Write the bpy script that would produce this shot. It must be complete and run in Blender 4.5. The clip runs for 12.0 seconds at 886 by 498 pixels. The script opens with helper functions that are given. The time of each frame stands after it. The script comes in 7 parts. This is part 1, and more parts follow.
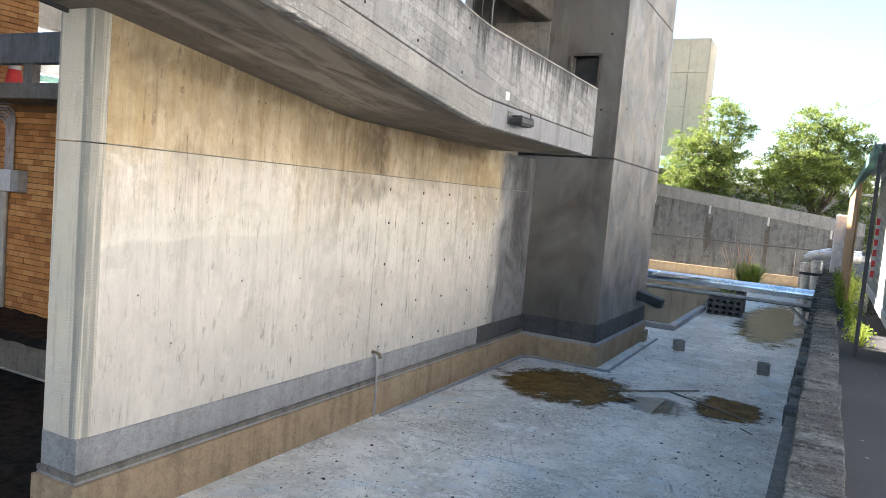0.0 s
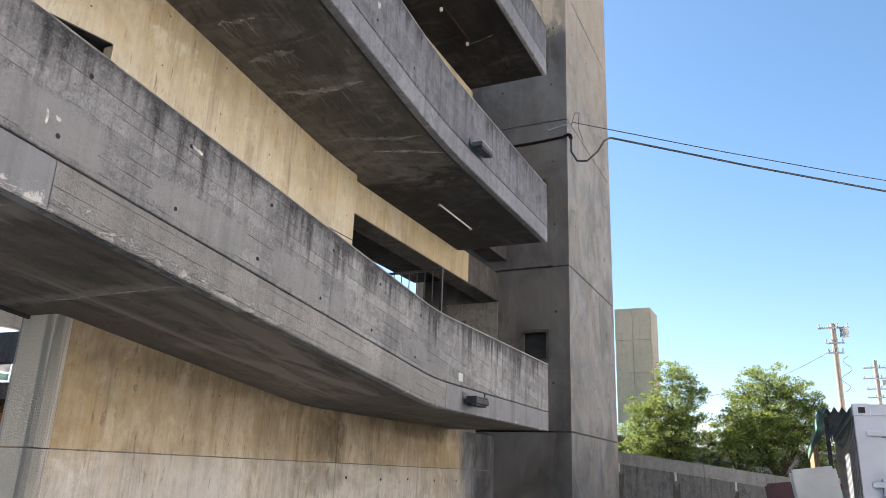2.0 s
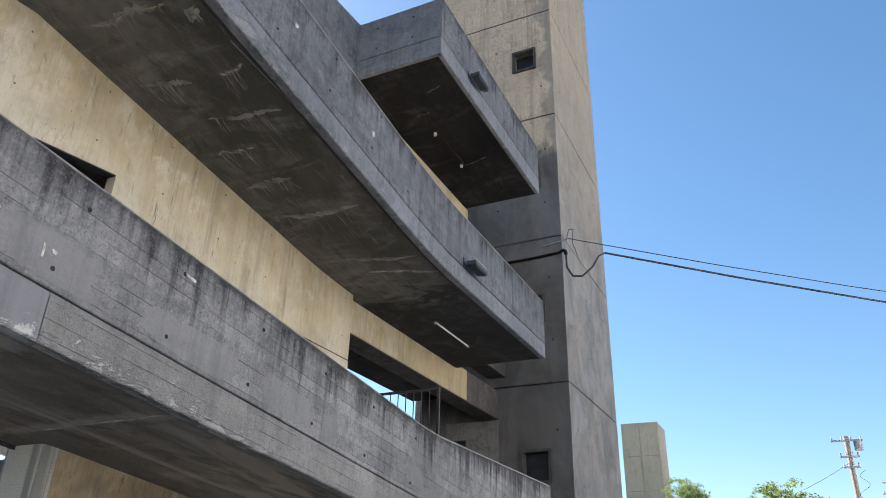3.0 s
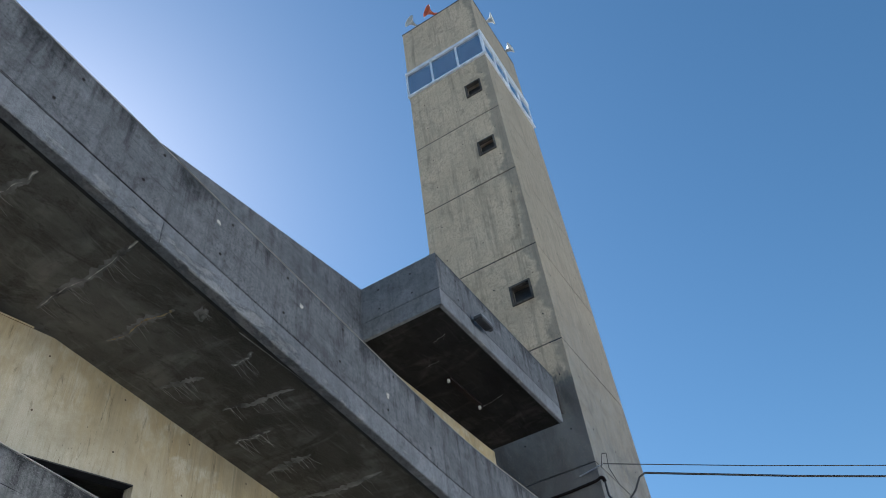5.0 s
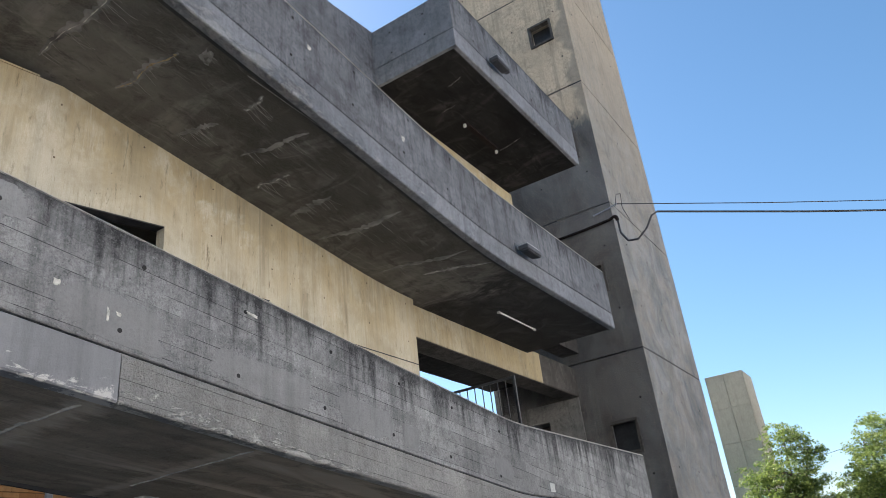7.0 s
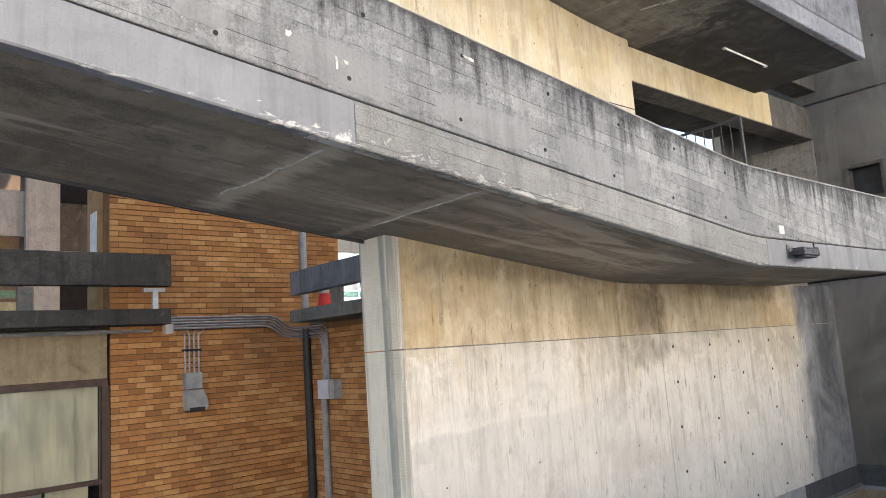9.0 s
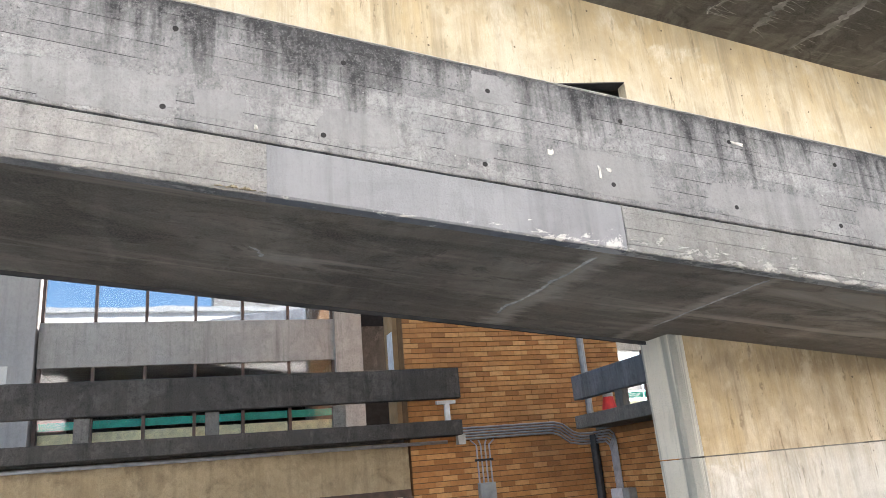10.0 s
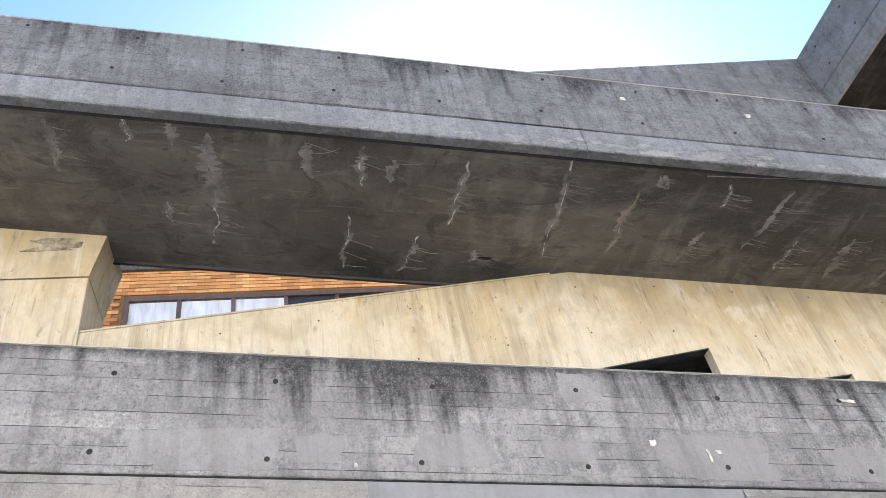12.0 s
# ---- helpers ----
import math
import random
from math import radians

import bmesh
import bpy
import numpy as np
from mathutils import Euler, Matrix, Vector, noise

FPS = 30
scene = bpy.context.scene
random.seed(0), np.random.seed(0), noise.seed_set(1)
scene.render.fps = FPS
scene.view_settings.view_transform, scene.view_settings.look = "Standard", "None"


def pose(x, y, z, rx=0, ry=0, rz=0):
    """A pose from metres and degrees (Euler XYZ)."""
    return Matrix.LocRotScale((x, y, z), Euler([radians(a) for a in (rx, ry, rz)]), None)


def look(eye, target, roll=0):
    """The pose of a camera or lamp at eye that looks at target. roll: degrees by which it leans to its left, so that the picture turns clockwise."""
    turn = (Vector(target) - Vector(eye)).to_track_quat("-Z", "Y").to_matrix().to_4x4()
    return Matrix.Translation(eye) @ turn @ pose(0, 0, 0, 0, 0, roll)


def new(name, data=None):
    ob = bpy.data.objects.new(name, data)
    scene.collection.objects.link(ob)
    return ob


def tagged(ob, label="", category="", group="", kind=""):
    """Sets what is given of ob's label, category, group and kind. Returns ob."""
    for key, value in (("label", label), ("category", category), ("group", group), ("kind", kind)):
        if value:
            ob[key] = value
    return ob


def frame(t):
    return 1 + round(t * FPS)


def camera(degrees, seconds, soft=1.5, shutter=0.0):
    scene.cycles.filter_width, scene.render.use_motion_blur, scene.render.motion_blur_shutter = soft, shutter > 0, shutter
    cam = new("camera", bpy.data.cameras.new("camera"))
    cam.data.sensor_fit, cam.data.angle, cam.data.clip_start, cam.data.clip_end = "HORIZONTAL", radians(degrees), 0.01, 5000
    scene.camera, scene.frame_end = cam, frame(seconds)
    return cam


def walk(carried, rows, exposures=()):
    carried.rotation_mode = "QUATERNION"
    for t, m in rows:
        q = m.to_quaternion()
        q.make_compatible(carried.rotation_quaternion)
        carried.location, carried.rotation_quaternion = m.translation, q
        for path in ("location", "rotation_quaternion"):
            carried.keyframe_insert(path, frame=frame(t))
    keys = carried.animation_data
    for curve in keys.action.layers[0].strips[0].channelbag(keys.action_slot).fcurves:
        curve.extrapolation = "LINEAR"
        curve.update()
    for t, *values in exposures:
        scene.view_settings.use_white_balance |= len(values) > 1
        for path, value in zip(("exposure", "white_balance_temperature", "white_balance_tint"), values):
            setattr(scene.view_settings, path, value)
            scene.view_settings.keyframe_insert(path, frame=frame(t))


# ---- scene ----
# camera
cam = camera(62.6, 12.0, 0.6)
PATH = [
    (0, (4.015, 1.471, 3.535), (3.085, 3.235, 3.381), 4.96),
    (0.5, (4.048, 1.423, 3.552), (3.228, 3.246, 3.484), 1.46),
    (1, (4.058, 1.379, 3.582), (3.242, 3.199, 3.729), 0.98),
    (1.5, (4.061, 1.371, 3.609), (3.224, 3.152, 3.970), 1.31),
    (2, (4.083, 1.358, 3.639), (3.254, 3.081, 4.225), 2.18),
    (2.5, (4.153, 1.311, 3.657), (3.300, 2.974, 4.370), 3.16),
    (3, (4.202, 1.324, 3.698), (3.410, 2.939, 4.572), 1.54),
    (3.5, (4.247, 1.317, 3.747), (3.560, 2.867, 4.809), -1.19),
    (5.5, (4.272, 1.205, 3.843), (3.621, 2.444, 5.271), -9.71),
    (6, (4.314, 1.256, 3.814), (3.459, 2.599, 5.025), -8.35),
    (6.5, (4.283, 1.302, 3.785), (3.385, 2.750, 4.832), -7.99),
    (7, (4.235, 1.344, 3.768), (3.311, 2.898, 4.623), -6.72),
    (9, (4.056, 1.345, 3.653), (2.563, 2.646, 3.935), -3.98),
    (9.5, (4.071, 1.324, 3.631), (2.307, 2.217, 3.929), -3.75),
    (10, (4.086, 1.288, 3.712), (2.297, 1.947, 4.317), -5.24),
    (10.5, (4.157, 1.280, 3.800), (2.480, 1.885, 4.707), -6.77),
    (11, (4.188, 1.282, 3.848), (2.621, 1.906, 4.923), -9.00),
    (11.5, (4.214, 1.275, 3.873), (2.718, 1.872, 5.058), -11.21),
    (12, (4.258, 1.239, 3.879), (2.789, 1.675, 5.163), -12.30),
]
walk(cam, [(t, look(eye, target, roll)) for t, eye, target, roll in PATH], [(0, 2.97, 6400, 14), (0.8, 2.64, 6600, 18), (1.5, 2.26, 6650, 20), (2.2, 2.0, 6050, 17), (3.0, 1.83, 5850, 15), (3.7, 1.7, 5750, 13), (5.5, 1.22, 5350, 7), (6.2, 1.5, 5650, 12), (7.0, 1.82, 5900, 14), (8.8, 2.8, 6300, 15), (9.5, 2.97, 6350, 15), (10.5, 2.87, 6050, 15), (11.5, 2.88, 6050, 16), (12, 2.7, 6050, 16)])

# world, sun
SUN_AZ, SUN_EL = 290, 42
world = bpy.data.worlds.new("sky")
world.use_nodes = True
scene.world = world
wn = world.node_tree.nodes
sky = wn.new("ShaderNodeTexSky")
sky.sky_type = "NISHITA"
sky.sun_disc = False
sky.sun_elevation = radians(SUN_EL)
sky.sun_rotation = radians(SUN_AZ)
sky.air_density, sky.dust_density, sky.ozone_density = 1.0, 0.5, 1.4
clear = wn.new("ShaderNodeHueSaturation")
clear.inputs["Hue"].default_value, clear.inputs["Saturation"].default_value, clear.inputs["Value"].default_value = 0.487, 1.1, 0.97
world.node_tree.links.new(sky.outputs["Color"], clear.inputs["Color"])
world.node_tree.links.new(clear.outputs["Color"], wn["Background"].inputs["Color"])
wn["Background"].inputs["Strength"].default_value = 0.054
sun = new("sun", bpy.data.lights.new("sun", "SUN"))
sun.data.energy, sun.data.angle, sun.data.color = 5, radians(0.6), (1.0, 0.92, 0.8)
sun.matrix_world = look((30 * math.sin(radians(SUN_AZ)), 30 * math.cos(radians(SUN_AZ)), 30 * math.tan(radians(SUN_EL))), (0, 0, 0))


# ---- small tools ----
def empty(name, label="", category="", group="", kind="", at=(0, 0, 0)):
    ob = new(name)
    ob.location = at
    return tagged(ob, label, category, group, kind)


def part(name, bm, material, parent=None, label=""):
    me = bpy.data.meshes.new(name)
    bm.to_mesh(me)
    bm.free()
    me.materials.append(material)
    ob = new(name, me)
    if parent is not None:
        ob.parent = parent
        ob.location = -Vector(parent.location) if parent.parent is None else Vector((0, 0, 0))
    if label:
        ob["label"] = label
    return ob


def box(bm, x0, x1, y0, y1, z0, z1, bevel=0.0):
    vs = [bm.verts.new(p) for p in ((x0, y0, z0), (x1, y0, z0), (x1, y1, z0), (x0, y1, z0), (x0, y0, z1), (x1, y0, z1), (x1, y1, z1), (x0, y1, z1))]
    fs = [bm.faces.new([vs[i] for i in f]) for f in ((0, 3, 2, 1), (4, 5, 6, 7), (0, 1, 5, 4), (1, 2, 6, 5), (2, 3, 7, 6), (3, 0, 4, 7))]
    if bevel:
        edges = list({e for f in fs for e in f.edges})
        bmesh.ops.bevel(bm, geom=edges, offset=bevel, segments=2, affect="EDGES", profile=0.5)
    return bm


def boxed(x0, x1, y0, y1, z0, z1, bevel=0.0):
    return box(bmesh.new(), x0, x1, y0, y1, z0, z1, bevel)


def extrude_x(bm, outline, x0, x1):
    """A closed outline of (y, z) pushed from x0 to x1."""
    a = [bm.verts.new((x0, y, z)) for y, z in outline]
    b = [bm.verts.new((x1, y, z)) for y, z in outline]
    n = len(outline)
    bm.faces.new(a[::-1]), bm.faces.new(b)
    for i in range(n):
        bm.faces.new((a[i], a[(i + 1) % n], b[(i + 1) % n], b[i]))
    bmesh.ops.recalc_face_normals(bm, faces=bm.faces)
    return bm


def sweep(bm, section, stations):
    """A closed section of (x, z) carried along stations (y, z offset)."""
    rings = [[bm.verts.new((x, y, z + dz)) for x, z in section] for y, dz in stations]
    local = {v: (y, z) for r, (y, _) in zip(rings, stations) for v, (_, z) in zip(r, section)}
    n = len(section)
    for r, s in zip(rings, rings[1:]):
        for i in range(n):
            bm.faces.new((r[i], r[(i + 1) % n], s[(i + 1) % n], s[i]))
    bm.faces.new(rings[0][::-1]), bm.faces.new(rings[-1])
    bmesh.ops.recalc_face_normals(bm, faces=bm.faces)
    uv = bm.loops.layers.uv.new("UVMap")
    for f in bm.faces:
        for loop in f.loops:
            loop[uv].uv = local[loop.vert]
    return bm


def tube(bm, points, radius, sides=10):
    """A round bar along points."""
    pts = [Vector(p) for p in points]
    rings = []
    for i, p in enumerate(pts):
        d = (pts[min(i + 1, len(pts) - 1)] - pts[max(i - 1, 0)]).normalized()
        a = d.cross(Vector((0, 0, 1)) if abs(d.z) < 0.9 else Vector((1, 0, 0))).normalized()
        b = d.cross(a)
        rings.append([bm.verts.new(p + radius * (math.cos(t) * a + math.sin(t) * b)) for t in (2 * math.pi * k / sides for k in range(sides))])
    for r, s in zip(rings, rings[1:]):
        for k in range(sides):
            bm.faces.new((r[k], r[(k + 1) % sides], s[(k + 1) % sides], s[k]))
    bm.faces.new(rings[0][::-1]), bm.faces.new(rings[-1])
    bmesh.ops.recalc_face_normals(bm, faces=bm.faces)
    return bm


# ---- materials ----
class Net:
    """A material's nodes, with short ways to add them."""

    def __init__(self, name, rough=0.85, metal=0.0):
        self.m = bpy.data.materials.new(name)
        self.m.use_nodes = True
        self.n, self.l = self.m.node_tree.nodes, self.m.node_tree.links
        self.b = self.n["Principled BSDF"]
        self.b.inputs["Roughness"].default_value = rough
        self.b.inputs["Metallic"].default_value = metal
        self.b.inputs["Specular IOR Level"].default_value = 0.12 if rough > 0.79 else 0.5
        self.geo = self.n.new("ShaderNodeNewGeometry")
        self.pos = self.geo.outputs["Position"]

    def to(self, socket, value):
        if isinstance(value, bpy.types.NodeSocket):
            self.l.new(value, socket)
        elif isinstance(value, (tuple, list)) and len(value) == 3 and socket.type == "RGBA":
            socket.default_value = (*value, 1)
        else:
            socket.default_value = value

    def stretch(self, x, y, z, vec=None):
        v = self.n.new("ShaderNodeVectorMath")
        v.operation = "MULTIPLY"
        self.to(v.inputs[0], vec or self.pos)
        v.inputs[1].default_value = (x, y, z)
        return v.outputs[0]

    def noise(self, scale, detail=4.0, rough=0.55, vec=None, distort=0.0):
        t = self.n.new("ShaderNodeTexNoise")
        self.to(t.inputs["Vector"], vec or self.pos)
        t.inputs["Scale"].default_value, t.inputs["Detail"].default_value = scale, detail
        t.inputs["Roughness"].default_value, t.inputs["Distortion"].default_value = rough, distort
        return t.outputs["Fac"]

    def cells(self, scale, vec=None, feature="F1"):
        t = self.n.new("ShaderNodeTexVoronoi")
        t.feature = feature
        self.to(t.inputs["Vector"], vec or self.pos)
        t.inputs["Scale"].default_value = scale
        return t.outputs["Distance"]

    def fit(self, value, a, b, lo=0.0, hi=1.0):
        r = self.n.new("ShaderNodeMapRange")
        self.to(r.inputs["Value"], value)
        for key, v in (("From Min", a), ("From Max", b), ("To Min", lo), ("To Max", hi)):
            self.to(r.inputs[key], v)
        return r.outputs["Result"]

    def calc(self, op, a, b=0.5):
        r = self.n.new("ShaderNodeMath")
        r.operation = op
        self.to(r.inputs[0], a), self.to(r.inputs[1], b)
        return r.outputs[0]

    def mix(self, fac, a, b, mode="MIX"):
        r = self.n.new("ShaderNodeMix")
        r.data_type, r.blend_type = "RGBA", mode
        self.to(r.inputs["Factor"], fac), self.to(r.inputs["A"], a), self.to(r.inputs["B"], b)
        return r.outputs["Result"]

    def split(self, vec=None):
        r = self.n.new("ShaderNodeSeparateXYZ")
        self.to(r.inputs[0], vec or self.pos)
        return r.outputs

    def uv(self):
        return self.n.new("ShaderNodeUVMap").outputs["UV"]

    def bump(self, height, strength=0.3, distance=0.02):
        r = self.n.new("ShaderNodeBump")
        r.inputs["Strength"].default_value, r.inputs["Distance"].default_value = strength, distance
        self.to(r.inputs["Height"], height)
        self.l.new(r.outputs["Normal"], self.b.inputs["Normal"])

    def color(self, value):
        self.to(self.b.inputs["Base Color"], value)
        return self

    def rough(self, value):
        self.to(self.b.inputs["Roughness"], value)
        return self


def plain(name, color, rough=0.6, metal=0.0, vary=0.12, scale=6.0):
    """A painted or bare surface with slight soiling at two scales."""
    k = Net(name, rough, metal)
    dark = tuple(c * (1 - 2.2 * vary) for c in color)
    pale = tuple(min(1, c * (1 + vary)) for c in color)
    c = k.mix(k.fit(k.noise(scale), 0.3, 0.7), dark, pale)
    c = k.mix(k.fit(k.noise(scale * 14, 2), 0.55, 0.75, 0, 0.35), c, dark)
    k.color(c)
    k.rough(k.fit(k.noise(scale * 3), 0.3, 0.7, max(0.05, rough - 0.12), min(1, rough + 0.12)))
    k.bump(k.noise(scale * 20, 2), 0.08, 0.01)
    return k.m


def concrete(name, pale, mid, dark, streak=0.6, top=0.0, boards=0.0, pits=0.5, slope=0.122, blots=0.4, dark_below=None, rough_mix=0.4, lime=0.0, speck=0.5, runs=(0.5, 0.75, 0.33), relief=1.0):
    """Board-marked concrete: mottled, streaked by rain, pitted, speckled with lichen.
    top: black growth along the upper rim (by the sweep's height). lime: white crusts along the lower rim."""
    k = Net(name, 0.9)
    black = tuple(d * 0.45 for d in dark)
    c = k.mix(k.fit(k.noise(0.55, 5, 0.6, distort=0.4), 0.34, 0.66), mid, pale)
    c = k.mix(k.fit(k.noise(2.1, 6, 0.65, distort=0.6), 0.5, 0.72, 0, blots), c, dark)
    c = k.mix(k.fit(k.noise(1.0, 5, 0.6, k.stretch(5.5, 5.5, runs[2])), runs[0], runs[1], 0, streak), c, dark)
    c = k.mix(k.fit(k.noise(1.0, 4, 0.7, k.stretch(17, 17, 1.6)), 0.52, 0.75, 0, streak * 0.5), c, dark)
    c = k.mix(k.fit(k.noise(1.0, 4, 0.6, k.stretch(9, 9, 0.6)), 0.6, 0.8, 0, streak * 0.45), c, pale)
    c = k.mix(k.fit(k.noise(9.0, 6, 0.75, distort=0.4), 0.48, 0.66, 0, rough_mix * 1.3), c, dark)
    c = k.mix(k.fit(k.noise(15.0, 5, 0.75), 0.56, 0.72, 0, rough_mix), c, tuple(min(1, 1.3 * p) for p in pale))
    c = k.mix(k.fit(k.noise(1.1, 5, 0.65, k.stretch(1, 1, 0.8), 0.8), 0.46, 0.62, 0, blots), c, mid)
    c = k.mix(k.fit(k.noise(3.4, 6, 0.7, k.stretch(1, 1, 0.6), 0.6), 0.55, 0.68, 0, blots), c, pale)
    height = k.noise(60, 3, 0.7)
    # Toned by facing and height: front darker below a level, sides cooler low down.
    if dark_below:
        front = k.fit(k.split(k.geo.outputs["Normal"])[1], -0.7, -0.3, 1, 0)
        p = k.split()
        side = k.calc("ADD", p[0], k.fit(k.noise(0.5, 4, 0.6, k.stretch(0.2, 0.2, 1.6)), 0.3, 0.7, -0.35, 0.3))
        pale_front = k.calc("MULTIPLY", front, k.fit(side, -0.62, -0.5, 1, 0))
        c = k.mix(pale_front, k.mix(0.6, c, (0.235, 0.215, 0.18)), c)
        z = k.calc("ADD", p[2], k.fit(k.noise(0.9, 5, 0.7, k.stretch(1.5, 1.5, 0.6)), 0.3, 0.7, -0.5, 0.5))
        dark_zone = k.mix(k.fit(k.noise(0.7, 5, 0.65, k.stretch(1, 1, 0.7), 0.6), 0.38, 0.62), (0.05, 0.055, 0.06), (0.14, 0.146, 0.15))
        dark_zone = k.mix(k.fit(k.noise(1.0, 5, 0.65, k.stretch(5, 5, 0.5)), 0.55, 0.75, 0, 0.5), dark_zone, (0.19, 0.195, 0.195))
        c = k.mix(k.calc("MULTIPLY", front, k.fit(z, dark_below - 0.2, dark_below + 0.2, 0.93, 0)), c, dark_zone)
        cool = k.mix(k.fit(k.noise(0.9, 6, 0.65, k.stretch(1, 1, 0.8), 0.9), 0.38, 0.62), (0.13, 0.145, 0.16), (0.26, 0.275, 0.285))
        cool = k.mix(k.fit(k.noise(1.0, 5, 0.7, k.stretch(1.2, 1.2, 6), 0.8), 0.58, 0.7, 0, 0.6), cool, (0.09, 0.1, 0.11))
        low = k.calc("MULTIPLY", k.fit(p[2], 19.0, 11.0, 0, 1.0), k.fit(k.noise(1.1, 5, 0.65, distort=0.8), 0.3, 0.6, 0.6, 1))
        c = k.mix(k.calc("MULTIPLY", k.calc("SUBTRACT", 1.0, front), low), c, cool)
    dots = k.calc("MULTIPLY", k.fit(k.noise(34, 4, 0.8), 0.54, 0.63), k.fit(k.noise(1.3, 4, 0.65), 0.4, 0.62, 0.15, 1))
    c = k.mix(k.calc("MULTIPLY", dots, speck), c, black)
    chips = k.calc("MULTIPLY", k.fit(k.cells(15), 0.05, 0.1, 1, 0), k.fit(k.noise(2.2, 3), 0.52, 0.6))
    c = k.mix(k.calc("MULTIPLY", chips, speck), c, tuple(min(1, 1.5 * p) for p in pale))
    if top:
        v = k.split(k.uv())[1]
        deep = k.fit(k.noise(1.0, 5, 0.65, k.stretch(1.7, 1.7, 0.22)), 0.42, 0.7, 0.02, 0.5)
        deep = k.calc("ADD", deep, k.fit(k.noise(1.0, 4, 0.65, k.stretch(5.5, 5.5, 0.35)), 0.45, 0.7, -0.06, 0.26))
        deep = k.calc("ADD", deep, k.fit(k.noise(1.0, 3, 0.6, k.stretch(18, 18, 0.8)), 0.4, 0.7, -0.05, 0.08))
        growth = k.fit(k.calc("ADD", v, deep), 1.06, 1.38)
        growth = k.calc("MULTIPLY", growth, k.fit(k.noise(13, 7, 0.85), 0.36, 0.6, 0.35, 1))
        c = k.mix(k.calc("MULTIPLY", growth, top), c, black)
        rim = k.calc("MULTIPLY", k.fit(v, 1.12, 1.19), k.fit(k.noise(5, 5, 0.75), 0.38, 0.58))
        c = k.mix(k.calc("MULTIPLY", rim, top * 0.8), c, black)
    if lime:
        v = k.split(k.uv())[1]
        crust = k.calc("ADD", k.noise(7, 6, 0.7, k.stretch(1, 0.55, 1.3), 0.5), k.fit(v, 0.0, 0.3, 0.08, -0.2))
        crust = k.calc("ADD", crust, k.fit(k.calc("ABSOLUTE", k.calc("SUBTRACT", k.split()[1], 5.0)), 0.8, 2.0, 0.05, -0.06))
        crust = k.fit(crust, 0.6, 0.65)
        c = k.mix(k.calc("MULTIPLY", crust, lime), c, (0.62, 0.6, 0.56))
        height = k.calc("ADD", height, crust)
    if boards:
        p = k.split()
        tilt = k.calc("MULTIPLY_ADD", p[1], slope)
        k.to(tilt.node.inputs[2], p[2])
        row = k.calc("DIVIDE", tilt, 0.118)
        f = k.calc("FRACT", row)
        length = k.calc("FLOOR", k.calc("ADD", k.calc("DIVIDE", p[1], 1.83), k.calc("MULTIPLY", k.calc("FLOOR", row), 0.37)))
        own = k.calc("FRACT", k.calc("MULTIPLY", k.calc("SINE", k.calc("ADD", k.calc("MULTIPLY", k.calc("FLOOR", row), 12.9), k.calc("MULTIPLY", length, 4.7))), 437.5))
        c = k.mix(k.calc("MULTIPLY", own, 0.4 * boards), c, dark)
        seam = k.calc("MULTIPLY", k.fit(k.calc("ABSOLUTE", k.calc("SUBTRACT", f, 0.5)), 0.472, 0.49), k.fit(k.noise(1.0, 5, 0.65, k.stretch(3, 1.1, 8)), 0.44, 0.54))
        c = k.mix(k.calc("MULTIPLY", seam, min(1.0, 1.3 * boards)), c, black)
        height = k.calc("SUBTRACT", height, k.calc("MULTIPLY", seam, 0.9))
    hole = k.calc("MULTIPLY", k.fit(k.cells(26), 0.05, 0.11, 1, 0), k.fit(k.noise(3.0, 2), 0.48, 0.62))
    c = k.mix(k.calc("MULTIPLY", hole, pits), c, black)
    c = k.mix(k.fit(k.noise(26, 5, 0.8), 0.53, 0.63, 0, rough_mix * 0.8), c, dark)
    c = k.mix(k.fit(k.noise(110, 3, 0.8), 0.56, 0.66, 0, rough_mix * 0.9), c, black)
    c = k.mix(k.fit(k.noise(42, 3, 0.7), 0.5, 0.62, 0, rough_mix * 0.5), c, dark)
    c = k.mix(k.fit(k.noise(55, 3, 0.7), 0.55, 0.66, 0, rough_mix * 0.5), c, tuple(min(1, 1.25 * p) for p in pale))
    k.color(c)
    k.bump(k.calc("SUBTRACT", k.calc("ADD", height, k.noise(14, 5, 0.75)), hole), 0.85 * relief, 0.03)
    return k.m


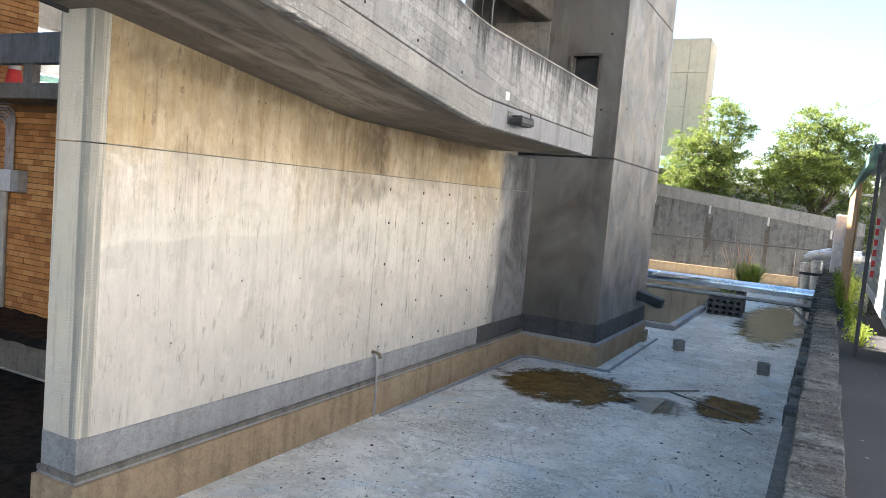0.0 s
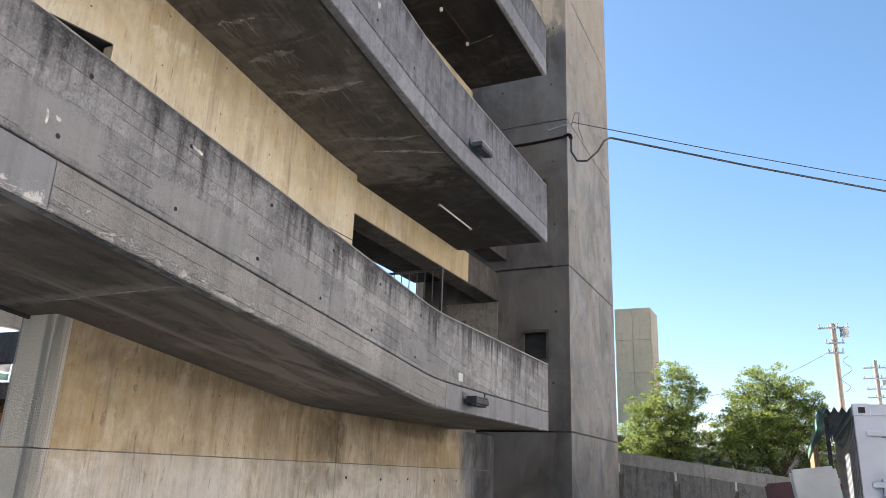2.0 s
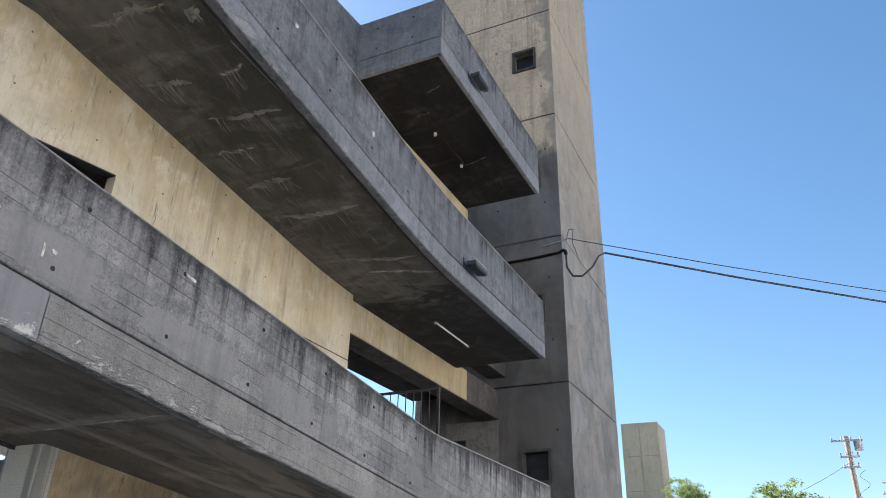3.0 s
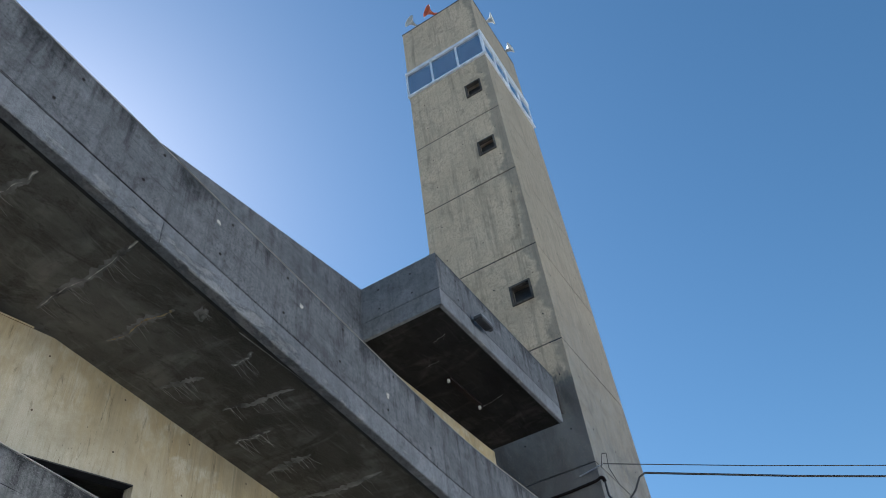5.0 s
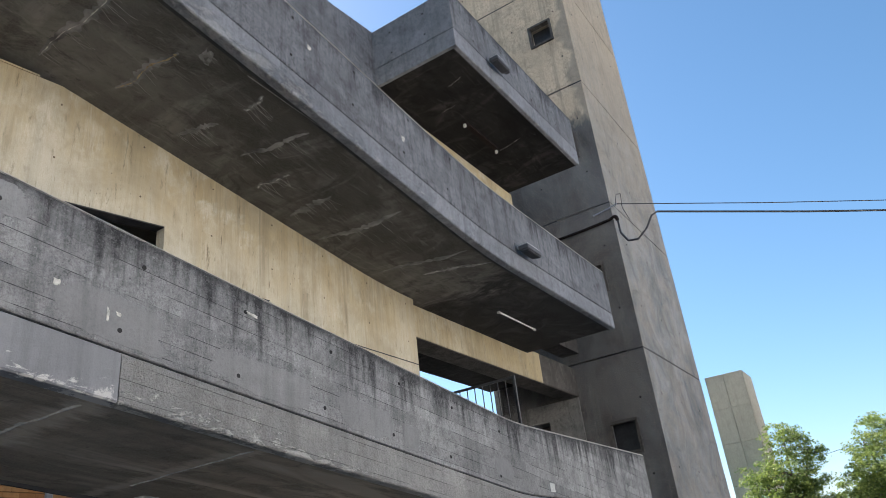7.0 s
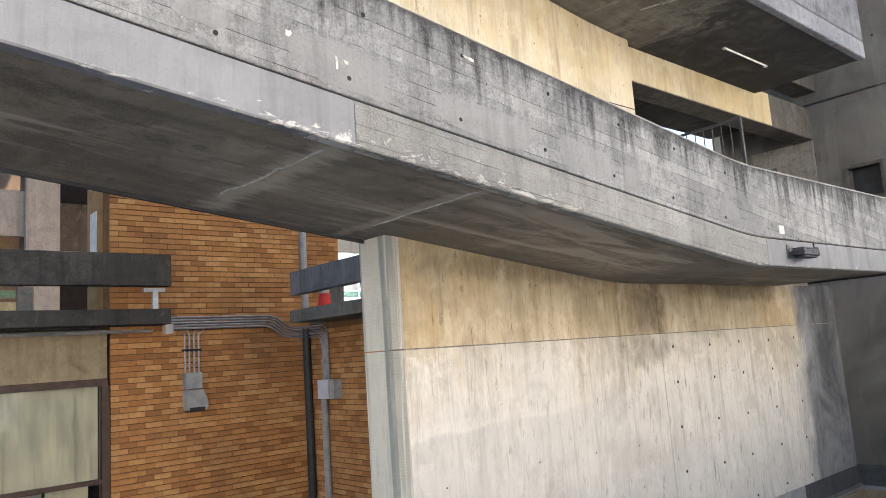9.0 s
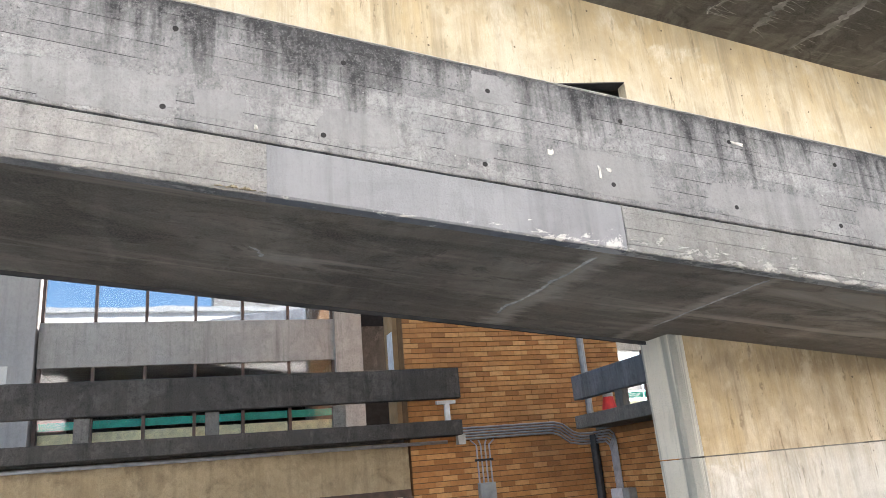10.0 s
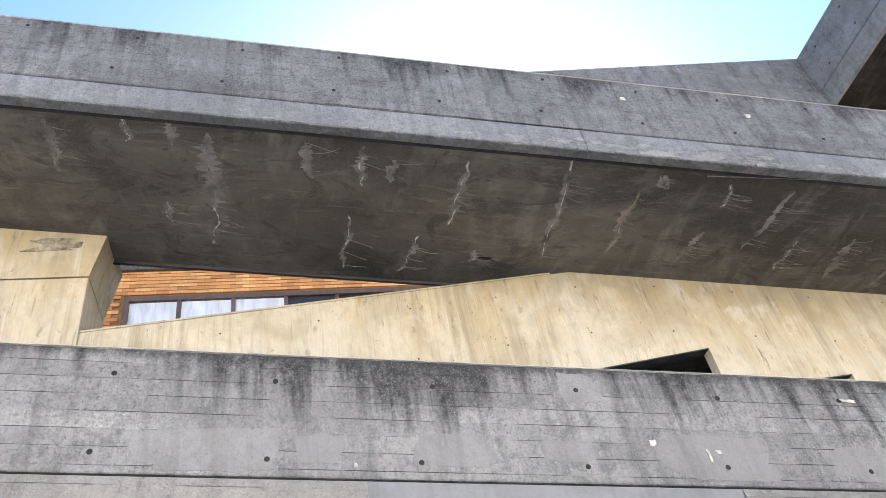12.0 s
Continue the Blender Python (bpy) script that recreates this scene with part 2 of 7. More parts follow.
def cream_concrete(name, warm, pale, stain, low=2.6, high=4.3, cool=None, drips=False, spread=1.0, slope=0.0, spots=(), pour=None, dark_zone=None):
    """Sheltered concrete: ochre above, washed pale below, blotched, with upright runs, drip marks and pin holes.
    slope: how far the ochre's edge falls with each metre of y."""
    k = Net(name, 0.88)
    white = tuple(min(1, v * 1.15) for v in pale)
    deep = tuple(v * 0.72 for v in warm)
    p = k.split()
    h = k.calc("ADD", k.calc("ADD", p[2], k.calc("MULTIPLY", p[1], slope)), k.fit(k.noise(0.6, 5, 0.65, distort=0.6), 0.3, 0.7, -spread, spread))
    h = k.calc("ADD", h, k.fit(k.noise(1.0, 5, 0.7, k.stretch(6, 6, 0.2)), 0.3, 0.7, -0.45 * spread - 0.15, 0.45 * spread + 0.15))
    top = k.fit(h, low, high)
    runs = k.fit(k.noise(0.9, 4, 0.6, k.stretch(1, 1, 0.5)), 0.42, 0.6, 0.25, 1)
    c = k.mix(top, pale, warm)
    c = k.mix(k.fit(k.noise(0.8, 6, 0.65, distort=1.2), 0.48, 0.64, 0, 0.5), c, stain)
    c = k.mix(k.calc("MULTIPLY", top, k.fit(k.noise(1.0, 6, 0.7, k.stretch(2.6, 2.6, 0.5), 0.5), 0.5, 0.66, 0, 0.75)), c, deep)
    c = k.mix(k.fit(k.noise(1.3, 5, 0.65, k.stretch(1.2, 1.2, 0.8), 0.3), 0.52, 0.72, 0, 0.5), c, white)
    c = k.mix(k.calc("MULTIPLY", runs, k.fit(k.noise(1.0, 6, 0.75, k.stretch(5, 5, 0.45), 0.5), 0.52, 0.66, 0, 0.55)), c, tuple(v * 0.8 for v in stain))
    c = k.mix(k.calc("MULTIPLY", runs, k.fit(k.noise(1.0, 6, 0.75, k.stretch(11, 11, 0.9), 0.5), 0.56, 0.64, 0, 0.5)), c, white)
    bloom = k.calc("MULTIPLY", k.fit(k.noise(0.85, 5, 0.65, distort=0.5), 0.58, 0.66), k.fit(k.noise(8, 6, 0.75, k.stretch(1, 1, 0.3)), 0.42, 0.56))
    c = k.mix(k.calc("MULTIPLY", bloom, 0.75), c, tuple(min(1, v * 1.2) for v in pale))
    c = k.mix(k.fit(k.noise(1.0, 5, 0.75, k.stretch(26, 26, 2.2), 0.3), 0.56, 0.68, 0, 0.2), c, stain)
    c = k.mix(k.calc("MULTIPLY", k.fit(k.noise(0.55, 4, 0.6), 0.4, 0.56), k.fit(k.noise(1.0, 6, 0.72, k.stretch(8, 8, 0.3), 0.3), 0.5, 0.62, 0, 0.5)), c, tuple(v * 0.75 for v in stain))
    if cool:
        g = k.calc("MULTIPLY", k.fit(h, low + 0.2, low - 1.6), k.fit(k.noise(0.8, 5, 0.6, distort=0.7), 0.36, 0.6, 0.25, 1))
        c = k.mix(k.calc("MULTIPLY", g, 0.9), c, cool)
    if drips:
        zone = k.fit(k.noise(0.9, 4, 0.65), 0.36, 0.54)
        d = k.calc("MULTIPLY", k.fit(k.noise(1.0, 5, 0.75, k.stretch(15, 15, 2.2), 0.4), 0.58, 0.68), zone)
        c = k.mix(k.calc("MULTIPLY", d, 0.85), c, tuple(v * 0.55 for v in stain))
        d = k.calc("MULTIPLY", k.fit(k.noise(1.0, 6, 0.8, k.stretch(34, 34, 3.0), 0.3), 0.56, 0.66), k.fit(k.noise(0.7, 5, 0.65, distort=0.5), 0.4, 0.56))
        c = k.mix(k.calc("MULTIPLY", d, 0.38), c, tuple(v * 0.6 for v in stain))
        warp = k.n.new("ShaderNodeVectorMath")
        warp.operation = "MULTIPLY_ADD"
        k.to(warp.inputs[0], k.pos)
        warp.inputs[1].default_value = (7.0, 7.0, 2.4)
        k.to(warp.inputs[2], k.noise(9, 3))
        mark = k.fit(k.cells(1.0, warp.outputs[0]), 0.1, 0.2, 1, 0)
        mark = k.calc("MULTIPLY", mark, k.fit(k.noise(0.75, 5, 0.6, distort=0.4), 0.42, 0.54))
        c = k.mix(k.calc("MULTIPLY", mark, 0.5), c, tuple(v * 0.5 for v in stain))
    if pour:
        y0, z0, rise = pour
        under = k.calc("SUBTRACT", k.calc("ADD", k.calc("MULTIPLY", k.calc("SUBTRACT", p[1], y0), rise), z0), k.calc("ADD", p[2], k.fit(k.noise(0.9, 3, 0.5), 0.3, 0.7, -0.05, 0.05)))
        fade = k.calc("MULTIPLY", k.fit(under, 0.0, 0.05), k.fit(under, 0.15, 1.5, 1, 0.2))
        c = k.mix(k.calc("MULTIPLY", k.calc("MULTIPLY", fade, k.fit(p[1], 6.8, 10.4, 0.5, 0.12)), k.fit(k.noise(1.4, 5, 0.6), 0.35, 0.6, 0.3, 1)), c, (0.4, 0.395, 0.38))
        lip = k.calc("MULTIPLY", k.fit(under, -0.14, -0.01), k.fit(under, 0.02, -0.01))
        c = k.mix(k.calc("MULTIPLY", lip, k.fit(p[1], 6.2, 9.5, 0.4, 0)), c, white)
    for y, z, ry, rz, much in spots:
        a = k.calc("MULTIPLY", k.calc("SUBTRACT", p[1], y), 1 / ry)
        b = k.calc("MULTIPLY", k.calc("SUBTRACT", p[2], z), 1 / rz)
        d = k.calc("ADD", k.calc("ADD", k.calc("MULTIPLY", a, a), k.calc("MULTIPLY", b, b)), k.fit(k.noise(2.2, 6, 0.72, k.stretch(1, 1, 0.7), 0.8), 0.25, 0.75, -0.75, 0.75))
        m = k.calc("MULTIPLY", k.fit(d, 0.3, 1.15, 1, 0), k.fit(k.noise(3.0, 6, 0.7, k.stretch(1.5, 1.5, 0.5)), 0.34, 0.56, 0.4, 1))
        c = k.mix(k.calc("MULTIPLY", m, 0.9 * much), c, tuple(v * 0.55 for v in stain))
    c = k.mix(k.fit(k.noise(4.0, 6, 0.72, k.stretch(1, 1, 0.6), 0.6), 0.52, 0.68, 0, 0.32), c, stain)
    c = k.mix(k.fit(k.noise(20, 5, 0.75, k.stretch(1, 1, 0.3)), 0.52, 0.66, 0, 0.22), c, stain)
    c = k.mix(k.fit(k.noise(3, 6, 0.7, k.stretch(1, 1, 0.7), 0.3), 0.56, 0.68, 0, 0.4), c, white)
    pit = k.calc("MULTIPLY", k.fit(k.cells(1.0, k.stretch(17, 17, 10)), 0.06, 0.14, 1, 0), k.fit(k.noise(1.3, 3), 0.5, 0.62))
    c = k.mix(k.calc("MULTIPLY", pit, 0.85), c, tuple(v * 0.4 for v in stain))
    c = k.mix(k.fit(k.noise(80, 2), 0.35, 0.65, 0, 0.2), c, stain)
    # Darker beyond a given y, with a ragged edge.
    if dark_zone:
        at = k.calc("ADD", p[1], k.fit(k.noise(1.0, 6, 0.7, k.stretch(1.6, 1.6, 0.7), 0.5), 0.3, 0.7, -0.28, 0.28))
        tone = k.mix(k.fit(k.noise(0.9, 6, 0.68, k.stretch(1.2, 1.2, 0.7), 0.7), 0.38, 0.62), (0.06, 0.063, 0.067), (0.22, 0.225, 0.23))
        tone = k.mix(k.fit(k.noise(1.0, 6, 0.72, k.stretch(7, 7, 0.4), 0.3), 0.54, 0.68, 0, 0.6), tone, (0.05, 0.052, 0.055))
        c = k.mix(k.fit(at, dark_zone - 0.12, dark_zone + 0.3, 0, 0.95), c, tone)
    k.color(c)
    k.bump(k.calc("SUBTRACT", k.calc("ADD", k.noise(70, 3, 0.7), k.noise(1.0, 3, 0.6, k.stretch(14, 14, 0.6))), pit), 0.3, 0.012)
    return k.m


def soffit_concrete(name, pale, mid, dark, smear=0.6, dark_zone=None, sweeps=0.0, washes=()):
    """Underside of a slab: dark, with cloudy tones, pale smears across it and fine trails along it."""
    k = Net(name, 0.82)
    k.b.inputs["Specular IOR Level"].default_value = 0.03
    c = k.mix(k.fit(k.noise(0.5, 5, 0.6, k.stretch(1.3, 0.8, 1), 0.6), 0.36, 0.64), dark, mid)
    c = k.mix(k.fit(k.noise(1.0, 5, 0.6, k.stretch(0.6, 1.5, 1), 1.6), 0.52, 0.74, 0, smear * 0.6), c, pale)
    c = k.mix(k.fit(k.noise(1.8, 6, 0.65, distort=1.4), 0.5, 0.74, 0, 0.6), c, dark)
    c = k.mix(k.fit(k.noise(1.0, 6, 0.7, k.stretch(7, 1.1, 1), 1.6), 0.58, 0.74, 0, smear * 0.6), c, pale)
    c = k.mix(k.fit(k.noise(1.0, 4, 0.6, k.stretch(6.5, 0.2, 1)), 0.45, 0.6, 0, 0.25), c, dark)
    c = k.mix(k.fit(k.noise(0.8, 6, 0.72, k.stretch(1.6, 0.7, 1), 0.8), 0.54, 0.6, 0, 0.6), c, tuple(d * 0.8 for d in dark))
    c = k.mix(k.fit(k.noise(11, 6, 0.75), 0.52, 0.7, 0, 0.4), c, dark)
    wisp = k.calc("MULTIPLY", k.fit(k.noise(1.0, 6, 0.7, k.stretch(11, 1.6, 1), 2.2), 0.57, 0.64), k.fit(k.noise(0.7, 4, 0.6), 0.45, 0.6))
    c = k.mix(k.calc("MULTIPLY", wisp, smear * 0.3), c, pale)
    c = k.mix(k.fit(k.noise(2.6, 7, 0.75, k.stretch(1, 0.6, 1), 1.2), 0.55, 0.62, 0, 0.55), c, tuple(d * 0.7 for d in dark))
    if sweeps:
        band = k.noise(1.0, 4, 0.5, k.stretch(1.3, 0.13, 1), 0.9)
        c = k.mix(k.fit(band, 0.45, 0.56, 0, sweeps), c, dark)
        band = k.noise(1.0, 5, 0.55, k.stretch(1.9, 0.2, 1), 1.2)
        c = k.mix(k.fit(band, 0.55, 0.64, 0, sweeps), c, pale)
    for y, half, much in washes:
        off = k.calc("ABSOLUTE", k.calc("ADD", k.calc("SUBTRACT", k.split()[1], y), k.fit(k.noise(1.6, 3, 0.5), 0.3, 0.7, -0.06, 0.06)), 0.0)
        edge = k.calc("ADD", off, k.fit(k.noise(1.0, 6, 0.7, k.stretch(9, 2.2, 1), 0.6), 0.3, 0.7, -half * 0.6, half * 0.6))
        c = k.mix(k.fit(edge, half * 0.2, half, much, 0), c, tuple(min(1, v * 1.15) for v in pale))
    # Near-black past a set y, its border broken by noise.
    if dark_zone:
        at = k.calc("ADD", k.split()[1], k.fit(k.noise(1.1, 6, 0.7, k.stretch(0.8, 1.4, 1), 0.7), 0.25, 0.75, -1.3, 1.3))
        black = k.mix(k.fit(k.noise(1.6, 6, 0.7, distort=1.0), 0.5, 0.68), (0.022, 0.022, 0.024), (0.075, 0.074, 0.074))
        c = k.mix(k.fit(at, dark_zone - 0.25, dark_zone + 0.5, 0, 0.93), c, black)
    c = k.mix(k.fit(k.noise(70, 2), 0.35, 0.65, 0, 0.3), c, mid)
    k.color(c)
    k.rough(k.fit(k.noise(1.5, 4), 0.35, 0.65, 0.65, 0.95))
    k.bump(k.calc("ADD", k.noise(55, 3, 0.7), k.noise(6, 5, 0.7)), 0.3, 0.012)
    return k.m


def floor_concrete(name):
    """Screed worn to flakes: pale and dark islands, a net of fine cracks, damp tones, black grit."""
    k = Net(name, 0.8)
    c = k.mix(k.fit(k.noise(0.45, 5, 0.65, distort=0.6), 0.36, 0.64), (0.57, 0.55, 0.49), (0.84, 0.81, 0.74))
    c = k.mix(k.fit(k.noise(0.33, 5, 0.65, distort=0.5), 0.5, 0.62, 0, 0.5), c, (0.46, 0.43, 0.36))
    c = k.mix(k.fit(k.noise(2.6, 7, 0.75, distort=0.4), 0.51, 0.62, 0, 0.5), c, (0.36, 0.355, 0.325))
    c = k.mix(k.fit(k.noise(1.3, 7, 0.75, distort=0.8), 0.55, 0.62, 0, 0.8), c, (0.86, 0.84, 0.79))
    c = k.mix(k.fit(k.noise(0.8, 6, 0.7, distort=0.9), 0.56, 0.62, 0, 0.7), c, (0.62, 0.67, 0.68))
    c = k.mix(k.fit(k.noise(12, 6, 0.8), 0.55, 0.63, 0, 0.5), c, (0.16, 0.16, 0.155))
    c = k.mix(k.fit(k.noise(8, 7, 0.8, distort=0.5), 0.55, 0.62, 0, 0.75), c, (0.87, 0.86, 0.82))
    c = k.mix(k.fit(k.noise(0.28, 4, 0.6, distort=0.8), 0.56, 0.66, 0, 0.35), c, (0.2, 0.185, 0.15))
    lines = None
    for size, lo, hi in ((10, 0.5, 0.58), (3.2, 0.5, 0.6)):
        net = k.fit(k.cells(size, None, "DISTANCE_TO_EDGE"), 0.0, 0.06 if size > 5 else 0.02, 1, 0)
        net = k.calc("MULTIPLY", net, k.fit(k.noise(0.6 if size > 5 else 0.9, 4), lo, hi))
        lines = net if lines is None else k.calc("MAXIMUM", lines, net)
    c = k.mix(k.calc("MULTIPLY", lines, 0.65), c, (0.09, 0.088, 0.08))
    grit = k.calc("MULTIPLY", k.fit(k.cells(9), 0.07, 0.2, 1, 0), k.fit(k.noise(4.0, 3), 0.46, 0.54))
    c = k.mix(k.calc("MULTIPLY", grit, 0.85), c, (0.045, 0.045, 0.04))
    c = k.mix(k.fit(k.noise(60, 3, 0.75), 0.5, 0.62, 0, 0.4), c, (0.3, 0.305, 0.31))
    k.color(c)
    k.rough(k.fit(k.noise(0.28, 4, 0.6, distort=0.8), 0.5, 0.66, 0.85, 0.45))
    k.bump(k.calc("SUBTRACT", k.noise(45, 4, 0.7), k.calc("ADD", lines, grit)), 0.6, 0.02)
    return k.m


def puddle_mat(name, x, y, rx, ry, color, rough=0.75, thin=0.94):
    """Brown silt water that thins out to a ragged edge."""
    k = Net(name, rough)
    p = k.split()
    dx, dy = k.calc("DIVIDE", k.calc("SUBTRACT", p[0], x), rx), k.calc("DIVIDE", k.calc("SUBTRACT", p[1], y), ry)
    d = k.calc("SQRT", k.calc("ADD", k.calc("MULTIPLY", dx, dx), k.calc("MULTIPLY", dy, dy)))
    d = k.calc("ADD", d, k.fit(k.noise(2.2, 7, 0.75, distort=0.4), 0.25, 0.75, -0.42, 0.42))
    k.to(k.b.inputs["Alpha"], k.fit(d, 0.7, 0.95, thin, 0))
    c = k.mix(k.fit(k.noise(3.0, 6, 0.75, distort=0.6), 0.38, 0.64), color, tuple(v * 0.35 for v in color))
    c = k.mix(k.fit(d, 0.6, 0.9, 0, 0.5), c, tuple(v * 0.5 for v in color))
    c = k.mix(k.fit(k.noise(14, 5, 0.8), 0.56, 0.68, 0, 0.7), c, (0.34, 0.3, 0.22))
    k.color(c)
    k.b.inputs["Specular IOR Level"].default_value = 0.05 if rough > 0.5 else 0.3
    k.bump(k.noise(20, 4), 0.15, 0.01)
    return k.m


def asphalt(name):
    k = Net(name, 0.9)
    c = k.mix(k.fit(k.noise(0.5, 4), 0.3, 0.7), (0.045, 0.045, 0.048), (0.075, 0.075, 0.077))
    c = k.mix(k.fit(k.cells(60), 0.1, 0.35, 0.5, 0), c, (0.12, 0.12, 0.12))
    c = k.mix(k.fit(k.cells(3.5), 0.03, 0.06, 0.8, 0), c, (0.3, 0.29, 0.27))
    k.color(c)
    k.bump(k.noise(120, 3), 0.4, 0.01)
    return k.m


def brick_mat(name):
    k = Net(name, 0.8)
    info = k.n.new("ShaderNodeObjectInfo")
    r = k.calc("FRACT", k.calc("ADD", info.outputs["Random"], k.geo.outputs["Random Per Island"]))
    ramp = k.n.new("ShaderNodeValToRGB")
    k.to(ramp.inputs["Fac"], r)
    e = ramp.color_ramp.elements
    e[0].position, e[0].color = 0.0, (0.32, 0.14, 0.055, 1)
    e[1].position, e[1].color = 1.0, (0.64, 0.36, 0.15, 1)
    for q, col in ((0.2, (0.42, 0.18, 0.06, 1)), (0.45, (0.56, 0.275, 0.095, 1)), (0.7, (0.48, 0.22, 0.075, 1)), (0.85, (0.62, 0.34, 0.13, 1))):
        e.new(q).color = col
    c = k.mix(k.fit(k.noise(14, 4), 0.4, 0.7, 0, 0.4), ramp.outputs["Color"], (0.3, 0.14, 0.06))
    c = k.mix(k.fit(k.noise(0.6, 4), 0.5, 0.7, 0, 0.45), c, (0.2, 0.1, 0.05))
    c = k.mix(k.fit(k.noise(70, 2), 0.4, 0.7, 0, 0.3), c, (0.5, 0.3, 0.15))
    k.color(c)
    k.bump(k.noise(90, 3), 0.25, 0.006)
    return k.m


def glass_mat(name, tint=(0.93, 0.95, 0.95)):
    """Window glass: a mirror-like coat over a partly clear pane."""
    k = Net(name, 0.03)
    k.color(tint)
    k.b.inputs["Transmission Weight"].default_value = 1.0
    k.b.inputs["IOR"].default_value = 1.45
    return k.m


def coated_glass(name):
    """Sun-coated glass, which mirrors about half of what it faces."""
    k = Net(name, 0.02, 0.75)
    k.color((0.33, 0.37, 0.42))
    k.bump(k.noise(0.8, 2), 0.03, 0.05)
    return k.m


def water_mat(name, color, rough, gloss=0.5):
    k = Net(name, rough)
    c = k.mix(k.fit(k.noise(3.0, 5, 0.7, distort=0.6), 0.4, 0.65), color, tuple(v * 0.45 for v in color))
    crack = k.fit(k.cells(8, None, "DISTANCE_TO_EDGE"), 0.0, 0.06, 1, 0)
    c = k.mix(k.calc("MULTIPLY", crack, 0.5), c, tuple(v * 0.3 for v in color))
    k.color(c)
    k.b.inputs["Specular IOR Level"].default_value = gloss
    k.bump(k.noise(9, 3), 0.1, 0.01)
    return k.m


def steel_mat(name):
    """Bright rolled sheet with faint scuffs."""
    k = Net(name, 0.2, 1.0)
    k.color(k.mix(k.fit(k.noise(3, 4), 0.4, 0.65), (0.8, 0.81, 0.83), (0.6, 0.61, 0.63)))
    k.rough(k.fit(k.noise(5, 4), 0.3, 0.7, 0.12, 0.3))
    return k.m


def leaf_mat(name, a, b):
    k = Net(name, 0.6)
    r = k.geo.outputs["Random Per Island"]
    c = k.mix(r, a, b)
    c = k.mix(k.fit(k.noise(0.8, 3), 0.4, 0.65, 0, 0.5), c, tuple(v * 0.6 for v in a))
    k.color(c)
    k.b.inputs["Subsurface Weight"].default_value = 0.0
    tr = k.n.new("ShaderNodeBsdfTranslucent")
    k.to(tr.inputs["Color"], c)
    mixs = k.n.new("ShaderNodeMixShader")
    mixs.inputs[0].default_value = 0.5
    k.l.new(k.b.outputs[0], mixs.inputs[1]), k.l.new(tr.outputs[0], mixs.inputs[2])
    k.l.new(mixs.outputs[0], k.n["Material Output"].inputs["Surface"])
    return k.m


def cloth_mat(name, color, ribs=0.0):
    """Creased cloth; ribs: strength of the fine level lines of a blind that shows through."""
    k = Net(name, 0.75)
    folds = k.noise(1.0, 2, 0.5, k.stretch(4.2, 4.2, 1.3), 0.4)
    c = k.mix(k.fit(folds, 0.35, 0.65), tuple(v * 0.72 for v in color), color)
    c = k.mix(k.fit(k.noise(1.4, 4, 0.6), 0.5, 0.7, 0, 0.35), c, tuple(v * 0.75 for v in color))
    if ribs:
        wave = k.calc("SINE", k.calc("MULTIPLY", k.split()[2], 2 * math.pi / 0.06))
        c = k.mix(k.fit(wave, 0.0, 0.7, 0, ribs), c, tuple(v * 0.55 for v in color))
    k.color(c)
    k.bump(folds, 1.0, 0.06)
    return k.m


PARAPET = concrete("weathered_parapet_concrete", (0.43, 0.427, 0.415), (0.27, 0.269, 0.266), (0.075, 0.075, 0.076), 0.75, top=1.15, boards=0.75, pits=0.8, speck=0.65, rough_mix=0.38, blots=0.65, relief=0.8)
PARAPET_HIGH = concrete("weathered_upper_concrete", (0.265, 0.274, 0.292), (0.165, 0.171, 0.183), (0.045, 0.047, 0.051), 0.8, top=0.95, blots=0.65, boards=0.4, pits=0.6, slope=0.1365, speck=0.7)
FASCIA = concrete("fascia_concrete", (0.44, 0.425, 0.4), (0.3, 0.295, 0.28), (0.14, 0.138, 0.13), 0.5, boards=0.5, pits=0.5, lime=0.9, rough_mix=0.3)
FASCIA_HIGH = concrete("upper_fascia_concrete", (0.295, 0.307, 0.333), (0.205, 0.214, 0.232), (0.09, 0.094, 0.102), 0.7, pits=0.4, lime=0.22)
END_HIGH = concrete("landing_end_concrete", (0.26, 0.273, 0.288), (0.17, 0.18, 0.19), (0.075, 0.08, 0.086), 0.6, pits=0.4)
BOUNCE_GROUND = concrete("bounce_ground_concrete", (0.54, 0.53, 0.5), (0.47, 0.46, 0.435), (0.34, 0.33, 0.31), 0.2, pits=0.2, speck=0.2)
FACADE = plain("pale_render", (0.79, 0.77, 0.74), 0.9, vary=0.04, scale=0.4)
TOWER = concrete("tower_concrete", (0.7, 0.57, 0.41), (0.56, 0.455, 0.325), (0.2, 0.165, 0.125), 0.8, pits=0.35, dark_below=14.6, blots=0.6)
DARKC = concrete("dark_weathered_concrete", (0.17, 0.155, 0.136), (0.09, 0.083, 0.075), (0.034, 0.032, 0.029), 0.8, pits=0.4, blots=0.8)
RAILC = concrete("stained_rail_concrete", (0.3, 0.305, 0.315), (0.2, 0.205, 0.212), (0.06, 0.062, 0.066), 0.9, pits=0.3, blots=0.5, rough_mix=0.2)
FARC = concrete("far_wall_concrete", (0.25, 0.252, 0.245), (0.165, 0.168, 0.164), (0.034, 0.035, 0.034), 1.0, pits=0.2, blots=0.7)
COPE = concrete("far_coping_concrete", (0.36, 0.355, 0.335), (0.28, 0.275, 0.26), (0.1, 0.1, 0.096), 0.6, pits=0.2)
OLD = concrete("old_wall_concrete", (0.3, 0.285, 0.255), (0.2, 0.192, 0.172), (0.075, 0.073, 0.068), 0.8, pits=0.3)
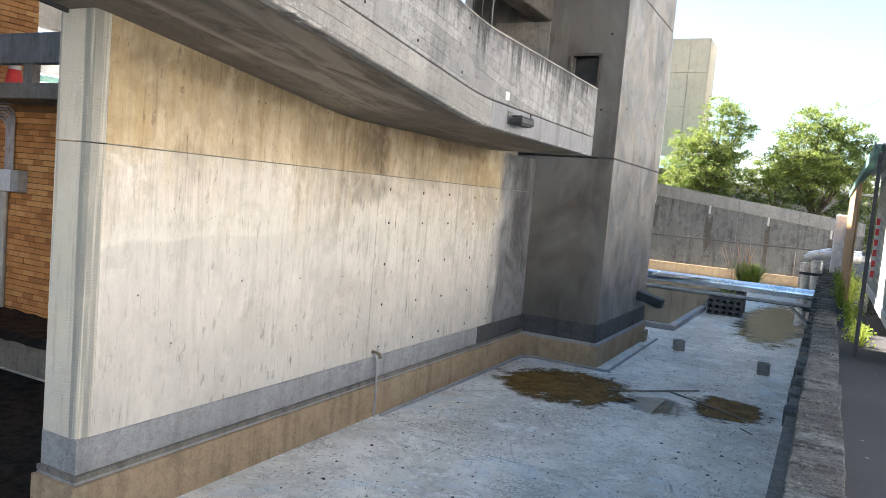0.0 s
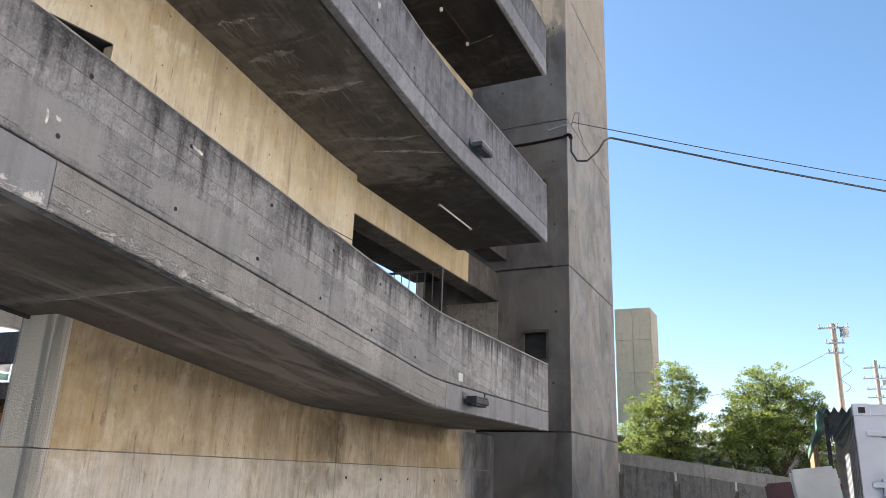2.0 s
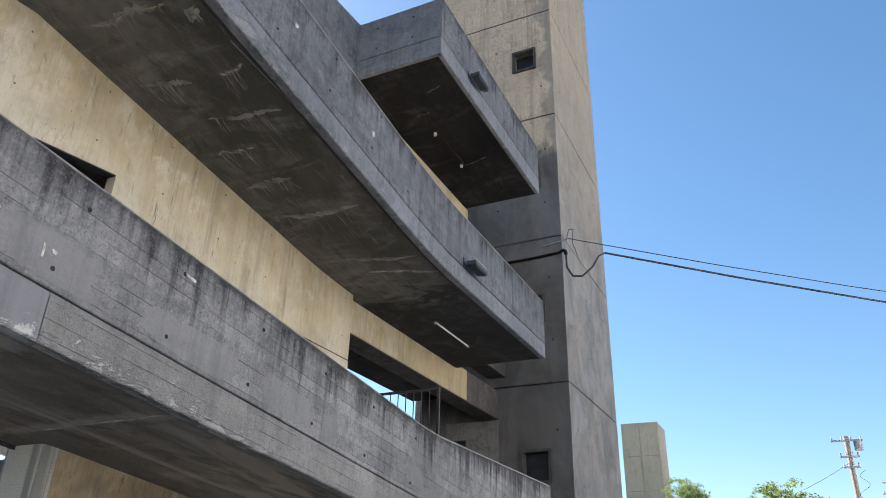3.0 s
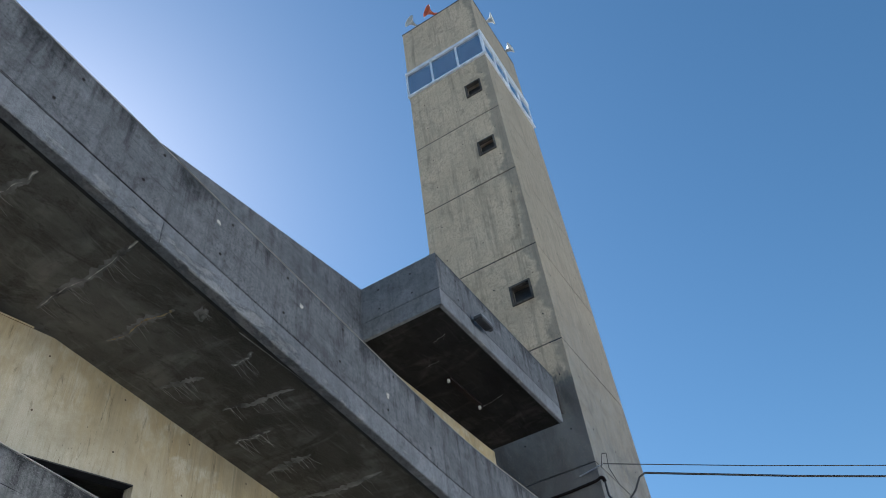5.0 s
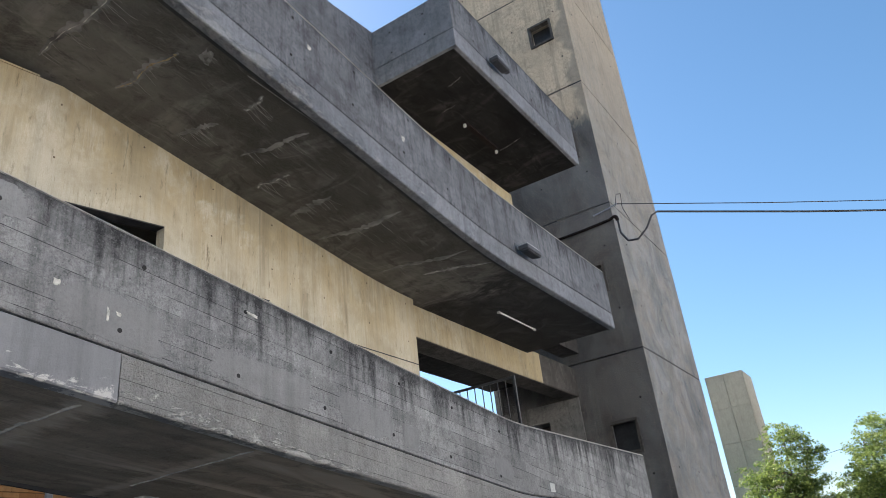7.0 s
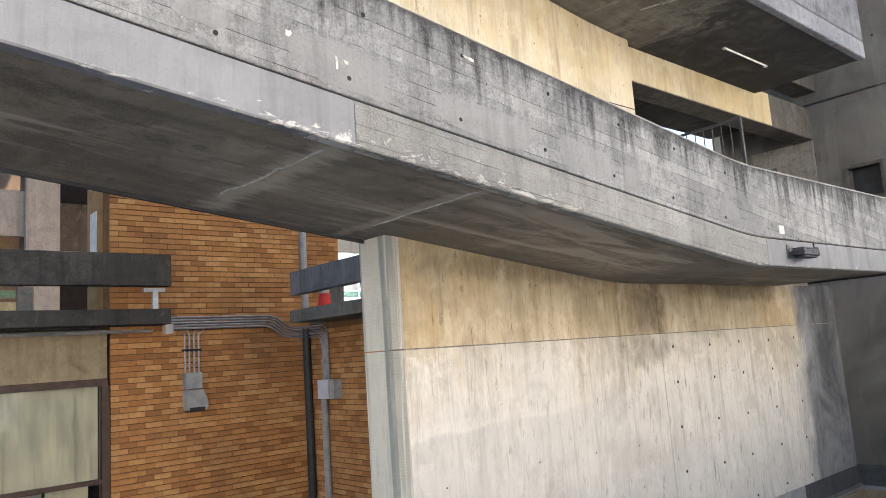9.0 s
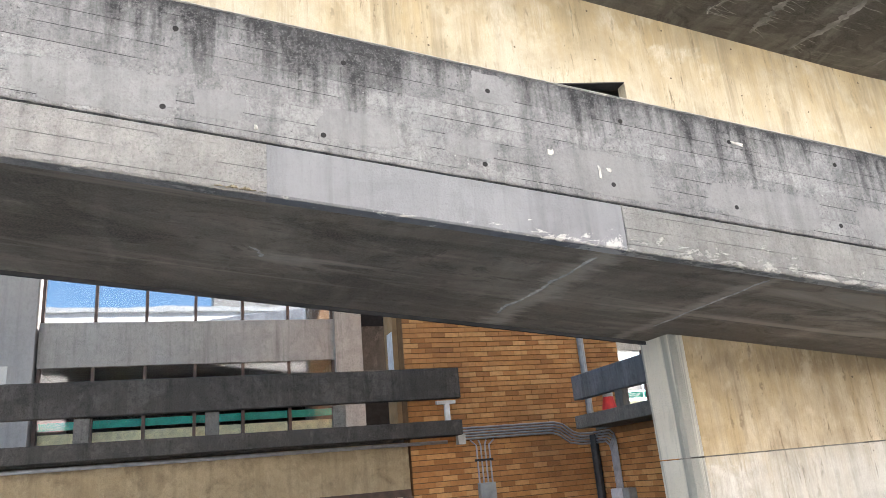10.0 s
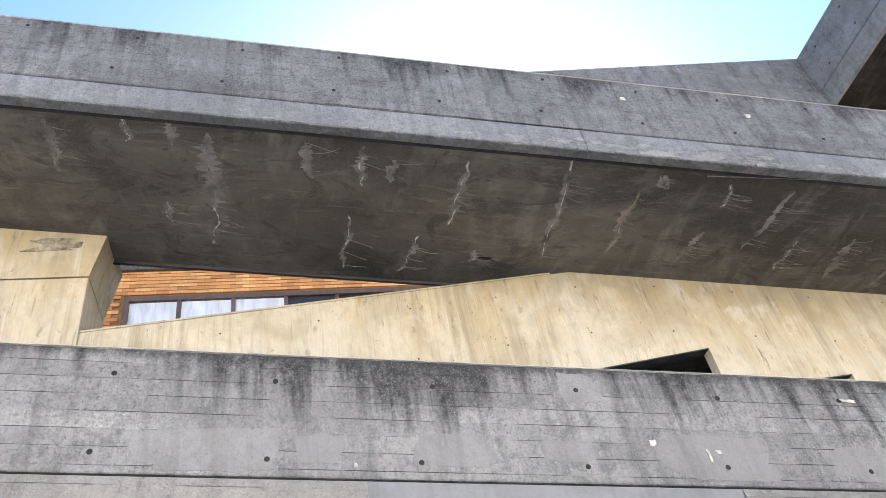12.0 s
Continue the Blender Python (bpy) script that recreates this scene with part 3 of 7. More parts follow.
BEAMC = concrete("building_beam_concrete", (0.455, 0.450, 0.430), (0.348, 0.345, 0.329), (0.149, 0.148, 0.141), 0.6, pits=0.3, rough_mix=0.25)
WALL = cream_concrete("washed_wall_concrete", (0.47, 0.405, 0.295), (0.575, 0.558, 0.512), (0.29, 0.265, 0.225), 2.9, 4.1, cool=(0.485, 0.475, 0.445), drips=True, spread=0.7, spots=((10.2, 3.5, 0.7, 0.25, 0.6),), pour=(6.0, 2.75, 0.06), dark_zone=15.15)
# The two long flat spots paint soffit shade together with dirt.
WALL_TOP = cream_concrete("ochre_wall_concrete", (0.43, 0.335, 0.195), (0.56, 0.485, 0.36), (0.25, 0.195, 0.125), 3.2, 4.5, drips=True, spread=0.8, spots=((10.35, 4.02, 0.55, 0.42, 0.8), (10.62, 4.2, 0.22, 0.9, 1.0), (13.6, 4.4, 2.6, 0.22, 0.7), (8.4, 4.62, 2.6, 0.2, 0.6)), dark_zone=15.15)
SPINE = cream_concrete("sheltered_spine_concrete", (0.45, 0.362, 0.21), (0.485, 0.455, 0.37), (0.29, 0.248, 0.165), 7.9, 9.5, drips=True, spread=0.5, slope=0.13)
WALL_END = concrete("wall_end_concrete", (0.76, 0.72, 0.63), (0.64, 0.61, 0.53), (0.26, 0.268, 0.25), 0.85, pits=0.2, rough_mix=0.03, speck=0.1, blots=0.1, runs=(0.52, 0.6, 0.1))
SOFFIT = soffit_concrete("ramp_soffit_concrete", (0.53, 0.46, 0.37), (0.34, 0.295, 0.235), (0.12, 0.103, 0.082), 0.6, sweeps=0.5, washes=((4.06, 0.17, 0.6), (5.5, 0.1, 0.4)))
SOFFIT_HIGH = soffit_concrete("upper_soffit_concrete", (0.38, 0.362, 0.33), (0.2, 0.19, 0.168), (0.07, 0.066, 0.058), 0.85, dark_zone=10.6)
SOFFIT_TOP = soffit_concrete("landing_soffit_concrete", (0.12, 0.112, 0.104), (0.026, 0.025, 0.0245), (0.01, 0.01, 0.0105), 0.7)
PATCH = concrete("repair_mortar", (0.275, 0.274, 0.271), (0.228, 0.227, 0.224), (0.1, 0.1, 0.099), 0.55, pits=0.2, blots=0.5, rough_mix=0.15, speck=0.25, relief=0.35)
RIM_SUNLIT = concrete("sunlit_rim_tone", (0.6, 0.57, 0.52), (0.5, 0.48, 0.44), (0.25, 0.24, 0.22), 0.2, pits=0.2, rough_mix=0.3)
FOOT = concrete("blackened_foot_coating", (0.14, 0.145, 0.15), (0.085, 0.088, 0.092), (0.035, 0.036, 0.038), 0.6, pits=0.3)
PATCH_PALE = concrete("pale_repair_mortar", (0.43, 0.425, 0.42), (0.35, 0.35, 0.345), (0.2, 0.2, 0.198), 0.4, pits=0.2, blots=0.25, rough_mix=0.2, speck=0.2)
LIME = plain("lime_crust", (0.56, 0.54, 0.49), 0.9, vary=0.25, scale=20)
LIME_FAINT = plain("faint_lime_trail", (0.27, 0.26, 0.235), 0.9, vary=0.25, scale=12)
LIME_STAIN = plain("lime_stain", (0.255, 0.248, 0.235), 0.9, vary=0.3, scale=5)
LIME_LOW = plain("pale_crack_filler", (0.46, 0.44, 0.4), 0.9, vary=0.2, scale=15)
RUST_LIME = plain("tan_lime_crust", (0.42, 0.33, 0.19), 0.9, vary=0.2, scale=20)
CHIP = plain("tan_broken_concrete", (0.34, 0.29, 0.19), 0.95, vary=0.35, scale=40)
# Near-black stands in for shade inside tie holes and the cavity; also joint strips.
HOLE = plain("recess_shade", (0.035, 0.034, 0.033), 0.95)
PLINTH = concrete("coated_plinth", (0.42, 0.43, 0.445), (0.34, 0.35, 0.36), (0.17, 0.175, 0.18), 0.5, pits=0.2)
UPSTAND = concrete("tan_mortar", (0.48, 0.38, 0.26), (0.38, 0.285, 0.185), (0.16, 0.128, 0.09), 0.7, pits=0.4, blots=0.6, rough_mix=0.3)
LEDGE = plain("dark_grey_filler", (0.06, 0.06, 0.062), 0.8)
FLOORM = floor_concrete("court_floor_concrete")
ASPHALT = asphalt("asphalt")
LOOSE = concrete("dry_block_concrete", (0.4, 0.39, 0.365), (0.3, 0.29, 0.27), (0.1, 0.098, 0.09), 0.3, pits=0.7, blots=0.5, rough_mix=0.5, speck=0.6)
BLOCK = concrete("rough_block_concrete", (0.27, 0.27, 0.258), (0.1, 0.1, 0.096), (0.035, 0.036, 0.034), 0.3, pits=0.9, blots=0.9, rough_mix=0.7, speck=0.9)
BRICK = brick_mat("orange_brick")
LINTEL = concrete("stained_lintel_concrete", (0.56, 0.46, 0.3), (0.44, 0.35, 0.22), (0.14, 0.108, 0.068), 0.4, pits=0.2, blots=0.7, speck=0.15, rough_mix=0.2)
JOINT_MORTAR = concrete("joint_mortar", (0.3, 0.3, 0.285), (0.2, 0.2, 0.19), (0.12, 0.12, 0.115), 0.3, pits=0.8)
TOWER_FAR = concrete("far_tower_concrete", (0.52, 0.46, 0.35), (0.44, 0.385, 0.29), (0.25, 0.22, 0.17), 0.4, pits=0.2)
FASCIA_COAT = concrete("coated_fascia_concrete", (0.25, 0.253, 0.26), (0.21, 0.213, 0.219), (0.12, 0.121, 0.124), 0.6, pits=0.25, blots=0.4, rough_mix=0.05, lime=0.7, speck=0.15, relief=0.3)
MORTAR = plain("brick_mortar", (0.2, 0.115, 0.058), 0.9)
GLASS = glass_mat("window_glass")
COATED = coated_glass("coated_window_glass")
STEEL = steel_mat("stainless_sheet")
CLAD = plain("silver_cladding", (0.72, 0.7, 0.66), 0.32, 0.35, vary=0.1)
IRON = plain("black_iron", (0.03, 0.03, 0.032), 0.6, vary=0.2)
GALV = plain("galvanised_conduit", (0.42, 0.42, 0.45), 0.45, 0.7)
LAMP_GREY = plain("dark_grey_enamel", (0.05, 0.053, 0.057), 0.5)
GREY_BOX = plain("grey_enamel", (0.34, 0.35, 0.35), 0.5)
WHITE_BOX = plain("white_enamel", (0.68, 0.7, 0.74), 0.45)
CONTAINER = plain("white_container_paint", (0.62, 0.64, 0.7), 0.5, vary=0.06, scale=2)
MAROON = plain("maroon_paint", (0.058, 0.017, 0.021), 0.5, vary=0.2, scale=40)
BONE = plain("off_white_paint", (0.5, 0.5, 0.475), 0.5, vary=0.08, scale=40)
ORANGE_SHEET = plain("orange_wood_sheet", (0.36, 0.22, 0.1), 0.7, scale=3)
GREEN_SHEET = plain("green_sheet", (0.1, 0.25, 0.19), 0.6)
CURTAIN = cloth_mat("cream_curtain", (0.92, 0.85, 0.6))
CURTAIN_GREY = cloth_mat("grey_curtain", (0.6, 0.55, 0.45), 0.6)
CURTAIN_GREEN = cloth_mat("pale_green_curtain", (0.84, 0.82, 0.6), 0.45)
BLUE_BLIND = cloth_mat("pale_blue_curtain", (0.55, 0.58, 0.64))
BROWN_FRAME = plain("brown_steel_frame", (0.085, 0.052, 0.038), 0.55, vary=0.2)
DARK_ROOM = plain("dark_interior", (0.02, 0.02, 0.022), 0.9)
TEAL = plain("teal_panel", (0.03, 0.42, 0.32), 0.5)
CREAM_PANEL = plain("cream_panel", (0.9, 0.83, 0.52), 0.6)
TUBE_GLASS = plain("milk_glass_tube", (0.85, 0.85, 0.82), 0.3)
RUST = plain("rusty_steel", (0.016, 0.011, 0.01), 0.85, vary=0.25, scale=25)
RED = plain("red_plastic", (0.62, 0.03, 0.03), 0.45)
BLACK = plain("black_sheet", (0.022, 0.022, 0.024), 0.55, vary=0.25)
ALU = plain("white_aluminium", (0.62, 0.66, 0.72), 0.4)
WOOD_POLE = plain("concrete_pole", (0.36, 0.3, 0.24), 0.8)
BARK = plain("bark", (0.1, 0.075, 0.05), 0.9, vary=0.25)
LEAF = leaf_mat("tree_leaf", (0.085, 0.14, 0.027), (0.31, 0.37, 0.08))
BUSH = leaf_mat("bush_leaf", (0.045, 0.085, 0.02), (0.17, 0.22, 0.05))
WEED = leaf_mat("weed_leaf", (0.16, 0.25, 0.035), (0.44, 0.5, 0.09))
DRY_STEM = plain("dry_stem", (0.36, 0.25, 0.17), 0.9)
MUD = puddle_mat("ochre_mud_film", 2.6, 29.5, 1.3, 6.5, (0.26, 0.18, 0.06), 0.2)
POND = water_mat("green_pond_water", (0.05, 0.06, 0.035), 0.06)
SOIL = plain("near_black_soil", (0.022, 0.019, 0.015), 0.9, vary=0.35, scale=5)


# ---- ground ----
COURT = 0.0
ROAD = 2.0
rnd = random.Random(4)


def blob(bm, center, radii, axis="x", n=18, rough=0.18, thick=0.004, seed=0, ragged=0.0):
    """A thin patch with an uneven rounded outline; its face looks along +x, +z, -z or -y."""
    r = random.Random(seed)
    ph = [r.uniform(0, 6.28) for _ in range(4)]
    rim, back = [], []
    for k in range(n):
        t = 2 * math.pi * k / n
        q = 1 + rough * (math.sin(2 * t + ph[0]) * 0.5 + math.sin(3 * t + ph[1]) * 0.5 + math.sin(5 * t + ph[2]) * 0.4 + math.sin(9 * t + ph[3]) * 0.25) + r.uniform(-ragged, ragged)
        ct, st = math.cos(t), math.sin(t)
        a = radii[0] * q * math.copysign(abs(ct) ** 0.5, ct)
        b = radii[1] * q * math.copysign(abs(st) ** 0.5, st)
        x, y, z = center
        slant = radii[2] if len(radii) > 2 else 0.0
        if axis == "x":
            rim.append((x + thick, y + a, z + b + slant * a)), back.append((x, y + a * 1.02, z + b * 1.02 + slant * a))
        elif axis == "-y":
            rim.append((x + a, y - thick, z + b)), back.append((x + a * 1.02, y, z + b * 1.02))
        else:
            up = 1 if axis == "z" else -1
            rim.append((x + b, y + a, z + up * thick + slant * a)), back.append((x + b * 1.02, y + a * 1.02, z + slant * a))
    f, g = [bm.verts.new(p) for p in rim], [bm.verts.new(p) for p in back]
    bm.faces.new(f)
    for k in range(n):
        bm.faces.new((g[k], g[(k + 1) % n], f[(k + 1) % n], f[k]))
    bmesh.ops.recalc_face_normals(bm, faces=bm.faces)
    return bm


def ring_box(bm, x0, x1, y0, y1, z0, z1, w, axis="-y"):
    """A rectangular frame of bars w wide, in the plane across axis."""
    if axis == "-y":
        box(bm, x0, x1, y0, y1, z1 - w, z1), box(bm, x0, x1, y0, y1, z0, z0 + w)
        box(bm, x0, x0 + w, y0, y1, z0 + w, z1 - w), box(bm, x1 - w, x1, y0, y1, z0 + w, z1 - w)
    else:
        box(bm, x0, x1, y0, y1, z1 - w, z1), box(bm, x0, x1, y0, y1, z0, z0 + w)
        box(bm, x0, x1, y0, y0 + w, z0 + w, z1 - w), box(bm, x0, x1, y1 - w, y1, z0 + w, z1 - w)
    return bm


def share(name, mesh, parent, matrix):
    """Another piece on a mesh that it shares with its like."""
    ob = new(name, mesh)
    ob.parent = parent
    ob.matrix_basis = matrix
    return ob


def mesh_of(name, bm, material):
    me = bpy.data.meshes.new(name)
    bm.to_mesh(me)
    bm.free()
    me.materials.append(material)
    return me


# ---- ground ----
bm = bmesh.new()
for x0, x1, y0, y1 in ((4.2, 11, -2500, 2500), (-2500, 4.2, 48, 2500), (-2500, -20, -2500, 48), (-20, 4.2, -2500, -14)):
    bm.faces.new([bm.verts.new(p) for p in ((x0, y0, ROAD), (x1, y0, ROAD), (x1, y1, ROAD), (x0, y1, ROAD))])
# Pale ground out of view, added to bounce sunlight onto walls and soffits.
tagged(part("bounce_ground", boxed(11, 2500, -2500, 2500, ROAD - 0.4, ROAD + 0.004), BOUNCE_GROUND), "unseen pale ground added to bounce sunlight", "ground", kind="structure")
tagged(part("ground", bm, ASPHALT), "dark gritty asphalt ground beside the sunken court", "ground", kind="structure")
bm = boxed(-20, 3.86, -14, 48, -0.4, COURT)
tagged(part("court_floor", bm, FLOORM), "pale worn concrete court floor with cracks and damp patches", "floor", kind="structure")
tagged(part("retaining_wall", boxed(3.86, 4.2, -14, 48, -0.4, ROAD - 0.004), OLD), "grey concrete retaining wall between court and road", "wall", kind="structure")
tagged(part("retaining_upstand", boxed(3.8, 3.86, -14, 48, -0.1, 0.12), UPSTAND), "tan mortar upstand at the foot of the retaining wall", "upstand", kind="structure")
tagged(part("court_wall_south", boxed(-20, 4.2, -14.3, -14, -0.4, ROAD + 0.02), OLD), "plain concrete wall closing the court", "wall", kind="structure")

# building across the road, which the glazing opposite mirrors; pale walls added to bounce sunlight
across = empty("opposite_building", "pale rendered building across the road, bouncing sunlight to the ramps", "building", kind="structure")
part("wall", boxed(25, 33, -60, 60, ROAD, 19.0), FACADE, across)
part("roof", boxed(24.6, 33.4, -60.4, 60.4, 19.0, 19.4), BEAMC, across)
part("upper_block", boxed(25, 33, 3.4, 60, 19.4, 22.6), OLD, across)
pane_mesh = mesh_of("window", boxed(24.96, 25.02, -1.1, 1.1, 0, 1.5), plain("dusk_glass", (0.08, 0.09, 0.1), 0.15))
for fl in range(4):
    for k in range(14):
        share("window", pane_mesh, across, pose(0, -42 + 6.4 * k, ROAD + 1.4 + 3.9 * fl))

# Unseen block, added to keep the sun off the far court.
side = empty("sun_block_side", "unseen block added to shade the far court", "building", kind="structure")
part("wall", boxed(-7.2, -6.3, 22.8, 45.5, -0.3, 13.5), OLD, side)
part("roof", boxed(-7.35, -6.15, 22.7, 45.6, 13.5, 13.7), BEAMC, side)
# Added out of view behind the ramps to block sun patches on the floor.
rear_block = empty("sun_block_rear", "unseen block behind the ramps, added to stop sun patches", "building", kind="structure")
part("wall", boxed(-10.2, -8.2, 11.5, 19.2, 0, 14.0), OLD, rear_block)
part("roof", boxed(-10.3, -8.1, 11.4, 19.3, 14.0, 14.2), BEAMC, rear_block)

tagged(part("black_soil", boxed(-10.4, -2.62, 1.0, 8.6, 0.001, 0.014), SOIL), "black soil patch under the building edge", "soil", kind="structure")

# puddles, mud, sticks
for x, y, rx, ry, n, label in ((-0.22, 15.05, 1.5, 1.5, 3, "shallow brown puddle with cracked silt on the court floor"), (1.55, 14.95, 0.7, 0.75, 5, "small brown damp stain on the court floor"), (2.7, 15.75, 0.78, 1.05, 8, "long brown puddle beside a fallen stick")):
    silt = puddle_mat("brown_puddle", x, y, rx, ry, (0.2, 0.115, 0.036), thin=0.94 if n != 5 else 0.6)
    tagged(part("puddle", blob(bmesh.new(), (x, y, 0.0), (ry * 1.25, rx * 1.25), "z", 40, 0.05, 0.004, n), silt), label, "puddle", group="puddles")
tagged(part("mud_film", blob(bmesh.new(), (2.55, 29.5, 0.0), (8.0, 1.15), "z", 44, 0.05, 0.004, 9), MUD), "ochre mud film along the retaining wall", "puddle")


def stick(points, r, label):
    bm = tube(bmesh.new(), points, r, 7)
    return tagged(part("stick", bm, plain_stick), label, "stick", group="sticks on the floor")


plain_stick = plain("weathered_wood", (0.2, 0.18, 0.15), 0.9)
stick([(0.55, 15.3, 0.022), (1.1, 15.7, 0.03), (2.05, 16.7, 0.025)], 0.016, "thin grey stick lying on the damp floor")
stick([(1.5, 16.2, 0.024), (2.2, 15.75, 0.03), (3.0, 15.2, 0.022)], 0.016, "thin grey stick lying across a puddle")
stick([(3.05, 14.6, 0.012), (3.25, 14.35, 0.014)], 0.01, "short pale twig on the court floor")
bm = bmesh.new()
for _ in range(1500):
    x, y = rnd.uniform(-1.7, 3.6), 4 + 20 * rnd.random() ** 1.3
    s = rnd.uniform(0.008, 0.05) if rnd.random() < 0.3 else rnd.uniform(0.006, 0.022)
    v = [bm.verts.new((x + rnd.uniform(-s, s), y + rnd.uniform(-s, s), 0.001)) for _ in range(3)] + [bm.verts.new((x, y, min(0.02, s * 0.9)))]
    for f in ((0, 1, 3), (1, 2, 3), (2, 0, 3)):
        bm.faces.new([v[i] for i in f])
bmesh.ops.recalc_face_normals(bm, faces=bm.faces)
tagged(part("floor_debris", bm, LEDGE), "scattered dark leaf litter and grit on the court floor", "debris", kind="stuff")


def half_block(x, y, turn, label):
    root = empty("concrete_block", label, "block", group="loose blocks")
    root.matrix_basis = pose(x, y, 0, 0, 0, turn)
    bm = bmesh.new()
    for a0, a1, b0, b1 in ((-0.13, 0.13, -0.13, -0.08), (-0.13, 0.13, 0.08, 0.13), (-0.13, -0.08, -0.08, 0.08), (0.08, 0.13, -0.08, 0.08)):
        box(bm, a0, a1, b0, b1, 0, 0.27, 0.006)
    ob = part("shell", bm, LOOSE, root)
    ob.location = (0, 0, 0)
    bm = boxed(-0.08, 0.08, -0.08, 0.08, 0, 0.03)
    ob = part("web", bm, LOOSE, root)
    ob.location = (0, 0, 0)
    return root


half_block(0.88, 20.95, 20, "hollow grey concrete half block on the court floor")
half_block(3.0, 19.7, 8, "hollow grey concrete half block near the retaining wall")

# ---- wall under the lower ramp ----
LOW_Z, LOW_SLOPE, HIGH_Z, HIGH_SLOPE, KINK, END = 4.44, 0.122, 8.15, 0.133, 9.75, 14.58
HIGH_DROP = 0.085


def low_soffit(y):
    return LOW_Z + LOW_SLOPE * max(0.0, KINK - y)


def bend(y, soft=0.9):
    """Rise of the eased upper kink over a sharp one."""
    t = max(0.0, 1 - abs(y - KINK) / soft)
    return HIGH_SLOPE * soft * t * t / 4


def high_soffit(y):
    return HIGH_Z + HIGH_SLOPE * max(0.0, KINK - y)


GROOVE = 0.013
wall = empty("wall_ramp", "cream stained concrete wall carrying the lower ramp", "wall", kind="structure")
JZ, JY = 3.715, 10.68
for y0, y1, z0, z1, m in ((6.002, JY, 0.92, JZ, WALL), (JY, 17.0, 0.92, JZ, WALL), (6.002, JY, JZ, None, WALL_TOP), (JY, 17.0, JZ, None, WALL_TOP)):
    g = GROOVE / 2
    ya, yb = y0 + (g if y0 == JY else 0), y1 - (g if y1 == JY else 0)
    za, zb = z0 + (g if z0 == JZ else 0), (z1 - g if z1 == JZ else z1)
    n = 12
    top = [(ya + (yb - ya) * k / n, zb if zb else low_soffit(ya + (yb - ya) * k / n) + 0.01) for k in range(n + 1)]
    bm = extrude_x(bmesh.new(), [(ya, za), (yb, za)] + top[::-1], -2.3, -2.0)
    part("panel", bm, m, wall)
core = extrude_x(bmesh.new(), [(6.02, 0.3), (17.0, 0.3), (17.0, 4.43), (9.75, 4.43), (6.02, low_soffit(6.02))], -2.42, -2.016)
part("core", core, OLD, wall)
bm = bmesh.new()
for za, zb in ((0.92, JZ - 0.006), (JZ + 0.006, low_soffit(5.9) + 0.01)):
    vs = []
    for z in (za, zb):
        vs.append([bm.verts.new((x, y, z)) for x, y in ((-2.52, 5.88), (-2.5, 5.84), (-2.07, 5.84), (-2.02, 5.86), (-2.0, 6.0), (-2.5, 6.0))])
    for i in range(6):
        bm.faces.new((vs[0][i], vs[0][(i + 1) % 6], vs[1][(i + 1) % 6], vs[1][i]))
    bm.faces.new(vs[0][::-1]), bm.faces.new(vs[1])
bmesh.ops.recalc_face_normals(bm, faces=bm.faces)
part("wall_end", bm, WALL_END, wall, "pale end of the wall with grey rain runs")
small_hole = mesh_of("tie_hole", tube(bmesh.new(), [(0, 0, 0), (0.003, 0, 0)], 0.022, 10), HOLE)
faint_hole = mesh_of("tie_hole", tube(bmesh.new(), [(0, 0, 0), (0.003, 0, 0)], 0.011, 10), plain("mortar_plug", (0.14, 0.11, 0.075), 0.95))
hole = mesh_of("tie_hole", tube(bmesh.new(), [(0, 0, 0), (0.003, 0, 0)], 0.018, 12), HOLE)
for y in (11.0, 12.04, 12.97, 14.0, 14.97):
    for z in (3.5, 2.99, 2.355, 1.71, 1.06):
        share("tie_hole", small_hole, wall, pose(-2.0, y + rnd.uniform(-0.02, 0.02), z + rnd.uniform(-0.015, 0.015)))
for y, z in ((9.9, 2.23), (9.92, 1.68), (8.97, 2.26), (8.95, 1.64), (7.9, 2.3), (6.9, 1.7), (6.45, 2.25), (10.3, 4.4), (9.3, 4.45), (8.1, 4.4), (15.6, 2.9), (16.3, 2.3)):
    share("tie_hole", faint_hole, wall, pose(-2.0, y, z))
plinth = empty("plinth", "grey coated band with dark strip along the wall foot", "plinth", kind="structure")
part("band", boxed(-2.5, -1.975, 5.83, 14.6, 0.585, 0.92, 0.006), PLINTH, plinth)
part("band", boxed(-2.5, -1.977, 14.6, 17.0, 0.585, 0.92, 0.006), FOOT, plinth, "blackened end of the band")
part("strip", boxed(-2.5, -1.93, 5.79, 17.0, 0.535, 0.585, 0.004), OLD, plinth)
part("strip", boxed(-2.5, -1.945, 5.80, 17.0, 0.5, 0.535, 0.004), PLINTH, plinth)
tagged(part("upstand", boxed(-2.52, -1.9, 5.75, 17.0, -0.1, 0.5, 0.008), UPSTAND), "tan mortar upstand stained at the wall foot", "upstand", kind="structure")

# tap and its pipe, floor pipes
tap = empty("wall_tap", "small brass-grey tap on a bent pipe at the wall", "tap")
part("pipe", tube(bmesh.new(), [(-1.88, 10.84, 0.0), (-1.88, 10.84, 0.5), (-1.9, 10.84, 0.86), (-1.93, 10.84, 0.94), (-2.0, 10.84, 0.98)], 0.018), GALV, tap)
bm = tube(bmesh.new(), [(-2.0, 10.84, 1.0), (-1.92, 10.84, 1.0), (-1.86, 10.84, 0.98), (-1.84, 10.84, 0.92)], 0.024)
part("spout", bm, plain("dull_brass", (0.2, 0.17, 0.12), 0.45, 0.8), tap)
bm = tube(bmesh.new(), [(-1.9, 10.84, 1.0), (-1.9, 10.84, 1.07)], 0.012)
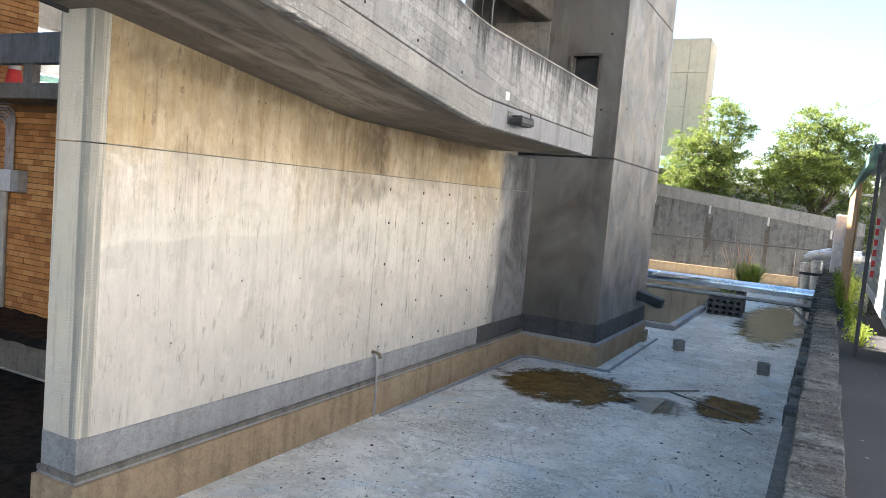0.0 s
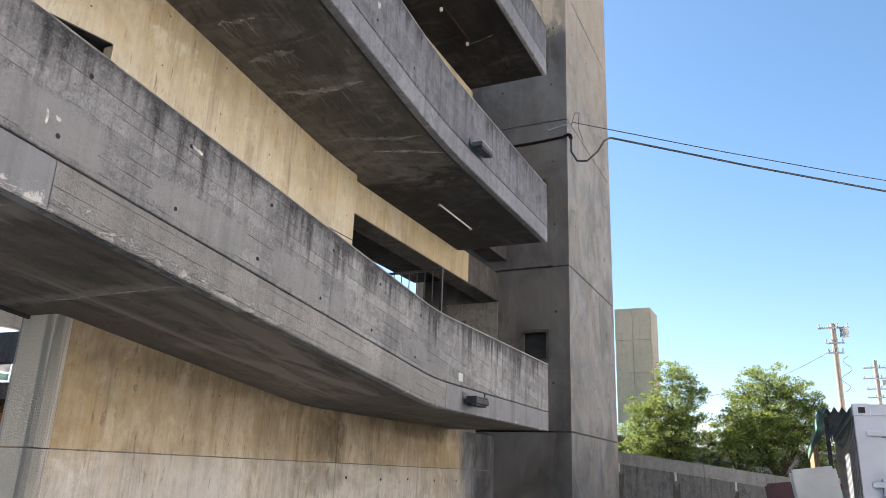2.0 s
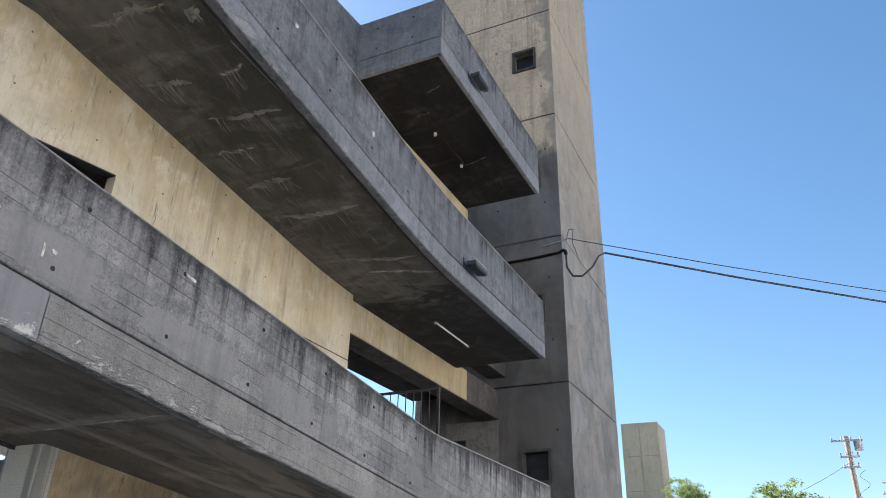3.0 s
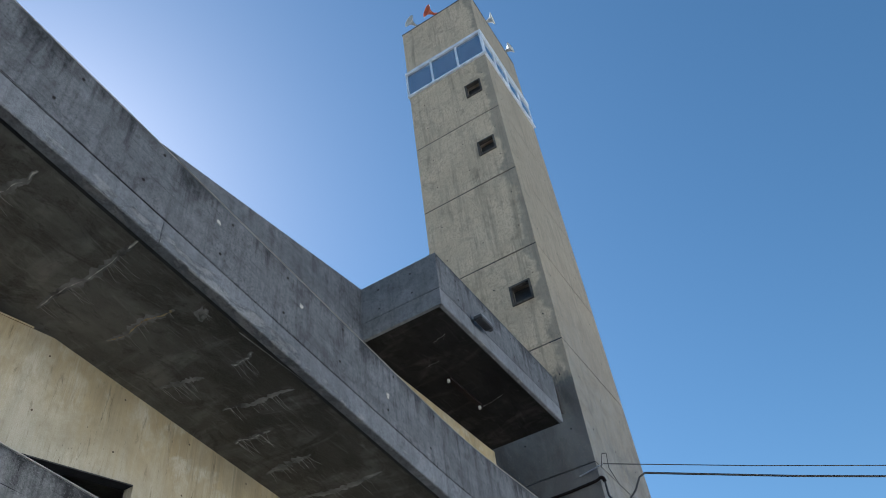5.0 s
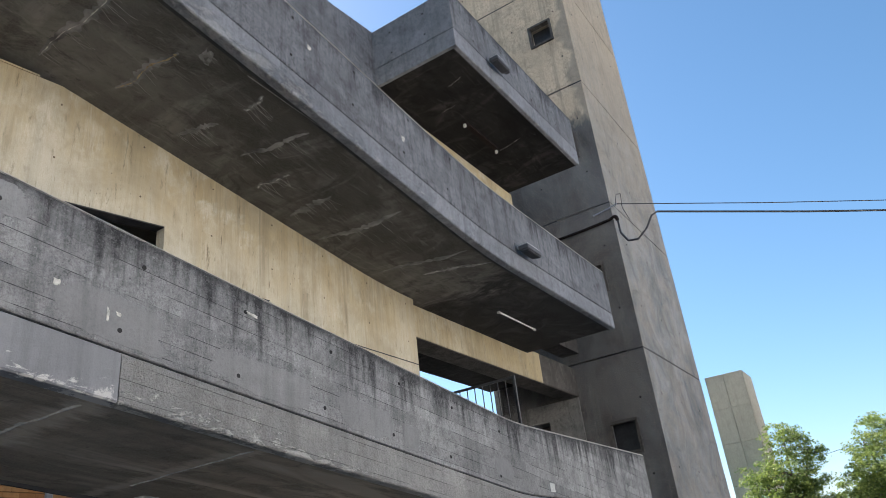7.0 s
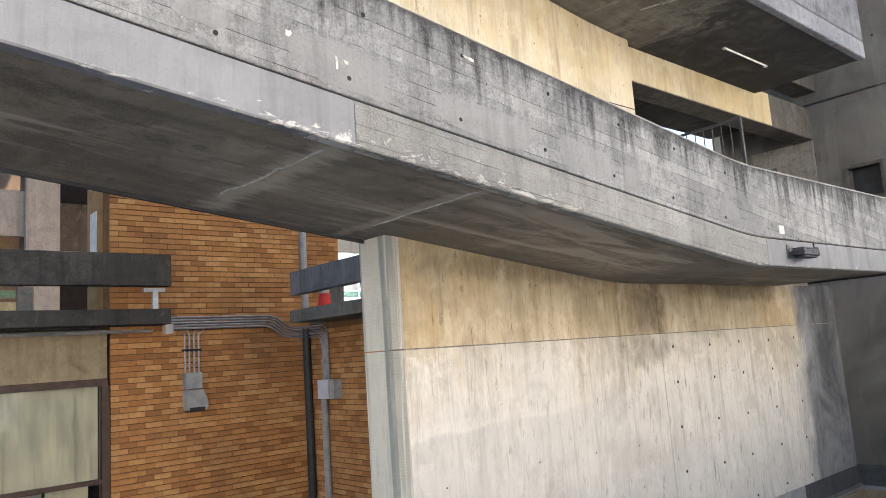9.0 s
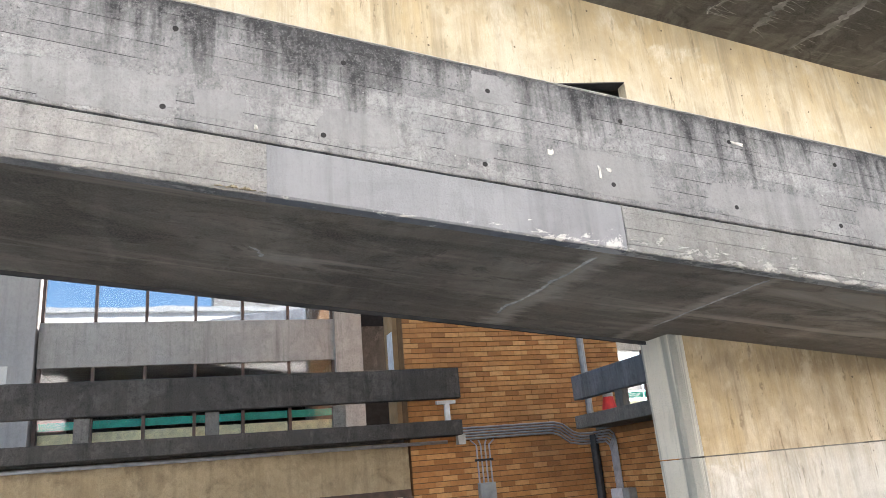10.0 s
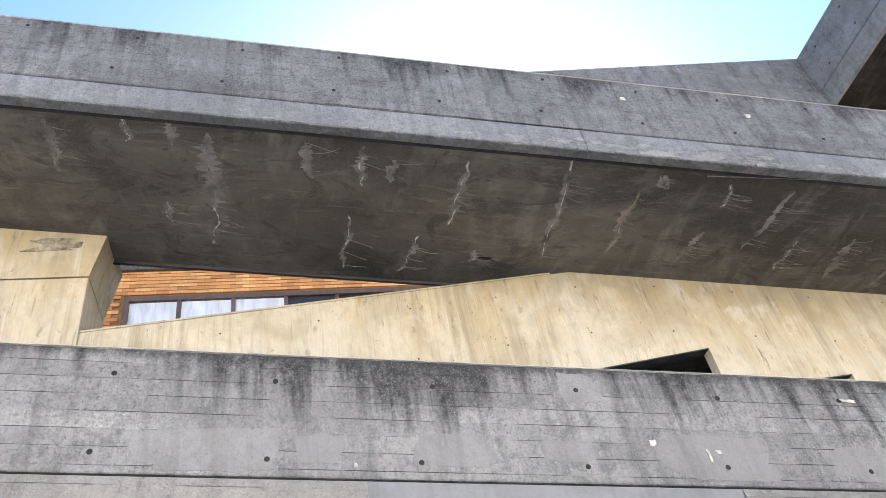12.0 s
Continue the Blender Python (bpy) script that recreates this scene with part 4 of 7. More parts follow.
box(bm, -1.905, -1.895, 10.79, 10.89, 1.065, 1.08)
part("handle", bm, GALV, tap)
fp = empty("floor_pipe", "thin grey pipe lying along the foot of wall and tower", "pipe")
part("pipe", tube(bmesh.new(), [(-1.8, 10.9, 0.03), (-1.79, 13, 0.03), (-1.78, 16.6, 0.03), (-1.62, 16.85, 0.03), (0.1, 16.85, 0.03), (0.14, 16.95, 0.03), (0.13, 21.9, 0.03)], 0.028), PLINTH, fp)
fp = empty("seam_strip", "low mortar seam across the court floor", "seam", kind="structure")
part("mortar", boxed(-1.9, 3.7, 10.5, 10.62, -0.02, 0.012, 0.005), FLOORM, fp)


# ---- ramps ----
def profile(y0, y_kink, y1, z, slope, soft=0.45):
    out = [(y0 + (y_kink - soft - y0) * k / 60, z + slope * (y_kink - y0 - (y_kink - soft - y0) * k / 60)) for k in range(61)]
    for k in range(1, 7):
        y = y_kink - soft + 2 * soft * k / 6
        t = (y_kink + soft - y) / (2 * soft)
        out.append((y, z + slope * soft * t * t))
    out += [(y_kink + soft + (y1 - y_kink - soft) * k / 8, z) for k in range(1, 9)]
    return out


def ramp(z, slope, m_par, m_fas, m_sof, label, joints, drop=0.0, m_coat=None, coated=(), inner=-2.42, seam=0.325, rim=1.21, soft=0.45, flush=()):
    st = profile(-11, KINK, END, z, slope, soft)
    root = empty("concrete_ramp", label, "ramp", group="zigzag ramps", kind="structure")
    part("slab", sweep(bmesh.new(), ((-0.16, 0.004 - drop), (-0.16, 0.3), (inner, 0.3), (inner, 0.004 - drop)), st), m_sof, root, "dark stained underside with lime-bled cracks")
    part("drip", sweep(bmesh.new(), ((-0.11, -drop), (-0.11, 0.05), (-0.159, 0.05), (-0.159, -drop)), st), LEDGE if drop else m_sof, root)
    cuts = [-11] + joints + [END]
    for a, b in zip(cuts, cuts[1:]):
        piece = [(y, d) for y, d in st if a + 0.01 < y < b - 0.01]
        ga, gb = (0.0003 if a in flush else 0.004), (0.0003 if b in flush else 0.004)
        piece = [(a + ga, float(np.interp(a, [s[0] for s in st], [s[1] for s in st])))] + piece + [(b - gb, float(np.interp(b, [s[0] for s in st], [s[1] for s in st])))]
        part("fascia", sweep(bmesh.new(), ((-0.012, -0.012 - drop), (0.0, -drop), (0.0, seam - 0.008 - drop), (-0.008, seam - drop), (-0.2, seam - drop), (-0.11, -0.012 - drop)), piece), m_coat if a in coated else m_fas, root)
    part("joint_strip", sweep(bmesh.new(), ((-0.03, seam - 0.006 - drop), (-0.03, seam + 0.024 - drop), (-0.18, seam + 0.024 - drop), (-0.18, seam - 0.006 - drop)), st), HOLE, root)
    part("parapet", sweep(bmesh.new(), ((-0.008, seam + 0.014 - drop), (0.0, seam + 0.022 - drop), (0.0, rim - 0.02), (-0.012, rim - 0.006), (-0.16, rim), (-0.18, rim - 0.02), (-0.18, seam + 0.014 - drop)), st), m_par, root)
    # Pale strip on the rim; its colour paints in the sunlit edge line.
    part("coping", sweep(bmesh.new(), ((-0.01, rim - 0.008), (0.001, rim - 0.004), (-0.016, rim + 0.014), (-0.17, rim + 0.018), (-0.17, rim - 0.008)), st), RIM_SUNLIT, root, "thin pale strip standing in for the sunlit rim")
    part("inner_drip", sweep(bmesh.new(), ((inner - 0.004, -0.03 - drop), (inner - 0.004, 0.1), (inner + 0.03, 0.1), (inner + 0.03, -0.03 - drop)), st), LEDGE, root)
    part("inner_kerb", sweep(bmesh.new(), ((inner, 0.3), (inner, 0.42), (inner + 0.12, 0.42), (inner + 0.12, 0.3)), st), DARKC, root)
    return root


lower = ramp(LOW_Z, LOW_SLOPE, PARAPET, FASCIA, SOFFIT, "lower concrete ramp with a board-marked weathered parapet", [-2.0, 1.72, 4.15, 10.1], 0.0, FASCIA_COAT, (1.72, 10.1), flush=(1.72,))
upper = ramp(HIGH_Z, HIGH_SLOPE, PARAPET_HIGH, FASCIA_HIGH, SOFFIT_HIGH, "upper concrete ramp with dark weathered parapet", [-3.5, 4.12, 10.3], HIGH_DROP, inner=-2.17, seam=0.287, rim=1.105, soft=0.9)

top = empty("concrete_balcony", "top concrete landing with solid parapet and near-black underside", "balcony", kind="structure")
part("slab", boxed(-2.05, -0.08, 9.68, END, 11.795, 12.06), SOFFIT_TOP, top, "near-black underside of the landing")
part("drip", boxed(-0.1, -0.076, 9.695, END, 11.785, 11.82), LEDGE, top)
flat = [(9.624 + (END - 9.624) * k / 10, 11.79) for k in range(11)]
part("fascia", sweep(bmesh.new(), ((-0.012, -0.012), (0.0, 0.0), (0.0, 0.338), (-0.008, 0.346), (-0.18, 0.346), (-0.075, -0.012)), flat), FASCIA_HIGH, top)
part("joint_strip", sweep(bmesh.new(), ((-0.014, 0.34), (-0.014, 0.37), (-0.16, 0.37), (-0.16, 0.34)), flat), LEDGE, top)
part("parapet", sweep(bmesh.new(), ((-0.008, 0.358), (0.0, 0.366), (0.0, 1.178), (-0.014, 1.192), (-0.16, 1.2), (-0.18, 1.18), (-0.18, 0.358)), flat), PARAPET_HIGH, top)
part("end_fascia", boxed(-1.7, -0.003, 9.62, 9.69, 11.778, 12.135, 0.006), END_HIGH, top)
part("end_wall", boxed(-1.7, -0.003, 9.62, 9.8, 12.15, 12.985, 0.008), END_HIGH, top)
part("end_strip", boxed(-1.7, -0.016, 9.634, 9.78, 12.13, 12.155), LEDGE, top)

# repair patches, lime spots and tie holes on the lower parapet
for y0, y1, dz, h, seed in ((0.38, 1.2, 0.51, 0.15, 1), (1.3, 1.59, 0.53, 0.095, 2), (2.06, 2.53, 0.54, 0.12, 3), (2.88, 3.22, 0.56, 0.08, 4), (3.68, 4.5, 0.54, 0.155, 5), (4.9, 6.0, 0.52, 0.13, 6), (6.36, 7.1, 0.53, 0.15, 7), (7.3, 7.55, 0.5, 0.13, 8), (-1.6, -0.6, 0.62, 0.15, 9), (3.1, 3.4, 1.04, 0.11, 10), (9.1, 9.5, 0.55, 0.12, 11)):
    yc = (y0 + y1) / 2
    part("repair_patch", blob(bmesh.new(), (0.0, yc, low_soffit(yc) + dz), ((y1 - y0) / 2, h, -LOW_SLOPE), "x", 90, 0.12, 0.002, seed, 0.05), PATCH, lower, "smooth grey mortar patch")
for y, dz, ry, rz, seed in ((3.65, 0.635, 0.022, 0.022, 31), (1.66, 0.42, 0.012, 0.014, 38), (5.3, 1.02, 0.05, 0.012, 40), (4.02, 0.55, 0.008, 0.05, 41), (4.1, 0.58, 0.02, 0.012, 42)):
    part("lime_spot", blob(bmesh.new(), (0.0, y, low_soffit(y) + dz), (ry, rz, -LOW_SLOPE), "x", 18, 0.3, 0.006, seed), LIME, lower, "white lime spot")
bm = bmesh.new()
for k in range(30):
    y = 1.56 + rnd.gauss(0, 0.07)
    h = rnd.uniform(0.006, 0.03) * (1 - min(0.9, abs(y - 1.56) / 0.2))
    w = rnd.uniform(0.008, 0.03)
    chip = [(0.001, y + w * rnd.uniform(-1.2, -0.5), low_soffit(y) + 0.002), (0.004, y + w * rnd.uniform(0.5, 1.2), low_soffit(y) + 0.002), (0.003, y + w * rnd.uniform(-0.3, 0.3), low_soffit(y) + h), (0.012, y, low_soffit(y) + h * 0.3), (-0.03, y + w * 0.2, low_soffit(y) - 0.006)]
    v = [bm.verts.new(p) for p in chip]
    for f in ((0, 1, 3), (1, 2, 3), (2, 0, 3), (0, 4, 1)):
        bm.faces.new([v[t] for t in f])
bmesh.ops.recalc_face_normals(bm, faces=bm.faces)
part("chipped_edge", bm, CHIP, lower, "broken slab edge with tan aggregate")
for k in range(15):
    for v, y in ((0.46, 0.08 + 1.01 * (k - 5)), (1.01, 0.19 + 1.01 * (k - 5))):
        yy = y + rnd.uniform(-0.04, 0.04)
        share("tie_hole", hole, lower, pose(0.0, yy, low_soffit(yy) + v + rnd.uniform(-0.015, 0.015), 0, 0, 0))
    for v, y in ((0.42, -0.2 + 1.0 * (k - 5)), (0.965, -0.09 + 1.0 * (k - 5))):
        yy = y + rnd.uniform(-0.06, 0.06)
        share("tie_hole", hole, upper, pose(0.0, yy, high_soffit(yy) + v + rnd.uniform(-0.03, 0.03)))
for k in range(4):
    for z in (12.31, 12.76):
        share("tie_hole", hole, top, pose(0.0, 10.3 + 1.1 * k, z))
        if k < 2:
            share("tie_hole", hole, top, pose(-0.55 - 0.7 * k, 9.62, z, 0, 0, -90))
for y, dz, ry, rz, seed in ((4.75, 0.79, 0.025, 0.025, 51), (6.1, 0.72, 0.03, 0.025, 54), (7.8, 0.6, 0.025, 0.04, 55)):
    part("lime_spot", blob(bmesh.new(), (0.0, y, high_soffit(y) + dz), (ry, rz, -HIGH_SLOPE), "x", 18, 0.3, 0.006, seed), LIME, upper, "white lime spot")


def crust(bm, pts, widths, soffit, lift=0.004):
    """A low flat ridge along a line on an underside."""
    rows = []
    for k, ((x, y), w) in enumerate(zip(pts, widths)):
        a, c = pts[max(0, k - 1)], pts[min(len(pts) - 1, k + 1)]
        d = Vector((c[0] - a[0], c[1] - a[1]))
        d = Vector((-d.y, d.x)).normalized() * w
        rows.append([bm.verts.new((x + d.x * t, y + d.y * t, soffit(y + d.y * t) + 0.004 - (lift + min(w, 0.01) * 0.5) * (t == 0))) for t in (-1, 0, 1)])
    for p, q in zip(rows, rows[1:]):
        for i in (0, 1):
            bm.faces.new((p[i], p[i + 1], q[i + 1], q[i]))


def crack(parent, soffit, y, x0, x1, r, material, seed, fan=0, name="lime_crack", lean=0.25, stain=True, halo_width=0.04):
    """A crust of lime along a crack across an underside, with faint trails running down the slope from it."""
    q = random.Random(seed)
    bm, trails, halo = bmesh.new(), bmesh.new(), bmesh.new()
    n = 36
    pts, yy, turn = [], y, 0.0
    for k in range(n + 1):
        turn = 0.5 * turn + q.uniform(-0.008, 0.008)
        yy += turn - lean * (x1 - x0) / n
        pts.append((x0 + (x1 - x0) * k / n, yy))
    widths = [1.35 * r * max(0.12, q.uniform(0.1, 0.9) + 0.9 * noise.noise((k * 0.22, seed * 3.1, 0))) for k in range(n + 1)]
    widths[0] = widths[-1] = 0.001
    crust(bm, pts, widths, soffit)
    wide = [0.012 + halo_width * max(0.0, 0.7 + 1.5 * noise.noise((k * 0.7, seed * 1.7, 5))) * math.sin(math.pi * k / n) for k in range(n + 1)]
    crust(halo, pts, wide, soffit, 0.0)
    for _ in range(fan):
        p = pts[q.randrange(3, n)]
        d, side = q.uniform(0.08, 0.32), 1
        line, ang = [p], q.uniform(-0.4, 0.0)
        for _ in range(10):
            ang += q.uniform(-0.1, 0.12)
            line.append((line[-1][0] + math.sin(ang) * d / 10, line[-1][1] + side * math.cos(ang) * d / 10))
        crust(trails, line, [r * 0.24 * (1 - k / 11) + 0.001 for k in range(11)], soffit, 0.003)
    for m in (bm, trails, halo):
        bmesh.ops.recalc_face_normals(m, faces=m.faces)
    part(name, bm, material, parent)
    if stain:
        part("lime_stain", halo, LIME_STAIN, parent)
    else:
        halo.free()
    if fan:
        part("lime_trails", trails, LIME_FAINT, parent)
    else:
        trails.free()


for k, (x0, ya, x1, yb, r, m, fan, wide) in enumerate((
        (-0.24, -0.78, -0.87, -0.77, 0.014, LIME_FAINT, 2, 0.05), (-0.16, -0.11, -0.42, -0.1, 0.012, LIME, 2, 0.03), (-0.15, 0.27, -0.43, 0.25, 0.012, LIME_FAINT, 1, 0.05),
        (-0.23, 0.62, -1.2, 0.6, 0.012, LIME_FAINT, 3, 0.12), (-1.15, 0.6, -1.75, 0.58, 0.014, LIME, 6, 0.09), (-0.19, 1.49, -0.69, 1.53, 0.013, LIME_FAINT, 3, 0.05),
        (-0.22, 2.04, -0.73, 2.01, 0.013, LIME, 2, 0.05), (-0.36, 2.32, -0.65, 2.35, 0.011, LIME_FAINT, 2, 0.04), (-1.16, 1.93, -2.0, 1.87, 0.01, LIME, 3, 0.03),
        (-1.38, 2.69, -1.99, 2.54, 0.009, LIME, 7, 0.03), (-1.17, 0.15, -1.46, 0.1, 0.009, LIME, 5, 0.05), (-0.29, 3.03, -1.19, 3.03, 0.011, LIME, 4, 0.05),
        (-0.15, 4.02, -1.6, 4.05, 0.01, LIME, 14, 0.05), (-0.51, 4.82, -1.4, 4.77, 0.014, RUST_LIME, 5, 0.05), (-0.24, 4.99, -0.42, 5.04, 0.028, LIME_FAINT, 2, 0.05),
        (-0.28, 5.7, -0.6, 5.74, 0.008, LIME, 8, 0.02), (-0.98, 5.71, -1.5, 5.6, 0.01, LIME_FAINT, 14, 0.04), (-1.0, 6.8, -1.5, 6.78, 0.009, LIME, 12, 0.03),
        (-0.9, 7.42, -1.6, 7.45, 0.008, LIME_FAINT, 12, 0.05), (-0.3, 6.4, -1.2, 6.35, 0.007, LIME_FAINT, 12, 0.03), (-0.4, 8.2, -1.7, 8.1, 0.007, LIME_FAINT, 9, 0.05),
        (-0.15, 10.1, -1.15, 9.7, 0.008, LIME, 3, 0.05), (-0.25, 9.55, -1.6, 9.3, 0.006, LIME_FAINT, 4, 0.04), (-0.5, -1.9, -1.5, -1.95, 0.012, LIME, 4, 0.06), (-1.55, 3.3, -1.75, 3.2, 0.009, LIME, 7, 0.03))):
    crack(upper, lambda y: high_soffit(y) + bend(y) - HIGH_DROP, ya, x0, x1, r, m, 60 + k, fan, lean=(ya - yb) / (x1 - x0) if abs(x1 - x0) > 0.3 else 0.1, halo_width=wide)
part("lime_line", tube(bmesh.new(), [(-0.2 + 0.012 * k, 5.4 + 0.16 * k, high_soffit(5.4 + 0.16 * k) - HIGH_DROP + 0.003) for k in range(11)], 0.006, 5), LIME_FAINT, upper)
part("spalled_cavity", blob(bmesh.new(), (-1.67, 3.46, high_soffit(3.46) - HIGH_DROP + 0.004), (0.085, 0.022, -HIGH_SLOPE), "-z", 22, 0.4, 0.003, 5), HOLE, upper, "broken cavity in the underside")
for k, (y, x0, x1, r, m, fan) in enumerate(((4.06, -0.25, -1.97, 0.022, LIME_LOW, 0), (5.52, -0.2, -1.8, 0.01, LIME_LOW, 0), (1.7, -1.0, -1.2, 0.012, LIME_LOW, 0))):
    crack(lower, low_soffit, y, x0, x1, r, m, 90 + k, fan, lean=-0.03, stain=False)
for k, (y, x0, x1) in enumerate(((10.4, -0.4, -0.7), (11.0, -0.9, -1.2), (12.8, -0.5, -1.1))):
    crack(top, lambda y: 11.795, y, x0, x1, 0.01, LIME_FAINT, 100 + k, 3, stain=False)

# ---- spine walls, beam, pier ----
spine = empty("wall_spine", "cream concrete spine wall between the ramp flights", "wall", kind="structure")


def spine_top(y):
    """Lower of the upper ramp's underside and the rear flight's parapet top."""
    return min(high_soffit(y) + 0.01, 8.31 + 0.105 * y if y < 4.8 else 99)


# two slits with slanted heads
slits = ((4.1, 5.72, 7.66, 0.125), (6.75, 7.26, 7.22, 0.06))
cols = [-0.9, 4.1, 5.72, 6.75, 7.26, 10.37]
bm = bmesh.new()
for a, b in zip(cols, cols[1:]):
    n = max(2, int((b - a) / 0.4))
    for k in range(n):
        ya, yb = a + (b - a) * k / n, a + (b - a) * (k + 1) / n
        spans = [(lambda y: low_soffit(y) + 0.2, spine_top)]
        for s0, s1, zt, sl in slits:
            if s0 - 1e-6 <= a and b <= s1 + 1e-6:
                head = lambda y, zt=zt, s1=s1, sl=sl: zt - sl * (s1 - y)
                spans = [(lambda y: low_soffit(y) + 0.2, lambda y: low_soffit(y) + 1.0), (head, spine_top)]
        for f0, f1 in spans:
            vs = [[bm.verts.new((x, y, f(y))) for y, f in ((ya, f0), (yb, f0), (yb, f1), (ya, f1))] for x in (-1.93, -1.8)]
            bm.faces.new(vs[0][::-1]), bm.faces.new(vs[1])
            for i in range(4):
                bm.faces.new((vs[0][i], vs[0][(i + 1) % 4], vs[1][(i + 1) % 4], vs[1][i]))
bmesh.ops.remove_doubles(bm, verts=bm.verts, dist=0.0005)
bmesh.ops.recalc_face_normals(bm, faces=bm.faces)
part("panel", bm, SPINE, spine)
# Dark strips paint the shadow line under each slanted head.
for s0, s1, zt, sl in slits:
    part("slit_shade_strip", extrude_x(bmesh.new(), [(s0, zt - sl * (s1 - s0) - 0.012), (s1, zt - 0.012), (s1, zt + 0.002), (s0, zt - sl * (s1 - s0) + 0.002)], -1.95, -1.802), LEDGE, spine, "dark strip painting the shadow line at the slit head")
part("joint_line", boxed(-1.81, -1.797, 8.05, 10.368, 6.985, 7.0), LEDGE, spine)
# Dark sheet behind the slits stands in for the shade inside.
part("slit_shade_sheet", boxed(-2.75, -2.65, 3.6, 8.0, 5.3, 8.2), LEDGE, spine)
part("coping", sweep(bmesh.new(), ((-1.79, 0.0), (-1.79, 0.02), (-2.16, 0.02), (-2.16, 0.0)), [(y, spine_top(y)) for y in (-0.9, 1, 2.5, 4.2)]), SPINE, spine)
for iy in range(12):
    for iz in range(3):
        y = -0.3 + iy * 0.95
        z = spine_top(y) - 0.22 - 0.62 * iz
        if z > low_soffit(y) + 1.2 and not (4.0 < y < 5.8 and z < 7.8):
            share("tie_hole", faint_hole, spine, pose(-1.8, y, z))
beam = empty("beam", "cream concrete beam over the landing opening", "beam", kind="structure")
part("beam_body", boxed(-2.4, -1.93, 10.37, 15.15, 7.53, 8.17, 0.01), SPINE, beam)
part("beam_end", boxed(-2.4, -1.93, 15.15, 17.0, 7.53, 8.17, 0.01), DARKC, beam, "dark grey end of the beam")
# Thin dark sheet stands in for shade and dirt beneath the beam.
part("beam_shade_sheet", boxed(-2.38, -1.945, 10.38, 16.98, 7.516, 7.53), DARKC, beam, "dark sheet for shade and dirt under the beam")
lining = empty("wall_landing", "tan stained wall at the back of the landing", "wall", kind="structure")
for x0, x1, z0, z1 in ((-2.745, -1.95, 4.72, 7.5), (-3.495, -2.75, 7.1, 7.5), (-3.93, -3.5, 4.72, 7.5)):
    part("panel", boxed(x0, x1, 16.95, 16.995, z0, z1), OLD, lining)
up = empty("wall_upper", "cream concrete wall under the top landing", "wall", kind="structure")
part("panel", boxed(-2.2, -1.75, 8.8, 14.7, 8.5, 11.8), SPINE, up)
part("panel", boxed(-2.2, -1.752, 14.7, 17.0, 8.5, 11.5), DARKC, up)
rear = empty("rear_ramp", "rear concrete flight with dark solid parapet", "ramp", group="zigzag ramps", kind="structure")
st = [(y, 13.01 - 0.121 * (9.62 - y)) for y in (-11, -5, 0, 5, 9.62)]
part("parapet", sweep(bmesh.new(), ((-1.64, -1.19), (-1.64, -0.014), (-1.654, 0.0), (-1.82, 0.0), (-1.84, -0.02), (-1.84, -1.19)), st), PARAPET_HIGH, rear)
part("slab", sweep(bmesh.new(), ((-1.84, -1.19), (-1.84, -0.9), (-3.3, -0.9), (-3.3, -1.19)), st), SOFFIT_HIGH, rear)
rear2 = empty("rear_ramp", "rear concrete flight behind the spine wall", "ramp", group="zigzag ramps", kind="structure")
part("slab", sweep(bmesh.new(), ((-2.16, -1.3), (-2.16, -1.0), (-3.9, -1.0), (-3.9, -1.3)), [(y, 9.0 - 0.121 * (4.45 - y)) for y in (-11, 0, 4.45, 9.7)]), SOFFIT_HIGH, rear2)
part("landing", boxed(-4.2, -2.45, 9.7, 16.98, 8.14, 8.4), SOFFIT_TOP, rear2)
part("floor_landing", boxed(-4.2, -2.45, 9.7, 16.98, 4.42, 4.72), SOFFIT, rear2)
pier = empty("pier", "cream concrete pier under the upper ramp", "pier", kind="structure")
part("lift", boxed(-2.5, -1.75, -3.6, -0.62, 6.1, 8.88, 0.01), SPINE, pier)
part("lift", extrude_x(bmesh.new(), [(-3.6, 8.895), (-0.62, 8.895), (-0.5, high_soffit(-0.5) + 0.01), (-3.6, high_soffit(-3.6) + 0.01)], -2.5, -1.75), SPINE, pier)
part("spall", blob(bmesh.new(), (-1.75, -1.0, 9.32), (0.24, 0.07), "x", 30, 0.45, 0.004, 77), plain("broken_cream_concrete", (0.3, 0.26, 0.19), 0.95, vary=0.3, scale=14), pier)

# lower gate on the landing
gate = empty("bar_gate", "tall black steel bar gate across the landing", "gate")
bm = boxed(-1.06, -1.02, 11.98, 12.02, 4.72, 6.92)
part("post", bm, IRON, gate)
part("post", boxed(-2.44, -2.4, 11.98, 12.02, 4.72, 6.92), IRON, gate)
for z in (4.85, 6.88):
    part("rail", boxed(-2.4, -1.06, 11.985, 12.015, z, z + 0.04), IRON, gate)
bar = mesh_of("bar", tube(bmesh.new(), [(0, 0, 4.89), (0, 0, 6.88)], 0.009, 8), IRON)
for k in range(1, 9):
    share("bar", bar, gate, pose(-1.06 - 0.149 * k, 12.0, 0))

